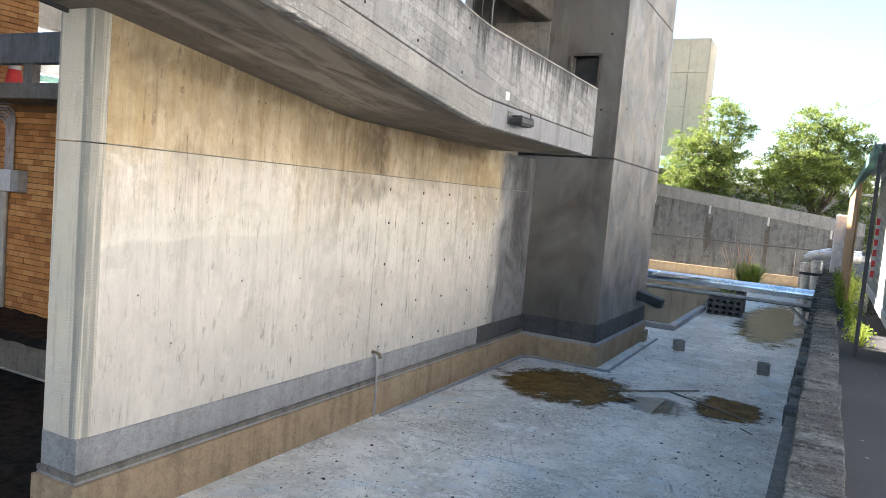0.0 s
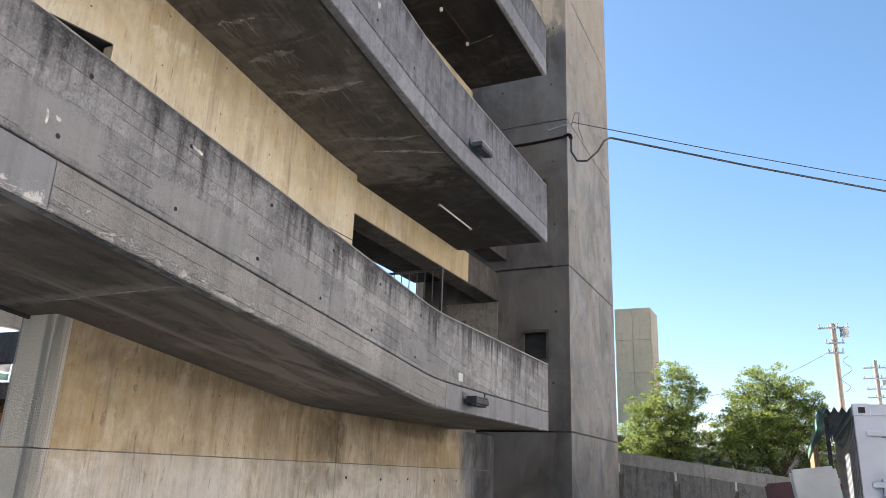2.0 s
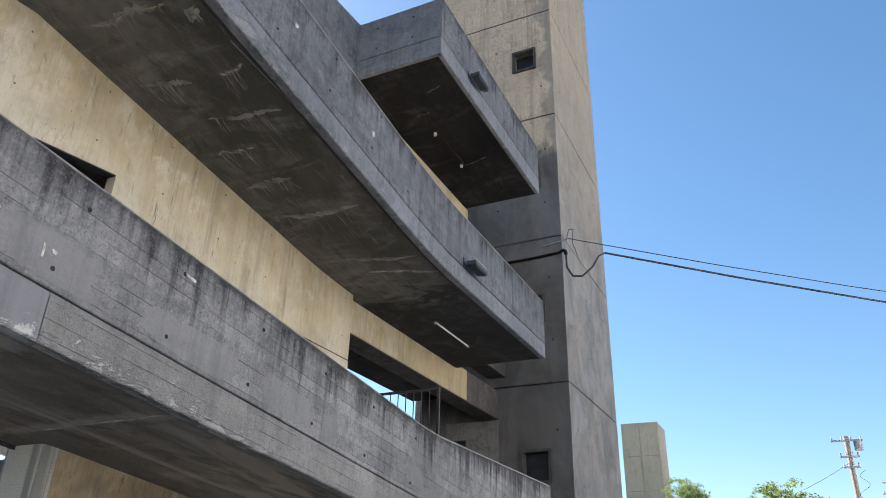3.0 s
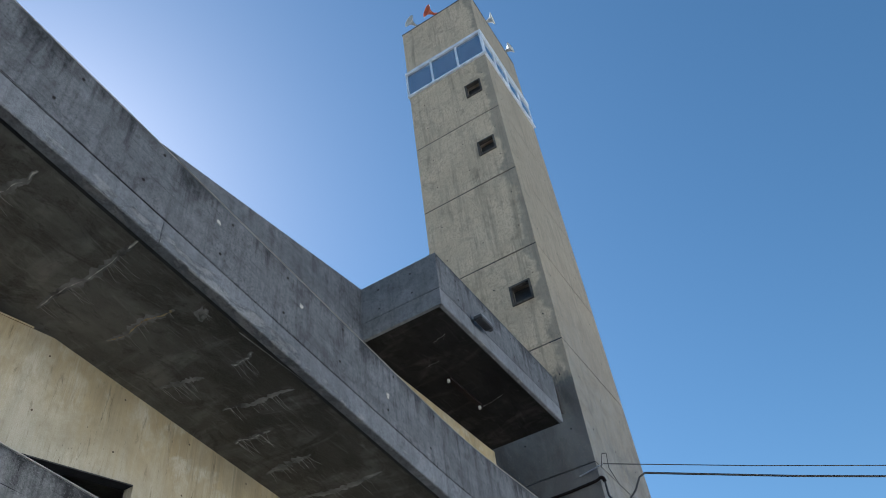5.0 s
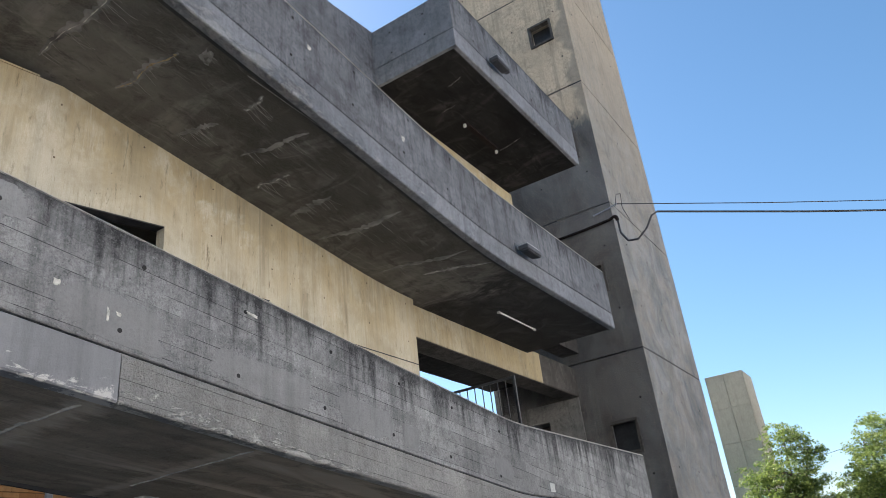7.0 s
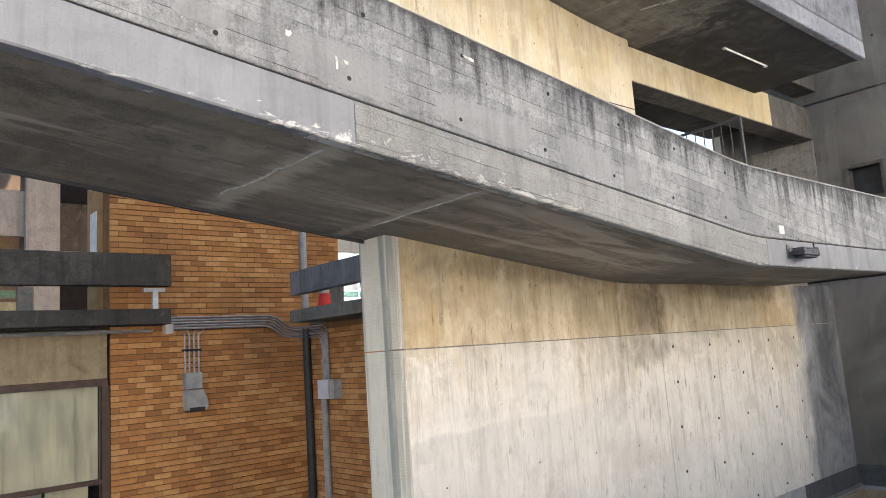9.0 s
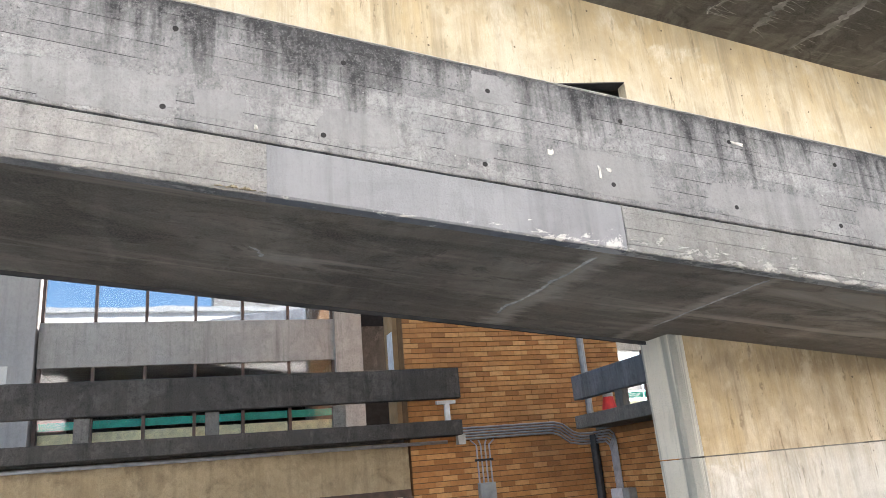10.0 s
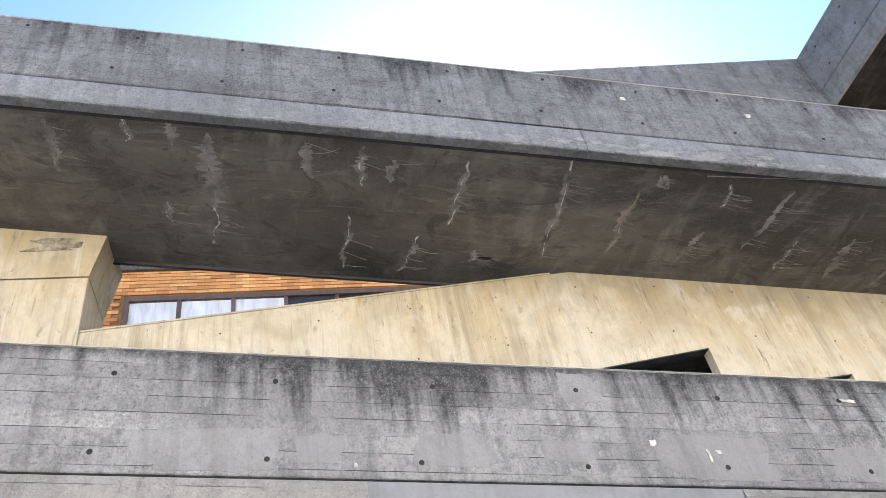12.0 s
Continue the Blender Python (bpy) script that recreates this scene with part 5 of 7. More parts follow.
# ---- fittings on the ramps ----
def lamp_box(y, z, label, rusted=False):
    """A bulkhead lamp on a short arm, fixed to the slab edge."""
    root = empty("wall_lamp", label, "lamp", group="landing lamps")
    body = IRON if rusted else LAMP_GREY
    part("back_plate", boxed(0.0, 0.012, y - 0.14, y + 0.04, z - 0.1, z + 0.07, 0.003), OLD if rusted else LAMP_GREY, root)
    part("bracket", boxed(0.012, 0.1, y - 0.1, y - 0.02, z - 0.03, z + 0.02, 0.008), GREY_BOX, root)
    housing = part("housing", boxed(0.06, 0.23, y - 0.16, y + 0.3, z - 0.09, z - 0.015, 0.014), body, root)
    part("lid", boxed(0.07, 0.22, y - 0.14, y + 0.28, z - 0.015, z + 0.012, 0.01), GREY_BOX if not rusted else body, housing)
    part("lens", boxed(0.08, 0.21, y - 0.12, y + 0.26, z - 0.115, z - 0.09, 0.01), IRON, housing, "dark lamp glass")
    part("socket", boxed(0.1, 0.19, y + 0.3, y + 0.38, z - 0.075, z + 0.03, 0.012), body, housing)
    part("clip", tube(bmesh.new(), [(0.145, y + 0.33, z + 0.03), (0.145, y + 0.33, z + 0.075), (0.145, y + 0.4, z + 0.085)], 0.012, 6), IRON, housing)
    return root


lamp_box(10.75, 4.64, "rusty black bulkhead lamp on the lower slab edge", True)
lamp_box(10.75, 8.45, "grey bulkhead lamp on the upper slab edge")
lamp_box(10.85, 12.16, "grey bulkhead lamp on the top landing edge")
tagged(part("notice_plate", boxed(0.0, 0.006, 10.48, 10.62, 4.84, 4.95, 0.002), BONE), "small white metal plate on the slab edge", "plate")


def tube_lamp(x, y0, y1, z, lit, label):
    root = empty("tube_light", label, "lamp", group="tube lights")
    part("tray", boxed(x - 0.05, x + 0.05, y0, y1, z - 0.05, z, 0.006), RUST, root, "rusty steel tray")
    for y in (y0 + 0.02, y1 - 0.02):
        part("holder", boxed(x - 0.025, x + 0.025, y - 0.02, y + 0.02, z - 0.12, z - 0.05, 0.005), BONE, root)
    if lit:
        part("tube", tube(bmesh.new(), [(x, y0 + 0.04, z - 0.09), (x, y1 - 0.04, z - 0.09)], 0.017, 12), TUBE_GLASS, root, "white glass tube")
    return root


tube_lamp(-1.12, 11.95, 13.35, 8.154, True, "rusty tube light with white tube under the landing")
tube_lamp(-1.05, 11.55, 12.8, 11.795, False, "rusty empty tube light under the top landing")

# ---- tower ----
TX0, TX1, TY0, TY1, TTOP = -3.95, -0.24, 17.0, 21.55, 35.75
tower = empty("tower", "tall square concrete tower with a glazed lookout near its top", "tower", kind="structure")
lifts = [0.5] + [4.57 + 3.695 * k for k in range(7)] + [30.45]
holes_in_face = ((6.1, 6.77), (9.79, 10.46), (13.48, 14.15), (17.37, 18.05), (24.5, 25.2), (28.2, 28.95))
wx0, wx1 = -1.38, -0.74
for z0, z1 in zip(lifts, lifts[1:]):
    a, b = z0 + 0.022, z1 - 0.022
    inside = [(p, q) for p, q in holes_in_face if a < p < b]
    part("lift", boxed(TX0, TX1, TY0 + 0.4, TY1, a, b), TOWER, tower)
    if inside:
        p, q = inside[0]
        cuts = [(wx1, TX1, a, b), (wx0, wx1, a, p), (wx0, wx1, q, b)]
        cuts += [(TX0, -3.5, a, b), (-2.75, wx0, a, b), (-3.5, -2.75, 7.1, b)] if a < 5.2 < b else [(TX0, wx0, a, b)]
    else:
        cuts = ((TX0, TX1, a, b),)
    for x0, x1, za, zb in cuts:
        if zb - za > 0.02:
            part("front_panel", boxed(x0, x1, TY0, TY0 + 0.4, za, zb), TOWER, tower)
part("core", boxed(TX0 + 0.015, TX1 - 0.015, TY0 + 0.405, TY1 - 0.015, 0.3, 35.5), LEDGE, tower)
part("core_strip", boxed(TX0 + 0.015, wx0 - 0.3, TY0 + 0.012, TY0 + 0.41, 8.4, 30.3), LEDGE, tower)
part("core_strip", boxed(wx1 + 0.12, TX1 - 0.012, TY0 + 0.012, TY0 + 0.41, 0.5, 30.3), LEDGE, tower)
for p, q in holes_in_face:
    w = part("window", ring_box(bmesh.new(), wx0 - 0.03, wx1 + 0.03, TY0 - 0.06, TY0 + 0.1, p - 0.03, q + 0.03, 0.06), DARKC, tower, "projecting concrete surround")
    part("pane", boxed(wx0, wx1, TY0 + 0.25, TY0 + 0.27, p, q), BLACK, w, "dark glass")
part("foot_band", boxed(TX0, TX1 + 0.02, TY0 - 0.02, TY1 + 0.02, 0.55, 0.95, 0.006), FOOT, tower)
part("foot_cap", boxed(TX0, TX1 + 0.09, TY0 - 0.09, TY1 + 0.09, 0.49, 0.55, 0.006), PLINTH, tower)
part("upstand", boxed(TX0, TX1 + 0.07, TY0 - 0.07, TY1 + 0.07, -0.1, 0.49, 0.008), UPSTAND, tower, "tan mortar upstand")
part("upstand_step", boxed(TX1 - 0.5, TX1 + 0.16, TY1 - 0.3, TY1 + 0.1, -0.1, 0.3, 0.008), UPSTAND, tower)
# lookout
part("lookout_wall", boxed(TX0 + 0.05, TX1 - 0.05, TY0 + 0.12, TY1 - 0.1, 30.46, 32.4), DARK_ROOM, tower)
part("sill", boxed(TX0 - 0.07, TX1 + 0.09, TY0 - 0.09, TY1 + 0.09, 30.44, 30.56, 0.01), ALU, tower)
part("head", boxed(TX0 - 0.07, TX1 + 0.09, TY0 - 0.09, TY1 + 0.09, 32.14, 32.32, 0.01), ALU, tower)
for k in range(4):
    x = TX0 - 0.03 + (TX1 - TX0 + 0.06) * k / 3
    part("mullion", boxed(x - 0.04, x + 0.04, TY0 - 0.05, TY0 + 0.03, 30.56, 32.14), ALU, tower)
for k in range(3):
    a, b = TX0 + (TX1 - TX0) * k / 3 + 0.02, TX0 + (TX1 - TX0) * (k + 1) / 3 - 0.02
    part("pane", boxed(a, b, TY0 - 0.01, TY0 + 0.0, 30.56, 32.14), COATED, tower, "sky-reflecting glass")
for k in range(5):
    y = TY0 - 0.03 + (TY1 - TY0 + 0.06) * k / 4
    part("mullion", boxed(TX1 - 0.03, TX1 + 0.05, y - 0.04, y + 0.04, 30.56, 32.14), ALU, tower)
for k in range(4):
    a, b = TY0 + (TY1 - TY0) * k / 4 + 0.02, TY0 + (TY1 - TY0) * (k + 1) / 4 - 0.02
    part("pane", boxed(TX1, TX1 + 0.01, a, b, 30.56, 32.14), COATED, tower, "sky-reflecting glass")
part("head_wall", boxed(TX0, TX1, TY0, TY1, 32.33, TTOP, 0.015), TOWER, tower)
part("rim", boxed(TX0 - 0.02, TX1 + 0.02, TY0 - 0.02, TY1 + 0.02, TTOP, TTOP + 0.05, 0.01), DARKC, tower)
thole = mesh_of("tie_hole", tube(bmesh.new(), [(0, 0, 0), (0.003, 0, 0)], 0.025, 8), HOLE)
for k in range(7):
    for j in range(2):
        for i in range(3):
            z = 5.6 + 3.69 * k + 1.6 * j
            x = TX1 - 0.35 - 1.35 * i
            share("tie_hole", thole, tower, pose(x + rnd.uniform(-0.05, 0.05), TY0, z, 0, 0, -90))
            share("tie_hole", thole, tower, pose(TX1, TY0 + 0.6 + 1.5 * i, z + 0.1))


def horn(x, y, z, turn, m, label):
    root = empty("horn_speaker", label, "loudspeaker", group="horn speakers")
    root.matrix_basis = pose(x, y, z, 0, 0, turn)
    bm = bmesh.new()
    prof = [(0.0, 0.05), (0.12, 0.06), (0.25, 0.1), (0.36, 0.18), (0.44, 0.3), (0.46, 0.31), (0.43, 0.28), (0.3, 0.11), (0.18, 0.03)]
    rings = [[bm.verts.new((r * math.cos(t), -d, 0.35 + r * math.sin(t))) for t in (2 * math.pi * k / 20 for k in range(20))] for d, r in prof]
    for a, b in zip(rings, rings[1:]):
        for k in range(20):
            bm.faces.new((a[k], a[(k + 1) % 20], b[(k + 1) % 20], b[k]))
    bm.faces.new(rings[0])
    bmesh.ops.recalc_face_normals(bm, faces=bm.faces)
    for f in bm.faces:
        f.smooth = True
    for ob in (part("horn", bm, m, root), part("driver", tube(bmesh.new(), [(0, 0.2, 0.35), (0, 0, 0.35)], 0.1, 14), m, root), part("stand", tube(bmesh.new(), [(0, 0.05, 0.0), (0, 0.05, 0.3)], 0.025, 8), GALV, root)):
        ob.location = (0, 0, 0)
    return root


horn(-3.2, 17.15, TTOP + 0.05, -20, BONE, "white horn loudspeaker on the tower roof")
horn(-2.15, 17.15, TTOP + 0.05, -30, plain("orange_enamel", (0.5, 0.1, 0.03), 0.45), "orange horn loudspeaker on the tower roof")
horn(-0.4, 18.9, TTOP + 0.05, 95, BONE, "white horn loudspeaker at the tower roof edge")
horn(-0.4, 20.9, TTOP + 0.05, 80, GREY_BOX, "grey horn loudspeaker at the tower roof edge")

# cables to the tower
conduit = empty("cable_conduit", "rusty steel conduit across the tower face", "pipe")
part("pipe", tube(bmesh.new(), [(-1.9, 16.95, 11.42), (-1.0, 16.95, 11.43), (-0.32, 16.94, 11.46), (-0.2, 16.93, 11.5)], 0.035), RUST, conduit)
part("elbow", tube(bmesh.new(), [(-0.2, 16.93, 11.5), (-0.14, 16.92, 11.46), (-0.12, 16.92, 11.38)], 0.045), RUST, conduit)
part("hook", tube(bmesh.new(), [(-0.7, 16.98, 11.72), (-0.3, 16.93, 11.75), (-0.05, 16.9, 11.78)], 0.018), GALV, conduit)


def cable(points, r, label, m=None):
    pts = [Vector(p) for p in points]
    fine = []
    for a, b in zip(pts, pts[1:]):
        fine += [a.lerp(b, k / 4) for k in range(4)]
    ob = part("cable", tube(bmesh.new(), fine + [pts[-1]], r, 6), m or IRON)
    return tagged(ob, label, "cable", group="overhead cables")


def sagged(a, b, sag, n=14):
    a, b = Vector(a), Vector(b)
    return [a.lerp(b, k / n) - Vector((0, 0, 4 * sag * (k / n) * (1 - k / n))) for k in range(n + 1)]


loop = [(-0.12, 16.92, 11.36), (-0.1, 16.85, 11.0), (0.05, 16.8, 10.72), (0.28, 16.8, 10.68), (0.5, 16.95, 10.95), (0.62, 17.15, 11.3), (0.74, 17.3, 11.42)]
cable(loop + sagged((0.74, 17.3, 11.42), (42, 47, 13.0), 1.6)[1:], 0.024, "black service cable looping off the tower")
cable(sagged((-0.05, 16.9, 11.78), (42, 47, 13.12), 1.45), 0.011, "thin steel messenger wire to the tower")
cable([(-0.1, 16.88, 11.7), (0.0, 16.85, 12.0), (0.12, 16.8, 11.95), (0.08, 16.82, 11.6), (0.2, 16.8, 11.2)], 0.008, "coiled thin wire at the cable hook")
# scupper and pipe bridge
sc = empty("rain_spout", "dark sheet-metal rain spout on the tower side", "spout")
part("channel", extrude_x(bmesh.new(), [(20.5, 1.42), (20.85, 1.42), (20.85, 1.2), (20.5, 1.2)], -0.26, 0.45), IRON, sc)
for ob in sc.children:
    ob.rotation_euler = (0, radians(14), 0)
    ob.location = (-0.35, 0, 0.0)
bridge = empty("pipe_bridge", "bright stainless clad pipe crossing the court", "pipe")
part("main_pipe", tube(bmesh.new(), [(-0.35, 22.0, 1.78), (3.9, 22.0, 1.76)], 0.135, 20), STEEL, bridge, "stainless clad pipe")
for k in range(7):
    x = -0.2 + 0.68 * k
    part("band", tube(bmesh.new(), [(x, 22.0, 1.78), (x + 0.02, 22.0, 1.78)], 0.139, 20), STEEL, bridge)
part("end_cap", tube(bmesh.new(), [(3.86, 22.0, 1.76), (4.06, 22.0, 1.76)], 0.16, 18), BLACK, bridge)
part("small_pipe", tube(bmesh.new(), [(-0.35, 21.85, 1.5), (3.95, 21.85, 1.49)], 0.045, 12), GREY_BOX, bridge)
part("small_pipe", tube(bmesh.new(), [(-0.35, 21.98, 1.46), (3.95, 21.98, 1.45)], 0.035, 12), IRON, bridge)
part("strut", tube(bmesh.new(), [(3.3, 21.9, 1.44), (3.88, 21.9, 0.95)], 0.04, 8), GREY_BOX, bridge)
part("shoe", boxed(3.6, 3.9, 21.75, 22.2, 1.36, 1.42), IRON, bridge)

# pond, block stack with plant
pond = empty("pond", "low-rimmed basin of dark green water", "pond", kind="structure")
part("water", boxed(-9, 0.0, 24.2, 44, -0.05, 0.05), POND, pond)
part("rim", boxed(-9, 0.22, 23.95, 24.2, 0, 0.16, 0.01), PLINTH, pond)
part("rim", boxed(0.0, 0.22, 24.2, 30.2, 0, 0.16, 0.01), PLINTH, pond)
part("rim", boxed(0.0, 0.22, 31.4, 44, 0, 0.16, 0.01), PLINTH, pond)
stack = empty("block_stack", "stack of perforated concrete blocks", "blocks")
BX, BY = 0.35, 29.3
for j in range(4):
    for i in range(5):
        x, z = BX + 0.235 * i, 0.2 * j
        bm = ring_box(bmesh.new(), x, x + 0.228, BY, BY + 0.6, z, z + 0.195, 0.045)
        part("block", bm, BLOCK, stack)
part("liner", boxed(BX, BX + 1.17, BY + 0.45, BY + 0.55, 0, 0.78), BLACK, stack)


def tuft(bm, x, y, z, n, h, spread, r, width=0.02):
    for _ in range(n):
        a, d = r.uniform(0, 6.28), r.uniform(0.02, spread)
        x0, y0 = x + r.uniform(-spread, spread) * 0.3, y + r.uniform(-spread, spread) * 0.3
        hh = h * r.uniform(0.5, 1.1)
        px, py = -math.sin(a) * width, math.cos(a) * width
        p = [(x0, y0, z), (x0 + d * math.cos(a) * 0.4, y0 + d * math.sin(a) * 0.4, z + hh * 0.6), (x0 + d * math.cos(a), y0 + d * math.sin(a), z + hh)]
        v = [bm.verts.new((p[0][0] - px, p[0][1] - py, p[0][2])), bm.verts.new((p[0][0] + px, p[0][1] + py, p[0][2])), bm.verts.new((p[1][0] + px, p[1][1] + py, p[1][2])), bm.verts.new((p[1][0] - px, p[1][1] - py, p[1][2])), bm.verts.new(p[2])]
        bm.faces.new((v[0], v[1], v[2], v[3])), bm.faces.new((v[3], v[2], v[4]))
    return bm


plant = empty("potted_grass", "bright green grass clump in a dark planter", "plant")
part("planter", boxed(BX + 0.3, BX + 1.12, BY + 1.1, BY + 2.0, 0, 0.95, 0.03), BLACK, plant)
part("blades", tuft(bmesh.new(), BX + 1.15, BY + 1.6, 0.9, 900, 1.0, 0.75, rnd, 0.016), WEED, plant)
bm = bmesh.new()
for _ in range(26):
    x, y = BX + 0.9 + rnd.uniform(-0.4, 0.4), BY + 1.6 + rnd.uniform(-0.3, 0.3)
    tipx, h = rnd.uniform(-0.5, 0.3), rnd.uniform(1.0, 1.7)
    tube(bm, [(x, y, 0.95), (x + tipx * 0.4, y, 0.95 + h * 0.6), (x + tipx, y, 0.95 + h)], 0.011, 4)
part("dry_stems", bm, DRY_STEM, plant, "dry pinkish seed stems")
sm = empty("potted_grass", "small green plant beside the block stack", "plant")
part("blades", tuft(bmesh.new(), BX + 0.5, BY + 0.9, 0.0, 260, 0.95, 0.6, rnd, 0.016), WEED, sm)

# kerb of blocks
kerb = empty("block_kerb", "row of rough hollow concrete blocks along the road edge", "kerb", kind="structure")
kb = bmesh.new()
box(kb, -0.145, 0.145, -0.205, 0.205, 0, 0.17, 0.012)
box(kb, -0.142, 0.142, -0.2, -0.165, 0.165, 0.184, 0.006), box(kb, -0.142, 0.142, 0.165, 0.2, 0.165, 0.184, 0.006)
kb = mesh_of("block", kb, BLOCK)
seam = mesh_of("mortar_joint", boxed(-0.138, 0.138, -0.012, 0.012, 0, 0.158, 0.004), JOINT_MORTAR)
for k in range(100):
    share("mortar_joint", seam, kerb, pose(4.088 + rnd.uniform(-0.006, 0.006), 3.112 + 0.425 * k, ROAD, 0, 0, rnd.uniform(-4, 4)))
for k in range(100):
    share("block", kb, kerb, pose(4.088 + rnd.uniform(-0.012, 0.012), 2.9 + 0.425 * k, ROAD + rnd.uniform(-0.008, 0.004), rnd.uniform(-1, 1), rnd.uniform(-1.5, 1.5), rnd.uniform(-1.5, 1.5)))
step = mesh_of("step_block", boxed(-0.05, 0.05, -0.1, 0.1, 0, 0.14, 0.008), BLOCK)
for k in range(30):
    share("step_block", step, kerb, pose(3.89, 8 + 0.61 * k + rnd.uniform(-0.1, 0.1), ROAD - 0.1))

# leaning stakes beside the camera's start
stakes = empty("leaning_stake", "maroon painted flat bar leaning beside the kerb", "stake", group="stakes")


def stake(p0, p1, w, d, m, root):
    a, b = Vector(p0), Vector(p1)
    ax = (b - a).normalized()
    side = ax.cross(Vector((0, 1, 0))).normalized()
    fwd = side.cross(ax)
    bm = bmesh.new()
    vs = [[bm.verts.new(c + side * sx * w / 2 + fwd * sy * d / 2) for sx, sy in ((-1, -1), (1, -1), (1, 1), (-1, 1))] for c in (a, b)]
    bm.faces.new(vs[0][::-1]), bm.faces.new(vs[1])
    for i in range(4):
        bm.faces.new((vs[0][i], vs[0][(i + 1) % 4], vs[1][(i + 1) % 4], vs[1][i]))
    bmesh.ops.recalc_face_normals(bm, faces=bm.faces)
    bmesh.ops.bevel(bm, geom=list(bm.edges), offset=0.002, segments=2, affect="EDGES")
    part("bar", bm, m, root)


stake((4.27, 2.16, ROAD), (4.07, 2.137, 3.642), 0.036, 0.014, MAROON, stakes)
stakes = empty("leaning_stake", "off-white painted bar leaning on a maroon bar", "stake", group="stakes")
stake((4.31, 2.0, ROAD), (4.091, 1.976, 3.652), 0.031, 0.026, BONE, stakes)

# container
cont = empty("shipping_container", "white corrugated steel container on blocks", "container")
CX0, CX1, CY0, CY1, CZ0, CZ1 = 4.7, 7.12, 11.0, 17.0, 2.4, 4.55
part("body", boxed(CX0 + 0.05, CX1 - 0.05, CY0 + 0.06, CY1, CZ0 + 0.12, CZ1 - 0.06), CONTAINER, cont)
part("top_rail", ring_box(bmesh.new(), CX0, CX1, CY0, CY0 + 0.12, CZ0, CZ1, 0.12), CONTAINER, cont)
part("side_rail", boxed(CX0, CX0 + 0.09, CY0, CY1, CZ1 - 0.1, CZ1), CONTAINER, cont)
part("side_rail", boxed(CX0, CX0 + 0.09, CY0, CY1, CZ0, CZ0 + 0.14), CONTAINER, cont)
part("header", boxed(CX0 + 0.12, CX1 - 0.12, CY0 + 0.02, CY0 + 0.07, CZ1 - 0.75, CZ1 - 0.12), CONTAINER, cont)
for k in range(6):
    x = CX0 + 0.2 + 0.36 * k
    part("door_rib", boxed(x, x + 0.17, CY0 + 0.0, CY0 + 0.07, CZ0 + 0.2, CZ1 - 0.8, 0.01), CONTAINER, cont)
for k in range(3):
    part("vent_slot", boxed(CX0 + 0.25 + 0.4 * k, CX0 + 0.42 + 0.4 * k, CY0 + 0.012, CY0 + 0.03, CZ1 - 0.36, CZ1 - 0.33), BLACK, cont)
part("corner_casting", boxed(CX0 - 0.01, CX0 + 0.17, CY0 - 0.015, CY0 + 0.1, CZ1 - 0.13, CZ1 + 0.01, 0.01), CONTAINER, cont)
part("casting_hole", boxed(CX0 + 0.05, CX0 + 0.12, CY0 - 0.018, CY0 - 0.01, CZ1 - 0.095, CZ1 - 0.03), BLACK, cont)
part("lock_rod", tube(bmesh.new(), [(CX0 + 0.62, CY0 - 0.03, CZ0 + 0.1), (CX0 + 0.62, CY0 - 0.03, CZ1 - 0.1)], 0.018), GALV, cont)
for z in (CZ0 + 0.5, CZ0 + 1.25, CZ1 - 0.35):
    part("hinge", boxed(CX0 + 0.1, CX0 + 0.32, CY0 - 0.02, CY0 + 0.02, z, z + 0.06, 0.008), CONTAINER, cont)
part("label_plate", boxed(CX0 + 0.2, CX0 + 0.28, CY0 - 0.008, CY0 + 0.0, CZ1 - 1.15, CZ1 - 0.98), GREY_BOX, cont)
bm = bmesh.new()
for k in range(20):
    y = CY0 + 0.15 + k * 0.29
    box(bm, CX0 + 0.01, CX0 + 0.06, y, y + 0.15, CZ0 + 0.14, CZ1 - 0.1)
part("side_corrugation", bm, GREY_BOX, cont)
for y in (CY0 + 0.15, CY1 - 0.3):
    for x in (CX0 + 0.06, CX1 - 0.26):
        part("foot_block", boxed(x, x + 0.2, y, y + 0.4, ROAD, CZ0, 0.01), BLOCK, cont)
lean = empty("corrugated_lean_to", "dark corrugated sheet roof beside the container", "roof")
bm = bmesh.new()
rows_ = []
for k in range(33):
    x = CX0 - 0.34 + 0.34 * k / 32
    z = 4.52 + 0.03 * math.cos(k * math.pi / 4)
    rows_.append([bm.verts.new((x, y, z + dz)) for y in (CY0 + 0.4, CY1) for dz in (0, 0.01)])
for a, b in zip(rows_, rows_[1:]):
    bm.faces.new((a[1], a[3], b[3], b[1])), bm.faces.new((a[0], b[0], b[2], a[2])), bm.faces.new((a[0], a[1], b[1], b[0]))
part("sheet", bm, GREY_BOX, lean)
part("side_sheet", boxed(CX0 - 0.3, CX0 - 0.26, 17.2, 26, ROAD, 4.4), ORANGE_SHEET, lean, "orange-brown boarded side")
part("side_cap", boxed(CX0 - 0.34, CX0 - 0.24, 11.6, 26, 4.42, 4.56), GREEN_SHEET, lean, "green metal edge strip")
part("post", boxed(CX0 - 0.29, CX0 - 0.245, 11.5, 11.56, ROAD, 4.45), IRON, lean)
part("warning_strip", boxed(CX0 - 0.2, CX0 - 0.17, 11.9, 11.93, 2.9, 3.75), BONE, lean, "red and white striped strip")
for n in range(6):
    part("red_band", boxed(CX0 - 0.205, CX0 - 0.165, 11.895, 11.935, 2.95 + 0.13 * n, 3.03 + 0.13 * n), RED, lean)
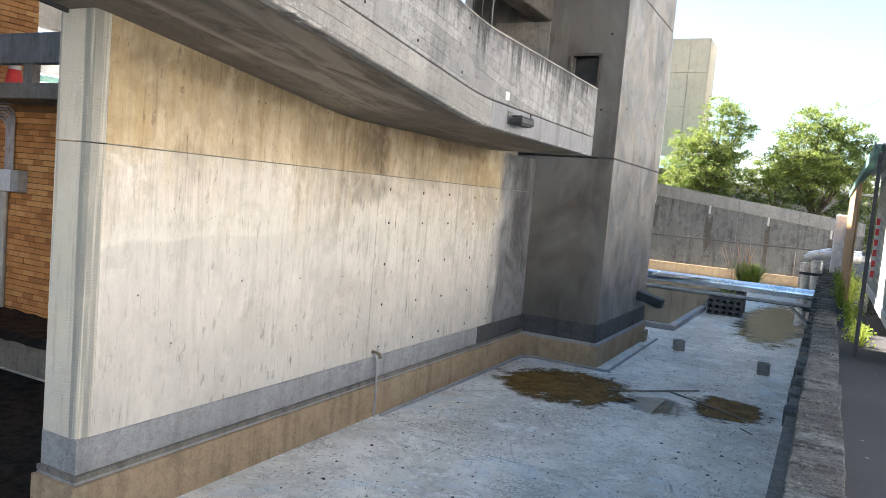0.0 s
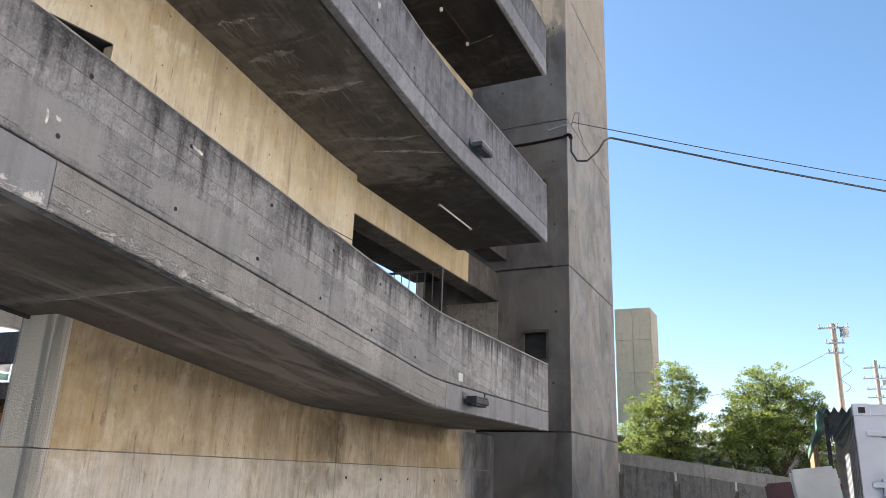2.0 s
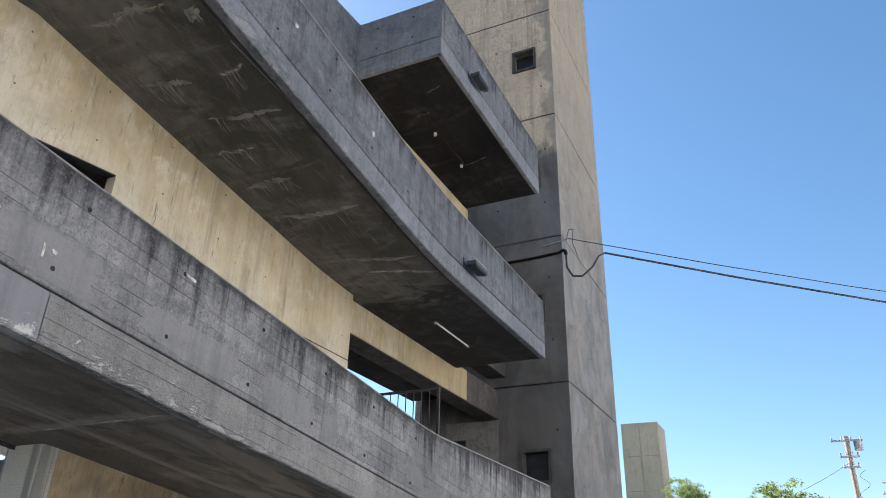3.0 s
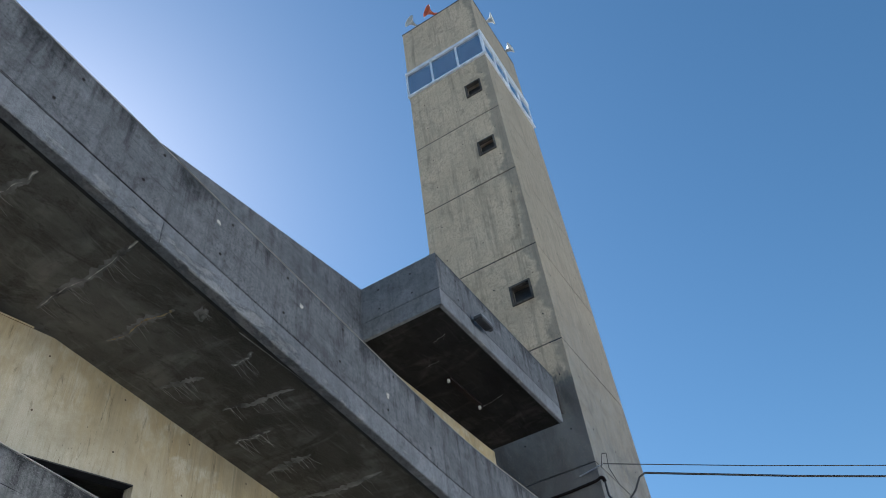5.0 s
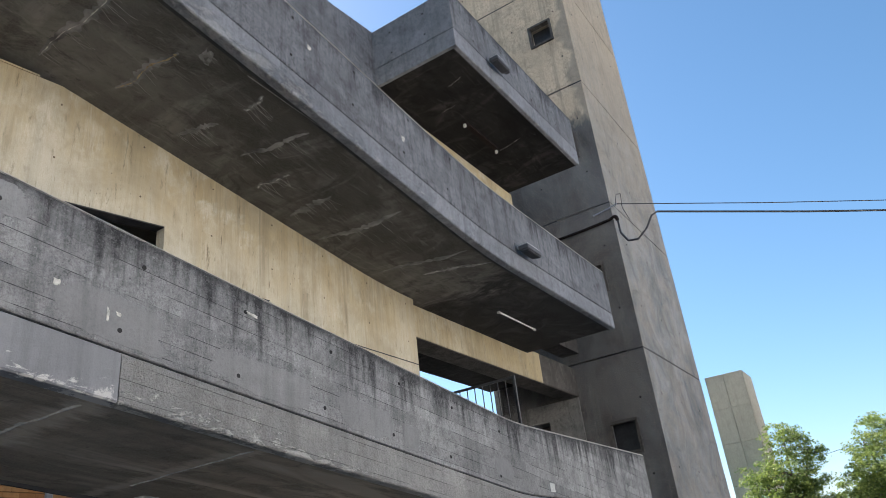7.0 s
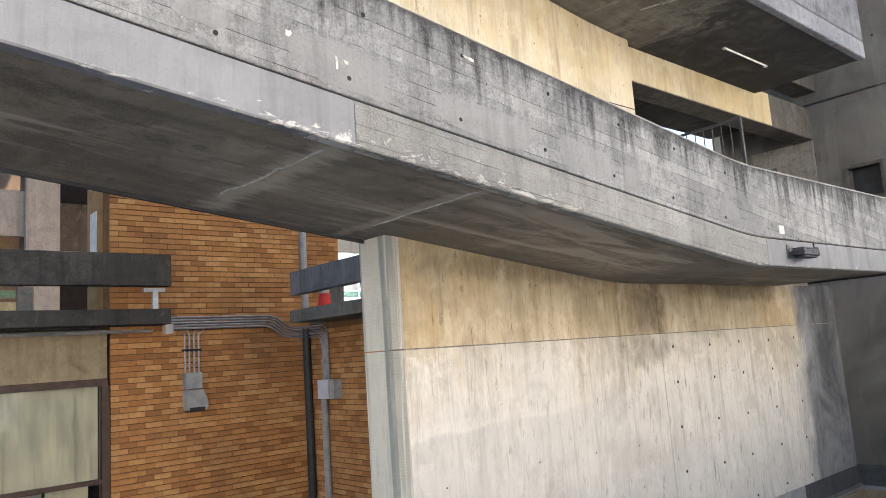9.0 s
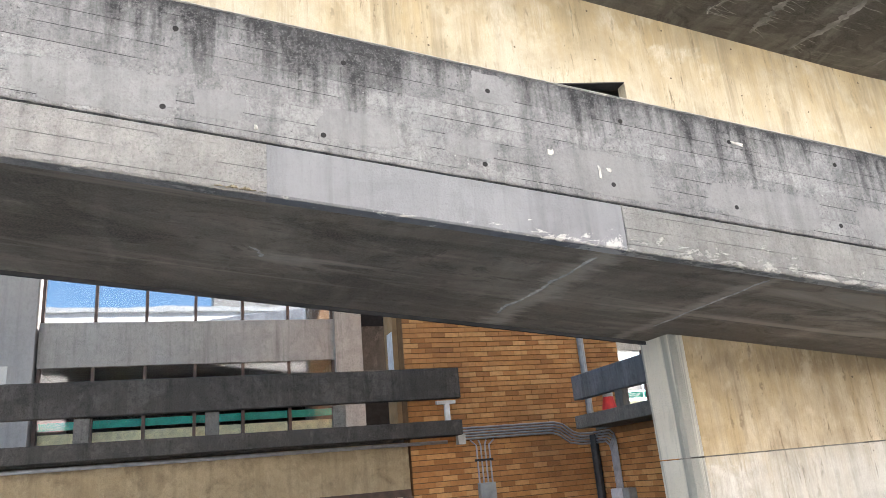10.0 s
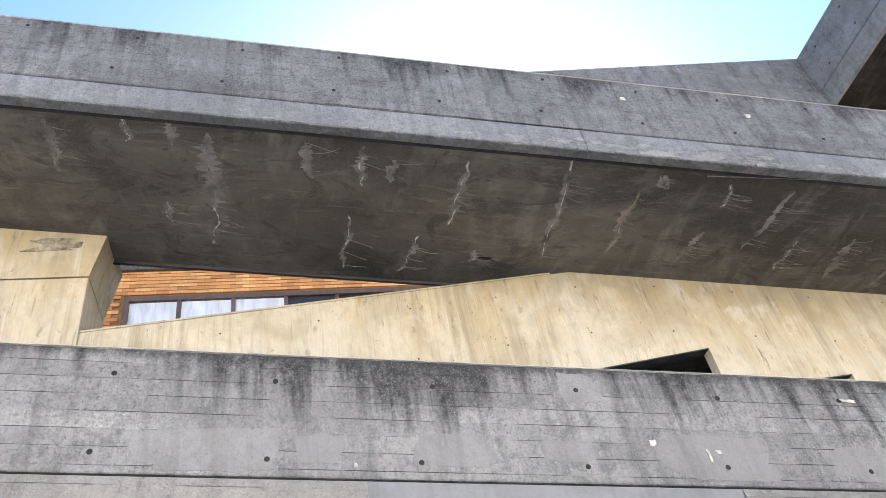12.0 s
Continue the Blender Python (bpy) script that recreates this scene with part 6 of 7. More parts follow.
tagged(part("white_tank", boxed(4.1, 4.45, 26, 27, ROAD, 3.9, 0.05), WHITE_BOX), "white sheet-metal tank behind the lean-to", "tank")

# bent stainless pipes by the kerb
pg_ = empty("clad_pipe_group", "bent stainless clad pipes rising at the road edge", "pipe")
for k, (x, y, z) in enumerate(((3.45, 26.4, 2.55), (3.75, 27.0, 2.62), (3.5, 27.8, 2.5))):
    part("pipe", tube(bmesh.new(), [(x, y, 0.4), (x, y, z - 0.2), (x + 0.04, y, z - 0.06), (x + 0.12, y, z + 0.04), (x + 0.26, y, z + 0.08), (4.9, y + 0.2, z + 0.08)], 0.15, 16), CLAD, pg_)
    part("collar", tube(bmesh.new(), [(x, y, z - 0.75), (x, y, z - 0.69)], 0.165, 16), CLAD, pg_)
part("frame_rail", boxed(3.3, 4.9, 26.1, 26.2, 2.0, 2.08), IRON, pg_)

# weeds along the kerb
bm = bmesh.new()
for k in range(30):
    x, y = 4.4 + rnd.uniform(-0.08, 0.2), 12.5 + 0.48 * k
    tall = 17 < y < 25
    h = rnd.uniform(0.1, 0.28) + (rnd.uniform(0.15, 0.36) if tall else 0.0)
    tuft(bm, x, y, ROAD, 30, h, h * 0.5, rnd, 0.007)
    for _ in range(160 if tall else 90):
        a, d = rnd.uniform(0, 6.28), h * 0.75 * rnd.random() ** 0.6
        c = Vector((x + d * math.cos(a), y + d * math.sin(a), ROAD + 0.02 + rnd.random() * h * (1 - 0.6 * d / h)))
        s = rnd.uniform(0.014, 0.034)
        n1 = Vector((rnd.uniform(-1, 1), rnd.uniform(-1, 1), rnd.uniform(0, 1.5))).normalized()
        p = n1.orthogonal().normalized()
        q = n1.cross(p)
        bm.faces.new([bm.verts.new(c + u_ * p * s + w_ * q * s * 0.6) for u_, w_ in ((-1, 0), (0, -1), (1, 0), (0, 1))])
tagged(part("weeds", bm, WEED), "leafy yellow-green weeds growing along the kerb", "weeds", kind="stuff")

# ---- far wall, trees, distance ----
fw = empty("far_wall", "stained concrete wall of a sloping far ramp", "wall", kind="structure")
FY = 46.0
st = [(-26, 7.8), (-5.2, 5.17), (4.2, 3.97), (5.6, 3.8)]


def far_top(x):
    return 5.17 - 0.1277 * (x + 5.2)


for a, b in [(-26.0 + 3.16 * k, -26.0 + 3.16 * (k + 1)) for k in range(10)]:
    for name, m, z0, z1, y0 in (("panel", FARC, lambda x: -0.3, lambda x: far_top(x) - 0.72, FY), ("coping", COPE, lambda x: far_top(x) - 0.7, far_top, FY - 0.09)):
        bm = bmesh.new()
        vs = [[bm.verts.new((x, y, z)) for x, z in ((a + 0.01, z0(a)), (b - 0.01, z0(b)), (b - 0.01, z1(b)), (a + 0.01, z1(a)))] for y in (y0, FY + 0.3)]
        bm.faces.new(vs[0]), bm.faces.new(vs[1][::-1])
        for i in range(4):
            bm.faces.new((vs[0][i], vs[1][i], vs[1][(i + 1) % 4], vs[0][(i + 1) % 4]))
        bmesh.ops.recalc_face_normals(bm, faces=bm.faces)
        part(name, bm, m, fw)
    part("drain_stub", boxed(b - 1.6, b - 1.5, FY - 0.1, FY, far_top(b - 1.55) - 1.15, far_top(b - 1.55) - 0.68), BONE, fw)
    h = rnd.uniform(0.7, 1.35)
    part("rain_stain", blob(bmesh.new(), (b - 1.55, FY, far_top(b - 1.55) - 1.2 - h), (rnd.uniform(0.1, 0.22), h), "-y", 30, 0.25, 0.004, int(10 * b) % 97), DARKC, fw, "black rain run below the drain stub")
part("footing", boxed(-26, 5.6, FY - 0.16, FY, -0.3, 0.6, 0.02), UPSTAND, fw)
part("rail", tube(bmesh.new(), [(-26, FY - 0.15, 2.2), (5.6, FY - 0.15, 2.15)], 0.04, 6), IRON, fw)
tagged(part("far_side_wall", boxed(3.86, 4.2, 47.9, 48.2, -0.3, 2.0), OLD), "concrete wall closing the far end of the court", "wall", kind="structure")
ft = empty("far_tower", "distant cream concrete stair tower with panel joints", "tower", kind="structure")
for i in range(2):
    for j in range(6):
        part("panel", boxed(-8.4 + 1.42 * i + 0.02, -8.4 + 1.42 * (i + 1) - 0.02, 60.0, 60.3, 16.9 - 2.6 * (j + 1) + 0.02, 16.9 - 2.6 * j - 0.02), TOWER_FAR, ft)
part("shaft", boxed(-8.4, -5.58, 60.1, 63.5, 0, 16.9), TOWER_FAR, ft)
hs = empty("far_house", "low grey house roof among the trees", "house", kind="structure")
part("wall", boxed(-9.5, -3.8, 55, 58, 2, 6.6), OLD, hs)
part("roof", extrude_x(bmesh.new(), [(54.5, 6.6), (58.5, 6.6), (56.5, 7.6)], -10, -3.5), plain("teal_roof", (0.1, 0.19, 0.17), 0.6), hs)


def leaves(verts, faces, q, c, n, radius, flat, size):
    """n leaves scattered through a flattened cloud round c, most of them facing up."""
    for _ in range(n):
        d = Vector((q.gauss(0, 1), q.gauss(0, 1), q.gauss(0, 1))).normalized() * q.random() ** 0.4
        p = c + Vector((d.x * radius, d.y * radius, d.z * radius * flat - 0.25 * radius * (d.x * d.x + d.y * d.y)))
        s = q.uniform(0.65, 1.2) * size
        n1 = Vector((q.uniform(-0.8, 0.8), q.uniform(-0.8, 0.8), q.uniform(0.1, 1.0))).normalized()
        a = n1.orthogonal().normalized()
        a = (a * math.cos(s * 90) + n1.cross(a) * math.sin(s * 90)).normalized()
        b = n1.cross(a)
        k = len(verts)
        verts.extend(p + u_ * a * s + w_ * b * s * 0.5 for u_, w_ in ((-1, 0), (0, -1), (1, 0), (0, 1)))
        faces.append((k, k + 1, k + 2, k + 3))


def tree(x, y, z0, lobes, seed, label, size=0.085):
    """A trunk that forks into limbs, one to each lobe of the crown; a lobe is a dome of flat sprays of single leaves.
    lobes: (x, y, z) from the trunk's foot, radius, height of the dome."""
    q = random.Random(seed)
    root = empty("tree", label, "tree", group="trees behind the wall")
    wood = bmesh.new()
    foot = Vector((x, y, z0))
    low = min(l[2] for l in lobes) * 0.45
    fork = foot + Vector((q.uniform(-0.2, 0.2), 0, low))

    def limb(a, b, r0, r1):
        mid = a.lerp(b, 0.5) + Vector((q.uniform(-0.2, 0.2), q.uniform(-0.2, 0.2), -0.1 * (b - a).length))
        pts = [a, a.lerp(mid, 0.5), mid, mid.lerp(b, 0.5), b]
        d = (b - a).normalized()
        s = d.orthogonal().normalized()
        t = d.cross(s)
        rs = [[wood.verts.new(p + (r0 + (r1 - r0) * i / 4) * (math.cos(g) * s + math.sin(g) * t)) for g in (k * math.pi / 3 for k in range(6))] for i, p in enumerate(pts)]
        for ra, rb in zip(rs, rs[1:]):
            for k in range(6):
                wood.faces.new((ra[k], ra[(k + 1) % 6], rb[(k + 1) % 6], rb[k]))

    limb(foot, fork, 0.22, 0.17)
    verts, faces = [], []
    for lx, ly, lz, radius, high in lobes:
        heart = foot + Vector((lx, ly, lz))
        limb(fork, heart, 0.11, 0.04)
        for _ in range(int(34 * radius * radius) + 10):
            d = Vector((q.gauss(0, 1), q.gauss(0, 1), q.gauss(0, 1))).normalized() * q.random() ** 0.45
            c = heart + Vector((d.x * radius * 1.25, d.y * radius * 1.25, d.z * high * 1.05))
            if q.random() < 0.2:
                limb(heart, c, 0.03, 0.01)
            leaves(verts, faces, q, c, q.randint(28, 60), q.uniform(0.28, 0.55), 0.55, size)
    part("trunk", wood, BARK, root)
    me = bpy.data.meshes.new("crown")
    me.from_pydata(verts, [], faces)
    me.materials.append(LEAF)
    new("crown", me).parent = root
    return root


tree(-3.6, 53.0, 2.0, ((0.5, 0, 8.3, 1.15, 1.3), (1.6, 0.3, 7.6, 1.0, 0.9), (-1.4, 0.2, 6.4, 1.25, 1.1), (0.2, -0.4, 6.4, 1.5, 1.3), (-0.6, 0.4, 5.0, 1.8, 1.3), (1.3, 0.2, 5.6, 1.2, 1.0), (0.6, -0.2, 4.2, 1.9, 1.2), (-1.6, 0.2, 4.0, 1.4, 1.0)), 11, "light green broadleaf tree behind the far wall")
tree(2.95, 53.4, 2.0, ((-0.3, 0, 7.9, 1.35, 1.4), (-1.7, 0.2, 7.2, 1.0, 1.0), (1.1, 0.2, 7.3, 1.2, 1.1), (2.1, 0, 6.3, 1.1, 1.0), (-0.4, -0.4, 6.2, 1.9, 1.4), (-1.9, 0.2, 5.5, 1.3, 1.1), (1.2, -0.2, 5.2, 1.8, 1.3), (-0.6, 0, 4.4, 2.2, 1.3), (2.2, 0.3, 4.3, 1.3, 1.0)), 12, "broad green tree behind the far wall")
tree(-6.6, 55.5, 2.0, ((0, 0, 4.2, 1.5, 1.2), (1.3, 0, 3.6, 1.3, 1.0), (-1.2, 0.2, 3.4, 1.3, 1.0)), 13, "low dark green tree beside the distant house")
tree(0.5, 54.8, 2.0, ((0, 0, 5.2, 1.2, 1.1), (-0.8, 0, 4.2, 1.4, 1.0), (0.9, 0, 4.3, 1.3, 1.0)), 15, "low green tree between two taller ones")
verts, faces = [], []
q = random.Random(31)
for _ in range(520):
    leaves(verts, faces, q, Vector((q.uniform(-14, 8.5), q.uniform(52, 56.5), 2 + 3.4 * q.random() ** 0.75)), 60, q.uniform(0.35, 0.6), 0.6, 0.1)
me = bpy.data.meshes.new("hedge")
me.from_pydata(verts, [], faces)
me.materials.append(BUSH)
tagged(new("hedge", me), "dense dark green undergrowth behind the far wall", "hedge", kind="stuff")
fh = empty("far_house", "long low grey house glimpsed behind the trees", "house", kind="structure")
part("wall", boxed(-12, 12, 70, 76, 2, 6.2), OLD, fh)
part("roof", boxed(-12.4, 12.4, 69.6, 76.4, 6.2, 6.5, 0.05), GREY_BOX, fh)


def pole(x, y, z0, z1, arms, label):
    root = empty("utility_pole", label, "pole", group="utility poles")
    part("shaft", tube(bmesh.new(), [(x, y, z0), (x, y, z1)], 0.17, 12), WOOD_POLE, root)
    for z, w in arms:
        part("cross_arm", boxed(x - w, x + w, y - 0.25, y - 0.15, z, z + 0.12), GALV, root)
        for k in (-0.9, -0.3, 0.3, 0.9):
            part("insulator", tube(bmesh.new(), [(x + k * w, y - 0.2, z + 0.12), (x + k * w, y - 0.2, z + 0.36)], 0.06, 8), BONE, root)
    return root


p1 = pole(7.23, 60, 2, 14.9, ((14.5, 1.0), (13.4, 0.6), (12.7, 0.5)), "brown utility pole with cross arms and transformer")
part("transformer", tube(bmesh.new(), [(7.9, 59.9, 13.9), (7.9, 59.9, 14.6)], 0.28, 12), GREY_BOX, p1)
part("drop_wire", tube(bmesh.new(), [(7.5 + 0.02 * k + 0.3 * math.sin(k * 0.55), 59.8, 10.0 + 0.11 * k) for k in range(24)], 0.014, 5), IRON, p1)
p2 = pole(11.6, 82, 2, 15.4, ((14.6, 1.1), (13.6, 1.2), (12.6, 1.0), (11.8, 1.0)), "distant utility pole with many cross arms")
part("transformer", boxed(12.0, 13.0, 81.6, 82.2, 13.0, 13.5), GREY_BOX, p2)
for k, (a, b, s) in enumerate((((11.0, 82, 14.9), (15, 12, 13.5), 3), ((12.2, 82, 14.9), (17.5, 12, 13.2), 3), ((11.2, 82, 13.9), (15.6, 12, 11.5), 3), ((12.4, 82, 12.8), (17, 12, 10.0), 3), ((7.0, 60, 13.0), (-6, 57, 9.5), 1.2))):
    cable(sagged(a, b, s), 0.014, "dark overhead line between utility poles")

# ---- brick building behind the ramp ----
AX, BYW = -10.6, 9.9
COURSE, LENGTH = 0.109, 0.315


def brick_face(parent, name, along, fixed, a0, a1, z0, z1, keep, skips=()):
    """Running-bond brickwork on a plane. Bricks for which keep() holds are objects of their own, the rest one mesh."""
    one = bmesh.new()
    box(one, 0, 0.05, 0.002, LENGTH - 0.002, 0.009, COURSE - 0.009, 0.0) if along == "y" else box(one, 0.002, LENGTH - 0.002, -0.05, 0, 0.009, COURSE - 0.009, 0.0)
    one = mesh_of("brick", one, BRICK)
    verts, faces = [], []
    quad = ((0, 3, 2, 1), (4, 5, 6, 7), (0, 1, 5, 4), (1, 2, 6, 5), (2, 3, 7, 6), (3, 0, 4, 7))
    rows_n = int((z1 - z0) / COURSE)
    for j in range(rows_n):
        z = z0 + j * COURSE
        a = a0 - (LENGTH / 2 if j % 2 else 0)
        while a < a1 - 0.02:
            s, e = max(a, a0), min(a + LENGTH, a1)
            a += LENGTH
            if e - s < 0.04 or any(p < e and q_ > s and zp < z + COURSE and zq > z for p, q_, zp, zq in skips):
                continue
            out = rnd.uniform(-0.004, 0.004)
            if keep(s, z) and e - s > LENGTH - 0.01:
                share("brick", one, parent, pose(fixed + out, s, z) if along == "y" else pose(s, fixed + out, z))
                continue
            s, e, zz, ze = s + 0.002, e - 0.002, z + 0.009, z + COURSE - 0.009
            n = len(verts)
            if along == "y":
                f0, f1 = fixed + out, fixed + 0.05 + out
                verts += [(f0, s, zz), (f1, s, zz), (f1, e, zz), (f0, e, zz), (f0, s, ze), (f1, s, ze), (f1, e, ze), (f0, e, ze)]
            else:
                f0, f1 = fixed - 0.05 + out, fixed + out
                verts += [(s, f0, zz), (e, f0, zz), (e, f1, zz), (s, f1, zz), (s, f0, ze), (e, f0, ze), (e, f1, ze), (s, f1, ze)]
            faces += [tuple(n + i for i in f) for f in quad]
    me = bpy.data.meshes.new("brickwork")
    me.from_pydata(verts, [], faces)
    me.materials.append(BRICK)
    ob = new("brickwork", me)
    ob.parent = parent
    ob["kind"] = "stuff"


wa = empty("wall_brick", "orange brick wall in running bond behind the ramp", "wall", kind="structure")
part("backing", boxed(AX - 0.4, AX - 0.001, 5.6, 9.9, 0, 13), MORTAR, wa)
part("end_pier", boxed(AX - 1.1, AX - 0.4, 5.5, 5.62, 4.86, 13), ORANGE_SHEET, wa, "tan return face of the brick block")
for z in (6.0, 7.4):
    part("white_sign", boxed(AX - 0.85, AX - 0.45, 5.485, 5.5, z, z + 0.9), WHITE_BOX, wa, "white panel on the return face")
part("upper_backing", boxed(AX - 0.4, AX - 0.001, 9.9, 10.78, 4.5, 13), MORTAR, wa)
wb = empty("wall_brick", "orange brick wall facing the court end", "wall", kind="structure")
part("backing", boxed(AX, -5.6, BYW + 0.001, BYW + 0.4, 0, 4.49), MORTAR, wb)
wu = empty("wall_brick_upper", "orange brick upper storey with a long brown window", "wall", kind="structure")
part("backing", boxed(AX - 0.4, AX - 0.001, -9, 5.3, 13.2, 18.0), MORTAR, wu)
part("soffit_beam", boxed(AX - 7, AX + 0.06, -9, 5.3, 12.9, 13.2), OLD, wu)
part("eaves_beam", boxed(AX - 0.3, AX + 0.16, -9, 5.3, 16.32, 18.0, 0.02), DARKC, wu, "stained concrete eaves beam")
UW = (-2.45, 5.15, 14.15, 15.5)
part("window_frame", ring_box(bmesh.new(), AX - 0.1, AX + 0.1, UW[0], UW[1], UW[2], UW[3], 0.13, "x"), BROWN_FRAME, wu)
for k in range(1, 6):
    y = UW[0] + (UW[1] - UW[0]) * k / 6
    part("mullion", boxed(AX - 0.05, AX + 0.08, y - 0.05, y + 0.05, UW[2] + 0.13, UW[3] - 0.13), BROWN_FRAME, wu)
split_y = UW[0] + (UW[1] - UW[0]) * 0.5
part("curtain", boxed(AX - 0.0, AX + 0.015, UW[0] + 0.13, split_y, UW[2] + 0.13, UW[3] - 0.13), BLUE_BLIND, wu, "pale blue curtain behind the glass")
part("dark_pane", boxed(AX - 0.0, AX + 0.015, split_y + 0.004, UW[1] - 0.13, UW[2] + 0.13, UW[3] - 0.13), plain("dark_glass", (0.03, 0.03, 0.035), 0.12), wu, "dark uncurtained glass")

# window front under the deck
wf = empty("window_front", "brown framed window front with drawn cream curtains", "window", kind="structure")
part("lintel", boxed(AX - 0.4, AX + 0.02, -9, 5.55, 3.6, 4.52), LINTEL, wf, "stained concrete lintel")
part("sill_wall", boxed(AX - 0.4, AX, -9, 5.55, 0, 0.9), OLD, wf)
part("room", boxed(AX - 0.7, AX - 0.5, -9, 5.55, 0.9, 3.6), DARK_ROOM, wf)
part("head_frame", boxed(AX - 0.1, AX + 0.05, -9, 5.55, 3.48, 3.62), BROWN_FRAME, wf)
part("jamb", boxed(AX - 0.1, AX + 0.06, 5.45, 5.58, 0.9, 3.48), BROWN_FRAME, wf)
part("transom", boxed(AX - 0.1, AX + 0.05, -9, 5.45, 1.72, 1.8), BROWN_FRAME, wf)
part("sill_frame", boxed(AX - 0.1, AX + 0.05, -9, 5.45, 0.88, 0.96), BROWN_FRAME, wf)
ys = [5.45, 3.68, 1.6, -0.45, -2.5, -4.6, -6.7, -9]
for k, (b, a) in enumerate(zip(ys, ys[1:])):
    part("mullion", boxed(AX - 0.08, AX + 0.045, a - 0.045, a + 0.045, 0.96, 3.48), BROWN_FRAME, wf)
    part("pane", boxed(AX - 0.03, AX - 0.024, a + 0.045, b - 0.045, 0.96, 3.48), GLASS, wf, "clear window glass")
    bm = bmesh.new()
    n = 40
    fr, low_z = [], 1.76
    for i in range(n + 1):
        y = a + 0.05 + (b - a - 0.1) * i / n
        d = 0.008 * math.sin(i * 1.1 + k) + 0.014 * math.sin(i * 0.31 + 2 * k) + 0.006 * math.sin(i * 2.3 + 5 * k)
        fr.append([bm.verts.new((AX - 0.056 + d * (0.4 + 0.6 * t), y, 3.48 - (3.48 - low_z + 0.03 * math.sin(i * 0.5 + k)) * t)) for t in (0, 0.5, 1)])
    for p, q_ in zip(fr, fr[1:]):
        bm.faces.new((p[0], p[1], q_[1], q_[0])), bm.faces.new((p[1], p[2], q_[2], q_[1]))
    for f in bm.faces:
        f.smooth = True
    part("curtain", bm, CURTAIN if k in (0, 4) else CURTAIN_GREEN if k == 1 else CURTAIN_GREY, wf, "drawn creased cloth curtain")
    if k == 0:
        part("board", boxed(AX - 0.16, AX - 0.12, 4.55, 5.25, 0.96, 1.7), CURTAIN, wf, "cream board leaning behind the glass")
        part("board", boxed(AX - 0.2, AX - 0.165, 3.75, 4.5, 0.96, 1.68), CURTAIN_GREY, wf, "grey board leaning behind the glass")
    if k == 1:
        part("board", boxed(AX - 0.075, AX - 0.04, a + 0.05, b - 0.05, 0.96, 1.72), plain("cream_board", (0.9, 0.84, 0.7), 0.7), wf, "cream white board behind the glass")


def deck(points, end_y, label):
    return empty("deck", label, "deck", kind="structure")


dk = empty("deck", "dark weathered concrete deck with an open beam railing", "deck", kind="structure")
part("slab", boxed(AX + 0.02, -10.0, -9, 6.55, 4.57, 4.86, 0.01), DARKC, dk)
part("slab", boxed(-17.5, AX + 0.02, -9, 5.25, 4.55, 4.86, 0.01), DARKC, dk)
part("rail_beam", boxed(-10.22, -10.0, -9, 6.57, 5.3, 5.91, 0.012), DARKC, dk)
for y in (-6.9, -4.7, -2.5, -0.4, 1.75, 4.08):
    part("post", boxed(-10.2, -10.04, y - 0.12, y + 0.12, 4.86, 5.27), OLD, dk)
part("bracket", boxed(-10.25, -10.15, 6.1, 6.5, 5.2, 5.27), WHITE_BOX, dk, "white steel bracket")
part("bracket", boxed(-10.22, -10.14, 6.26, 6.36, 4.86, 5.2), WHITE_BOX, dk)
part("under_pipe", tube(bmesh.new(), [(-10.3, -9, 4.48), (-10.3, 6.3, 4.46)], 0.035, 8), GALV, dk)
dr = empty("deck", "short grey concrete deck with an open beam railing", "deck", kind="structure")
part("slab", boxed(-9.82, -5.6, 9.0, 9.88, 4.5, 4.76, 0.01), OLD, dr)
part("floor_slab", boxed(AX + 0.01, -5.6, 9.89, 11.4, 4.5, 4.755), OLD, dr)
part("rail_beam", boxed(-9.76, -5.6, 9.0, 9.2, 5.08, 5.58, 0.012), RAILC, dr)
part("post", boxed(-8.2, -7.95, 9.03, 9.17, 4.76, 5.08), OLD, dr)
cone = empty("traffic_cone", "red and white striped cone on the deck", "cone")
bm = bmesh.new()
cr = [[bm.verts.new((-9.22 + r * math.cos(t), 9.5 + r * math.sin(t), z)) for t in (2 * math.pi * k / 16 for k in range(16))] for r, z in ((0.2, 4.76), (0.16, 4.79), (0.03, 5.45))]
for a, b in zip(cr, cr[1:]):
    for k in range(16):
        bm.faces.new((a[k], a[(k + 1) % 16], b[(k + 1) % 16], b[k]))
bm.faces.new(cr[-1])
cone_body = part("body", bm, RED, cone)
part("stripe", tube(bmesh.new(), [(-9.22, 9.5, 5.05), (-9.22, 9.5, 5.14)], 0.106, 16), BONE, cone_body)

# conduits and boxes on the brick
run = empty("conduit_run", "bundle of grey steel conduits bent along the brick wall", "pipe")
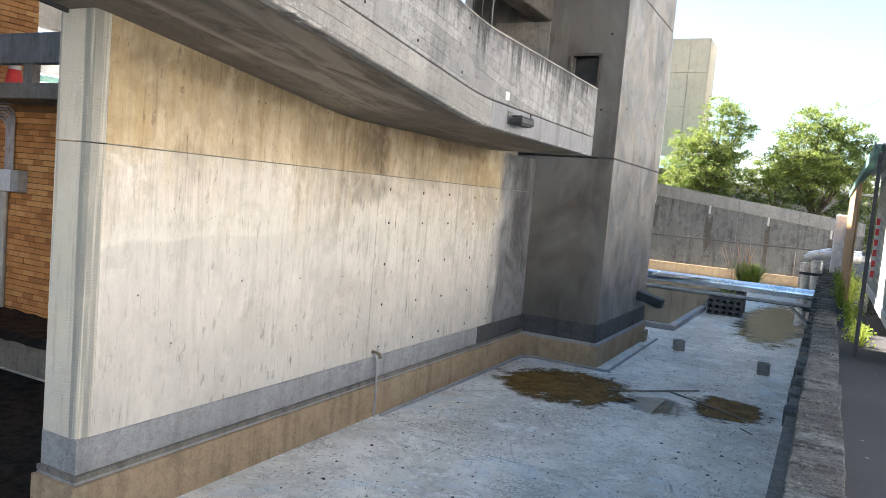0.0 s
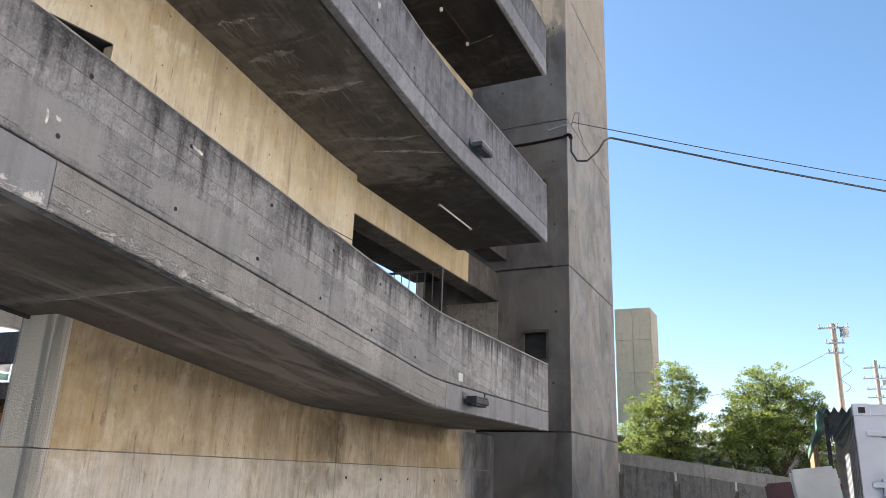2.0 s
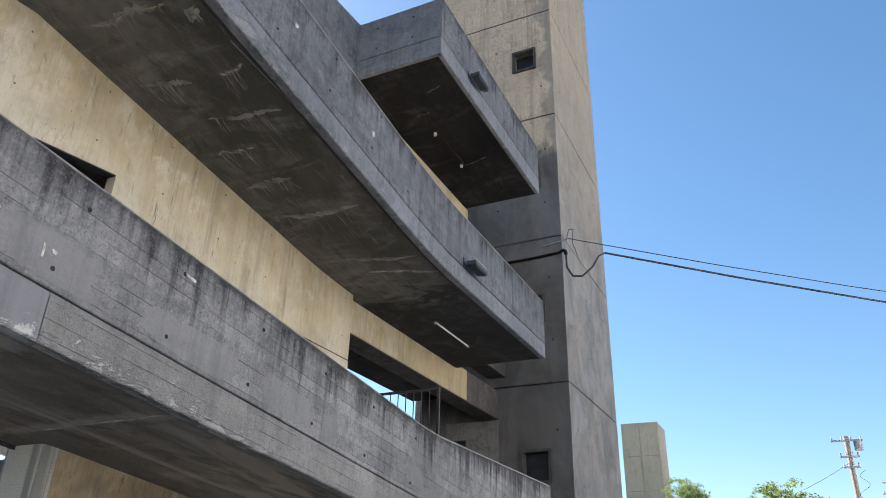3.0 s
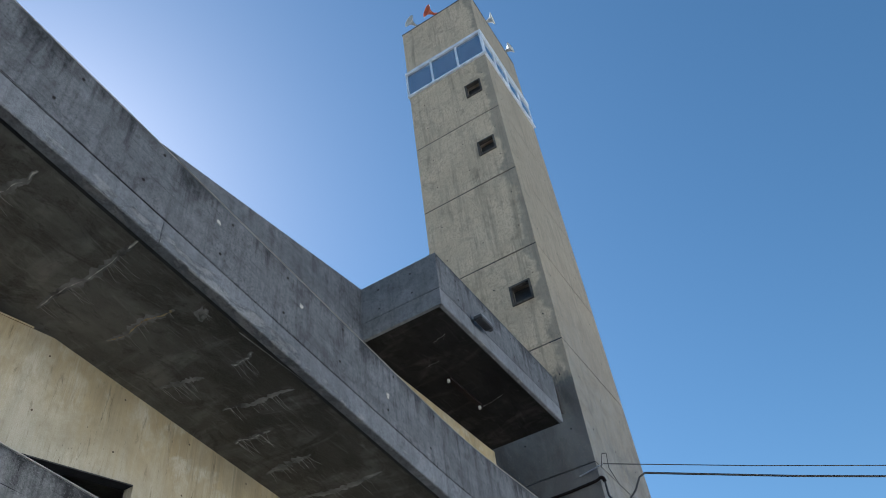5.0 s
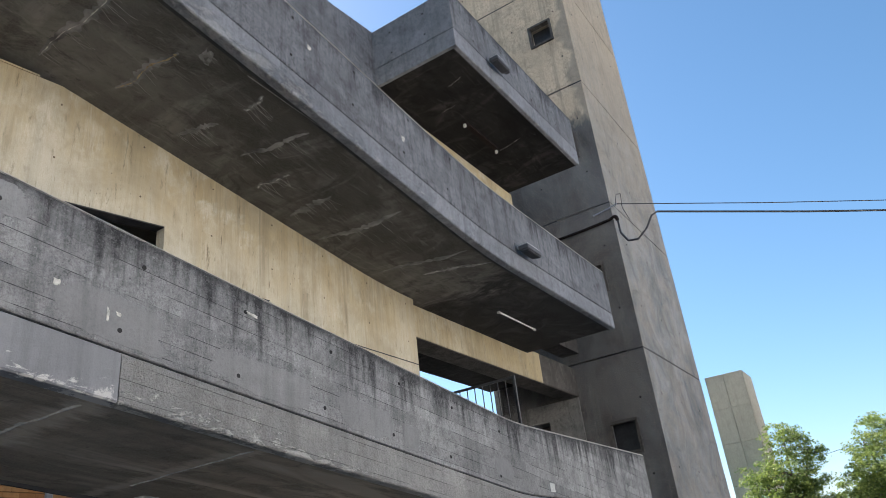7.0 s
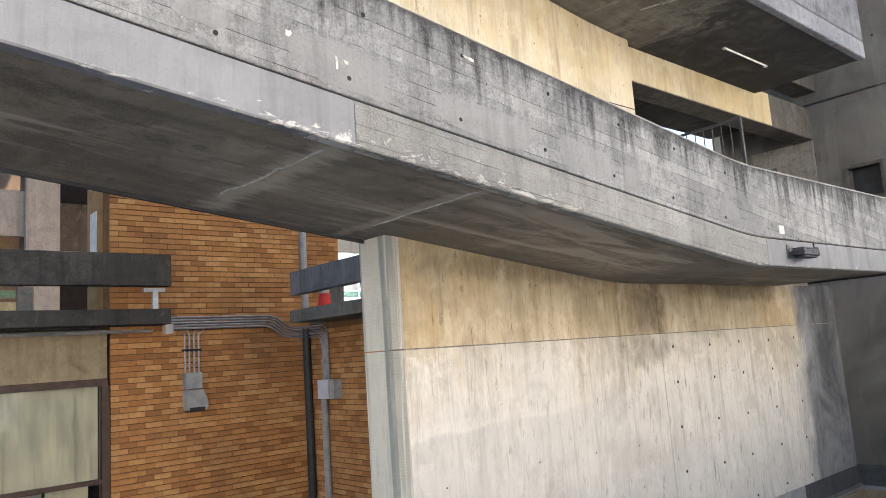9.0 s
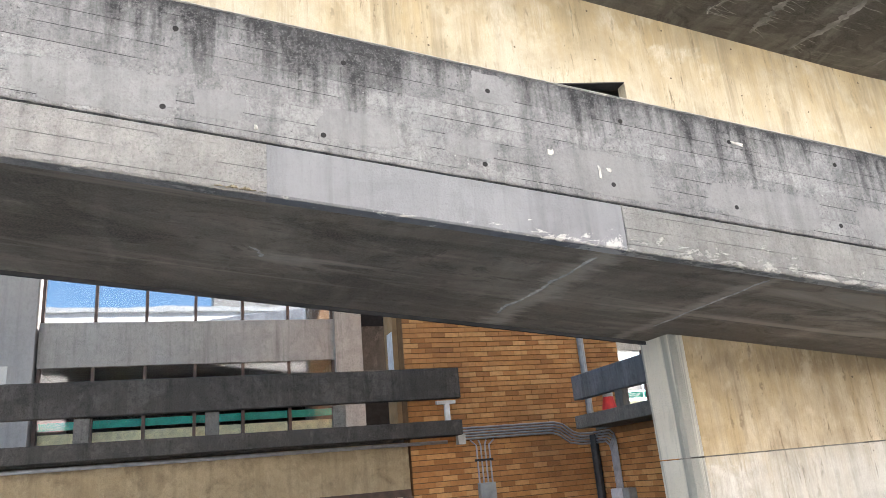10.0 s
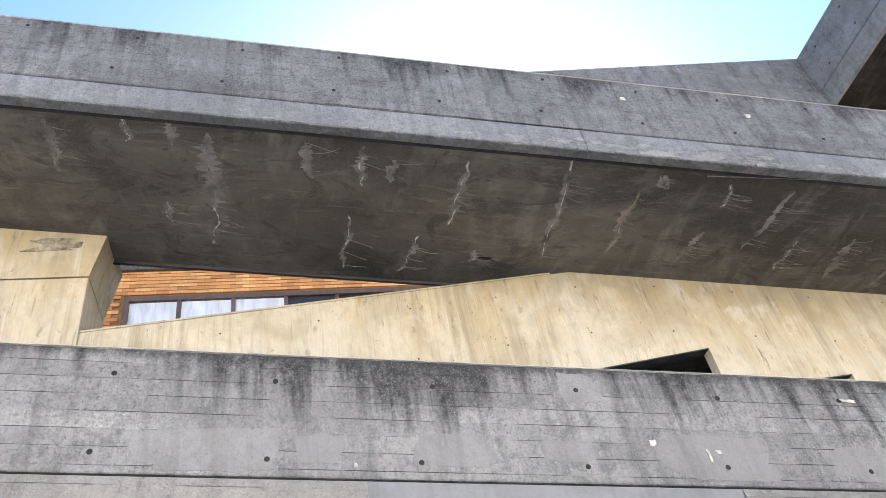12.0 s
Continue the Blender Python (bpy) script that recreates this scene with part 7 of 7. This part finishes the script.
for k in range(5):
    z = 4.72 - 0.055 * k
    part("conduit", tube(bmesh.new(), [(AX + 0.1, 6.7, z), (AX + 0.1, 8.85 - 0.02 * k, z), (AX + 0.1, 9.05 - 0.03 * k, z - 0.05), (AX + 0.1, 9.3 - 0.03 * k, z - 0.23), (AX + 0.1, 9.45, z - 0.28), (AX + 0.1, BYW - 0.12, z - 0.28)], 0.021, 8), GALV, run)
    part("conduit", tube(bmesh.new(), [(AX + 0.1, BYW - 0.12, z - 0.28), (AX + 0.55 + 0.05 * (4 - k), BYW - 0.1, z - 0.28), (AX + 0.68 + 0.055 * (4 - k), BYW - 0.1, z - 0.36), (AX + 0.72 + 0.055 * (4 - k), BYW - 0.1, z - 0.5), (AX + 0.72 + 0.055 * (4 - k), BYW - 0.1, 3.26)], 0.021, 8), GALV, run)
for k in range(4):
    y = 7.0 + 0.095 * k
    part("conduit", tube(bmesh.new(), [(AX + 0.09, y - 0.12 + 0.08 * k, 4.46), (AX + 0.09, y, 4.36), (AX + 0.09, y, 3.61)], 0.019, 8), GALV, run)
part("saddle", boxed(AX + 0.06, AX + 0.12, 6.95, 7.34, 4.04, 4.08), IRON, run)
part("pull_box", boxed(AX + 0.05, AX + 0.2, 6.58, 6.74, 4.4, 4.6), BONE, run)
jb = empty("junction_box", "grey steel junction box with a hooded vent below", "electric box")
part("box", boxed(AX + 0.05, AX + 0.22, 6.96, 7.3, 3.29, 3.61, 0.01), GREY_BOX, jb)
bm = extrude_x(bmesh.new(), [(6.96, 3.27), (7.28, 3.27), (7.36, 3.08), (7.38, 2.95), (7.33, 2.88), (6.98, 2.88), (6.95, 2.95), (6.95, 3.1)], AX + 0.05, AX + 0.3)
hood = part("hood", bm, GREY_BOX, jb)
part("opening", boxed(AX + 0.06, AX + 0.306, 7.0, 7.31, 2.85, 2.93), BLACK, hood)
sb = empty("switch_box", "white enamel switch box on the brick wall", "electric box")
part("box", boxed(-9.93, -9.5, BYW - 0.24, BYW - 0.05, 2.86, 3.26, 0.012), WHITE_BOX, sb)
part("side", boxed(-9.49, -9.25, BYW - 0.24, BYW - 0.05, 2.86, 3.26, 0.012), GREY_BOX, sb)
part("down_pipe", tube(bmesh.new(), [(-9.85, BYW - 0.12, 2.86), (-9.85, BYW - 0.12, 0.4)], 0.075, 10), GREY_BOX, sb)
tagged(part("corner_pipe", tube(bmesh.new(), [(AX + 0.12, BYW - 0.14, 4.4), (AX + 0.12, BYW - 0.14, 0)], 0.09, 10), IRON), "dark drain pipe in the brick corner", "pipe")
tagged(part("wall_pipe", tube(bmesh.new(), [(AX + 0.1, 9.78, 4.76), (AX + 0.1, 9.78, 12)], 0.075, 10), GREY_BOX), "grey lilac drain pipe on the brick wall", "pipe")
tagged(part("covered_ledge", boxed(-10.5, -6.0, 8.7, BYW - 0.06, 0.0, 0.55, 0.02), OLD), "rough concrete ledge at the wall foot", "ledge", kind="structure")
tp = empty("black_tarpaulin", "black crumpled sheet covering the ledge", "sheet")
bm = bmesh.new()
gr = [[bm.verts.new((-10.55 + 4.6 * i / 24, 8.6 + 1.22 * j / 8, 0.62 + 0.05 * noise.noise((i * 0.7, j * 0.9, 0)) + (0.0 if 0 < j else -0.1))) for j in range(9)] for i in range(25)]
for i in range(24):
    for j in range(8):
        bm.faces.new((gr[i][j], gr[i + 1][j], gr[i + 1][j + 1], gr[i][j + 1]))
bmesh.ops.solidify(bm, geom=bm.faces, thickness=0.012)
part("sheet", bm, BLACK, tp)

# upper glazed front, set back
UX = -17.0
uf = empty("glazed_front", "long glazed building front with concrete spandrels", "building", kind="structure")
for z0, z1 in ((7.35, 8.55), (11.0, 12.9)):
    part("spandrel", boxed(UX - 0.4, UX + 0.12, -2.35, 5.36, z0, z1, 0.015), BEAMC, uf)
part("column", boxed(UX - 0.5, UX + 0.3, 5.36, 6.15, 0, 13), BEAMC, uf)
part("column", boxed(UX - 0.5, UX + 0.3, -12, -2.4, 0, 13), PATCH_PALE, uf)
part("notice", boxed(UX + 0.3, UX + 0.32, -3.7, -2.95, 6.0, 7.4), BONE, uf, "white notice board with illegible lines")
for i in range(3):
    for j in range(4):
        part("text_bar", boxed(UX + 0.32, UX + 0.324, -3.6 + 0.2 * i, -3.5 + 0.2 * i, 6.25 + 0.25 * j, 6.4 + 0.25 * j), IRON, uf)
part("recess_wall", boxed(UX - 1.5, UX - 1.2, 6.15, 9, 0, 13), DARK_ROOM, uf)
part("recess_beam", boxed(UX - 1.2, UX - 0.3, 6.15, 9, 6.9, 8.4), DARKC, uf)
part("floor_slab", boxed(UX - 6, UX + 0.1, -2.35, 5.36, 4.5, 4.85), BEAMC, uf)
for k in range(7):
    y = -2.3 + 7.62 * k / 6
    for z0, z1 in ((4.85, 7.35), (8.55, 11.0)):
        part("mullion", boxed(UX - 0.08, UX + 0.06, y - 0.04, y + 0.04, z0, z1), BROWN_FRAME, uf)
for k in range(6):
    a, b = -2.3 + 7.62 * k / 6 + 0.04, -2.3 + 7.62 * (k + 1) / 6 - 0.04
    for z0, z1 in ((4.85, 7.35), (8.55, 11.0)):
        part("pane", boxed(UX - 0.01, UX, a, b, z0, z1), GLASS if z0 < 6 else COATED, uf, "sky-reflecting glass")
    part("teal_panel", boxed(UX - 0.3, UX - 0.25, a, b, 5.8, 6.0), TEAL, uf, "teal strip behind the glass")
    part("cream_panel", boxed(UX - 0.3, UX - 0.25, a, b, 4.85, 5.7), CREAM_PANEL, uf, "cream panel behind the glass")
# the same front beyond the brick block
for z0, z1 in ((7.35, 8.55), (11.0, 12.9)):
    part("spandrel", boxed(UX - 0.4, UX + 0.12, 12.0, 20.0, z0, z1, 0.015), BEAMC, uf)
for k in range(7):
    y = 12.05 + 1.27 * k
    for z0, z1 in ((4.85, 7.35), (8.55, 11.0)):
        part("mullion", boxed(UX - 0.08, UX + 0.06, y - 0.04, y + 0.04, z0, z1), BROWN_FRAME, uf)
        if k < 6:
            part("pane", boxed(UX - 0.01, UX, y + 0.04, y + 1.23, z0, z1), GLASS if z0 < 6 else COATED, uf, "sky-reflecting glass")
    if k < 6:
        part("teal_panel", boxed(UX - 0.3, UX - 0.25, y + 0.04, y + 1.23, 5.8, 6.0), TEAL, uf, "teal strip behind the glass")
        part("cream_panel", boxed(UX - 0.3, UX - 0.25, y + 0.04, y + 1.23, 4.85, 5.7), CREAM_PANEL, uf, "cream panel behind the glass")
        part("white_panel", boxed(UX - 0.3, UX - 0.25, y + 0.04, y + 1.23, 6.05, 7.0), WHITE_BOX, uf, "white blind behind the glass")
part("floor_slab", boxed(UX - 6, UX + 0.1, 12.0, 20.0, 4.5, 4.85), BEAMC, uf)
part("lower_wall", boxed(UX - 0.2, UX, 12.0, 20.0, 0, 4.5), OLD, uf)
part("room_back", boxed(UX - 6, UX - 5.8, -2.35, 5.36, 0, 13), DARKC, uf)
part("room_end", boxed(UX - 6, UX - 0.4, -2.5, -2.36, 0, 13), BEAMC, uf)
part("room_end", boxed(UX - 6, UX - 0.51, 5.37, 5.5, 0, 13), BEAMC, uf)
part("ceiling", boxed(UX - 6, UX - 0.4, -2.35, 5.36, 7.35, 7.45), BEAMC, uf)
part("roof", boxed(-24, AX, -12, 9, 18.0, 18.4), BEAMC, uf)
part("lower_wall", boxed(UX - 0.2, UX, -9, 9, 0, 4.5), OLD, uf)

brick_face(wa, "a", "y", AX, 5.6, 9.88, 0.0, 4.5, lambda y, z: False, ())
brick_face(wa, "a", "y", AX, 5.6, 10.76, 4.469, 12.9, lambda y, z: 5.2 < z < 7.6, ())
brick_face(wb, "b", "x", BYW, AX + 0.06, -5.6, 0.0, 4.45, lambda x, z: False, ())
brick_face(wu, "u", "y", AX, -9, 5.3, 13.2, 16.4, lambda y, z: -3 < y < 4 and 15.5 < z < 16.6, (UW,))

for ob in bpy.data.objects:
    if ob.name.startswith("pane"):
        ob.visible_shadow = False
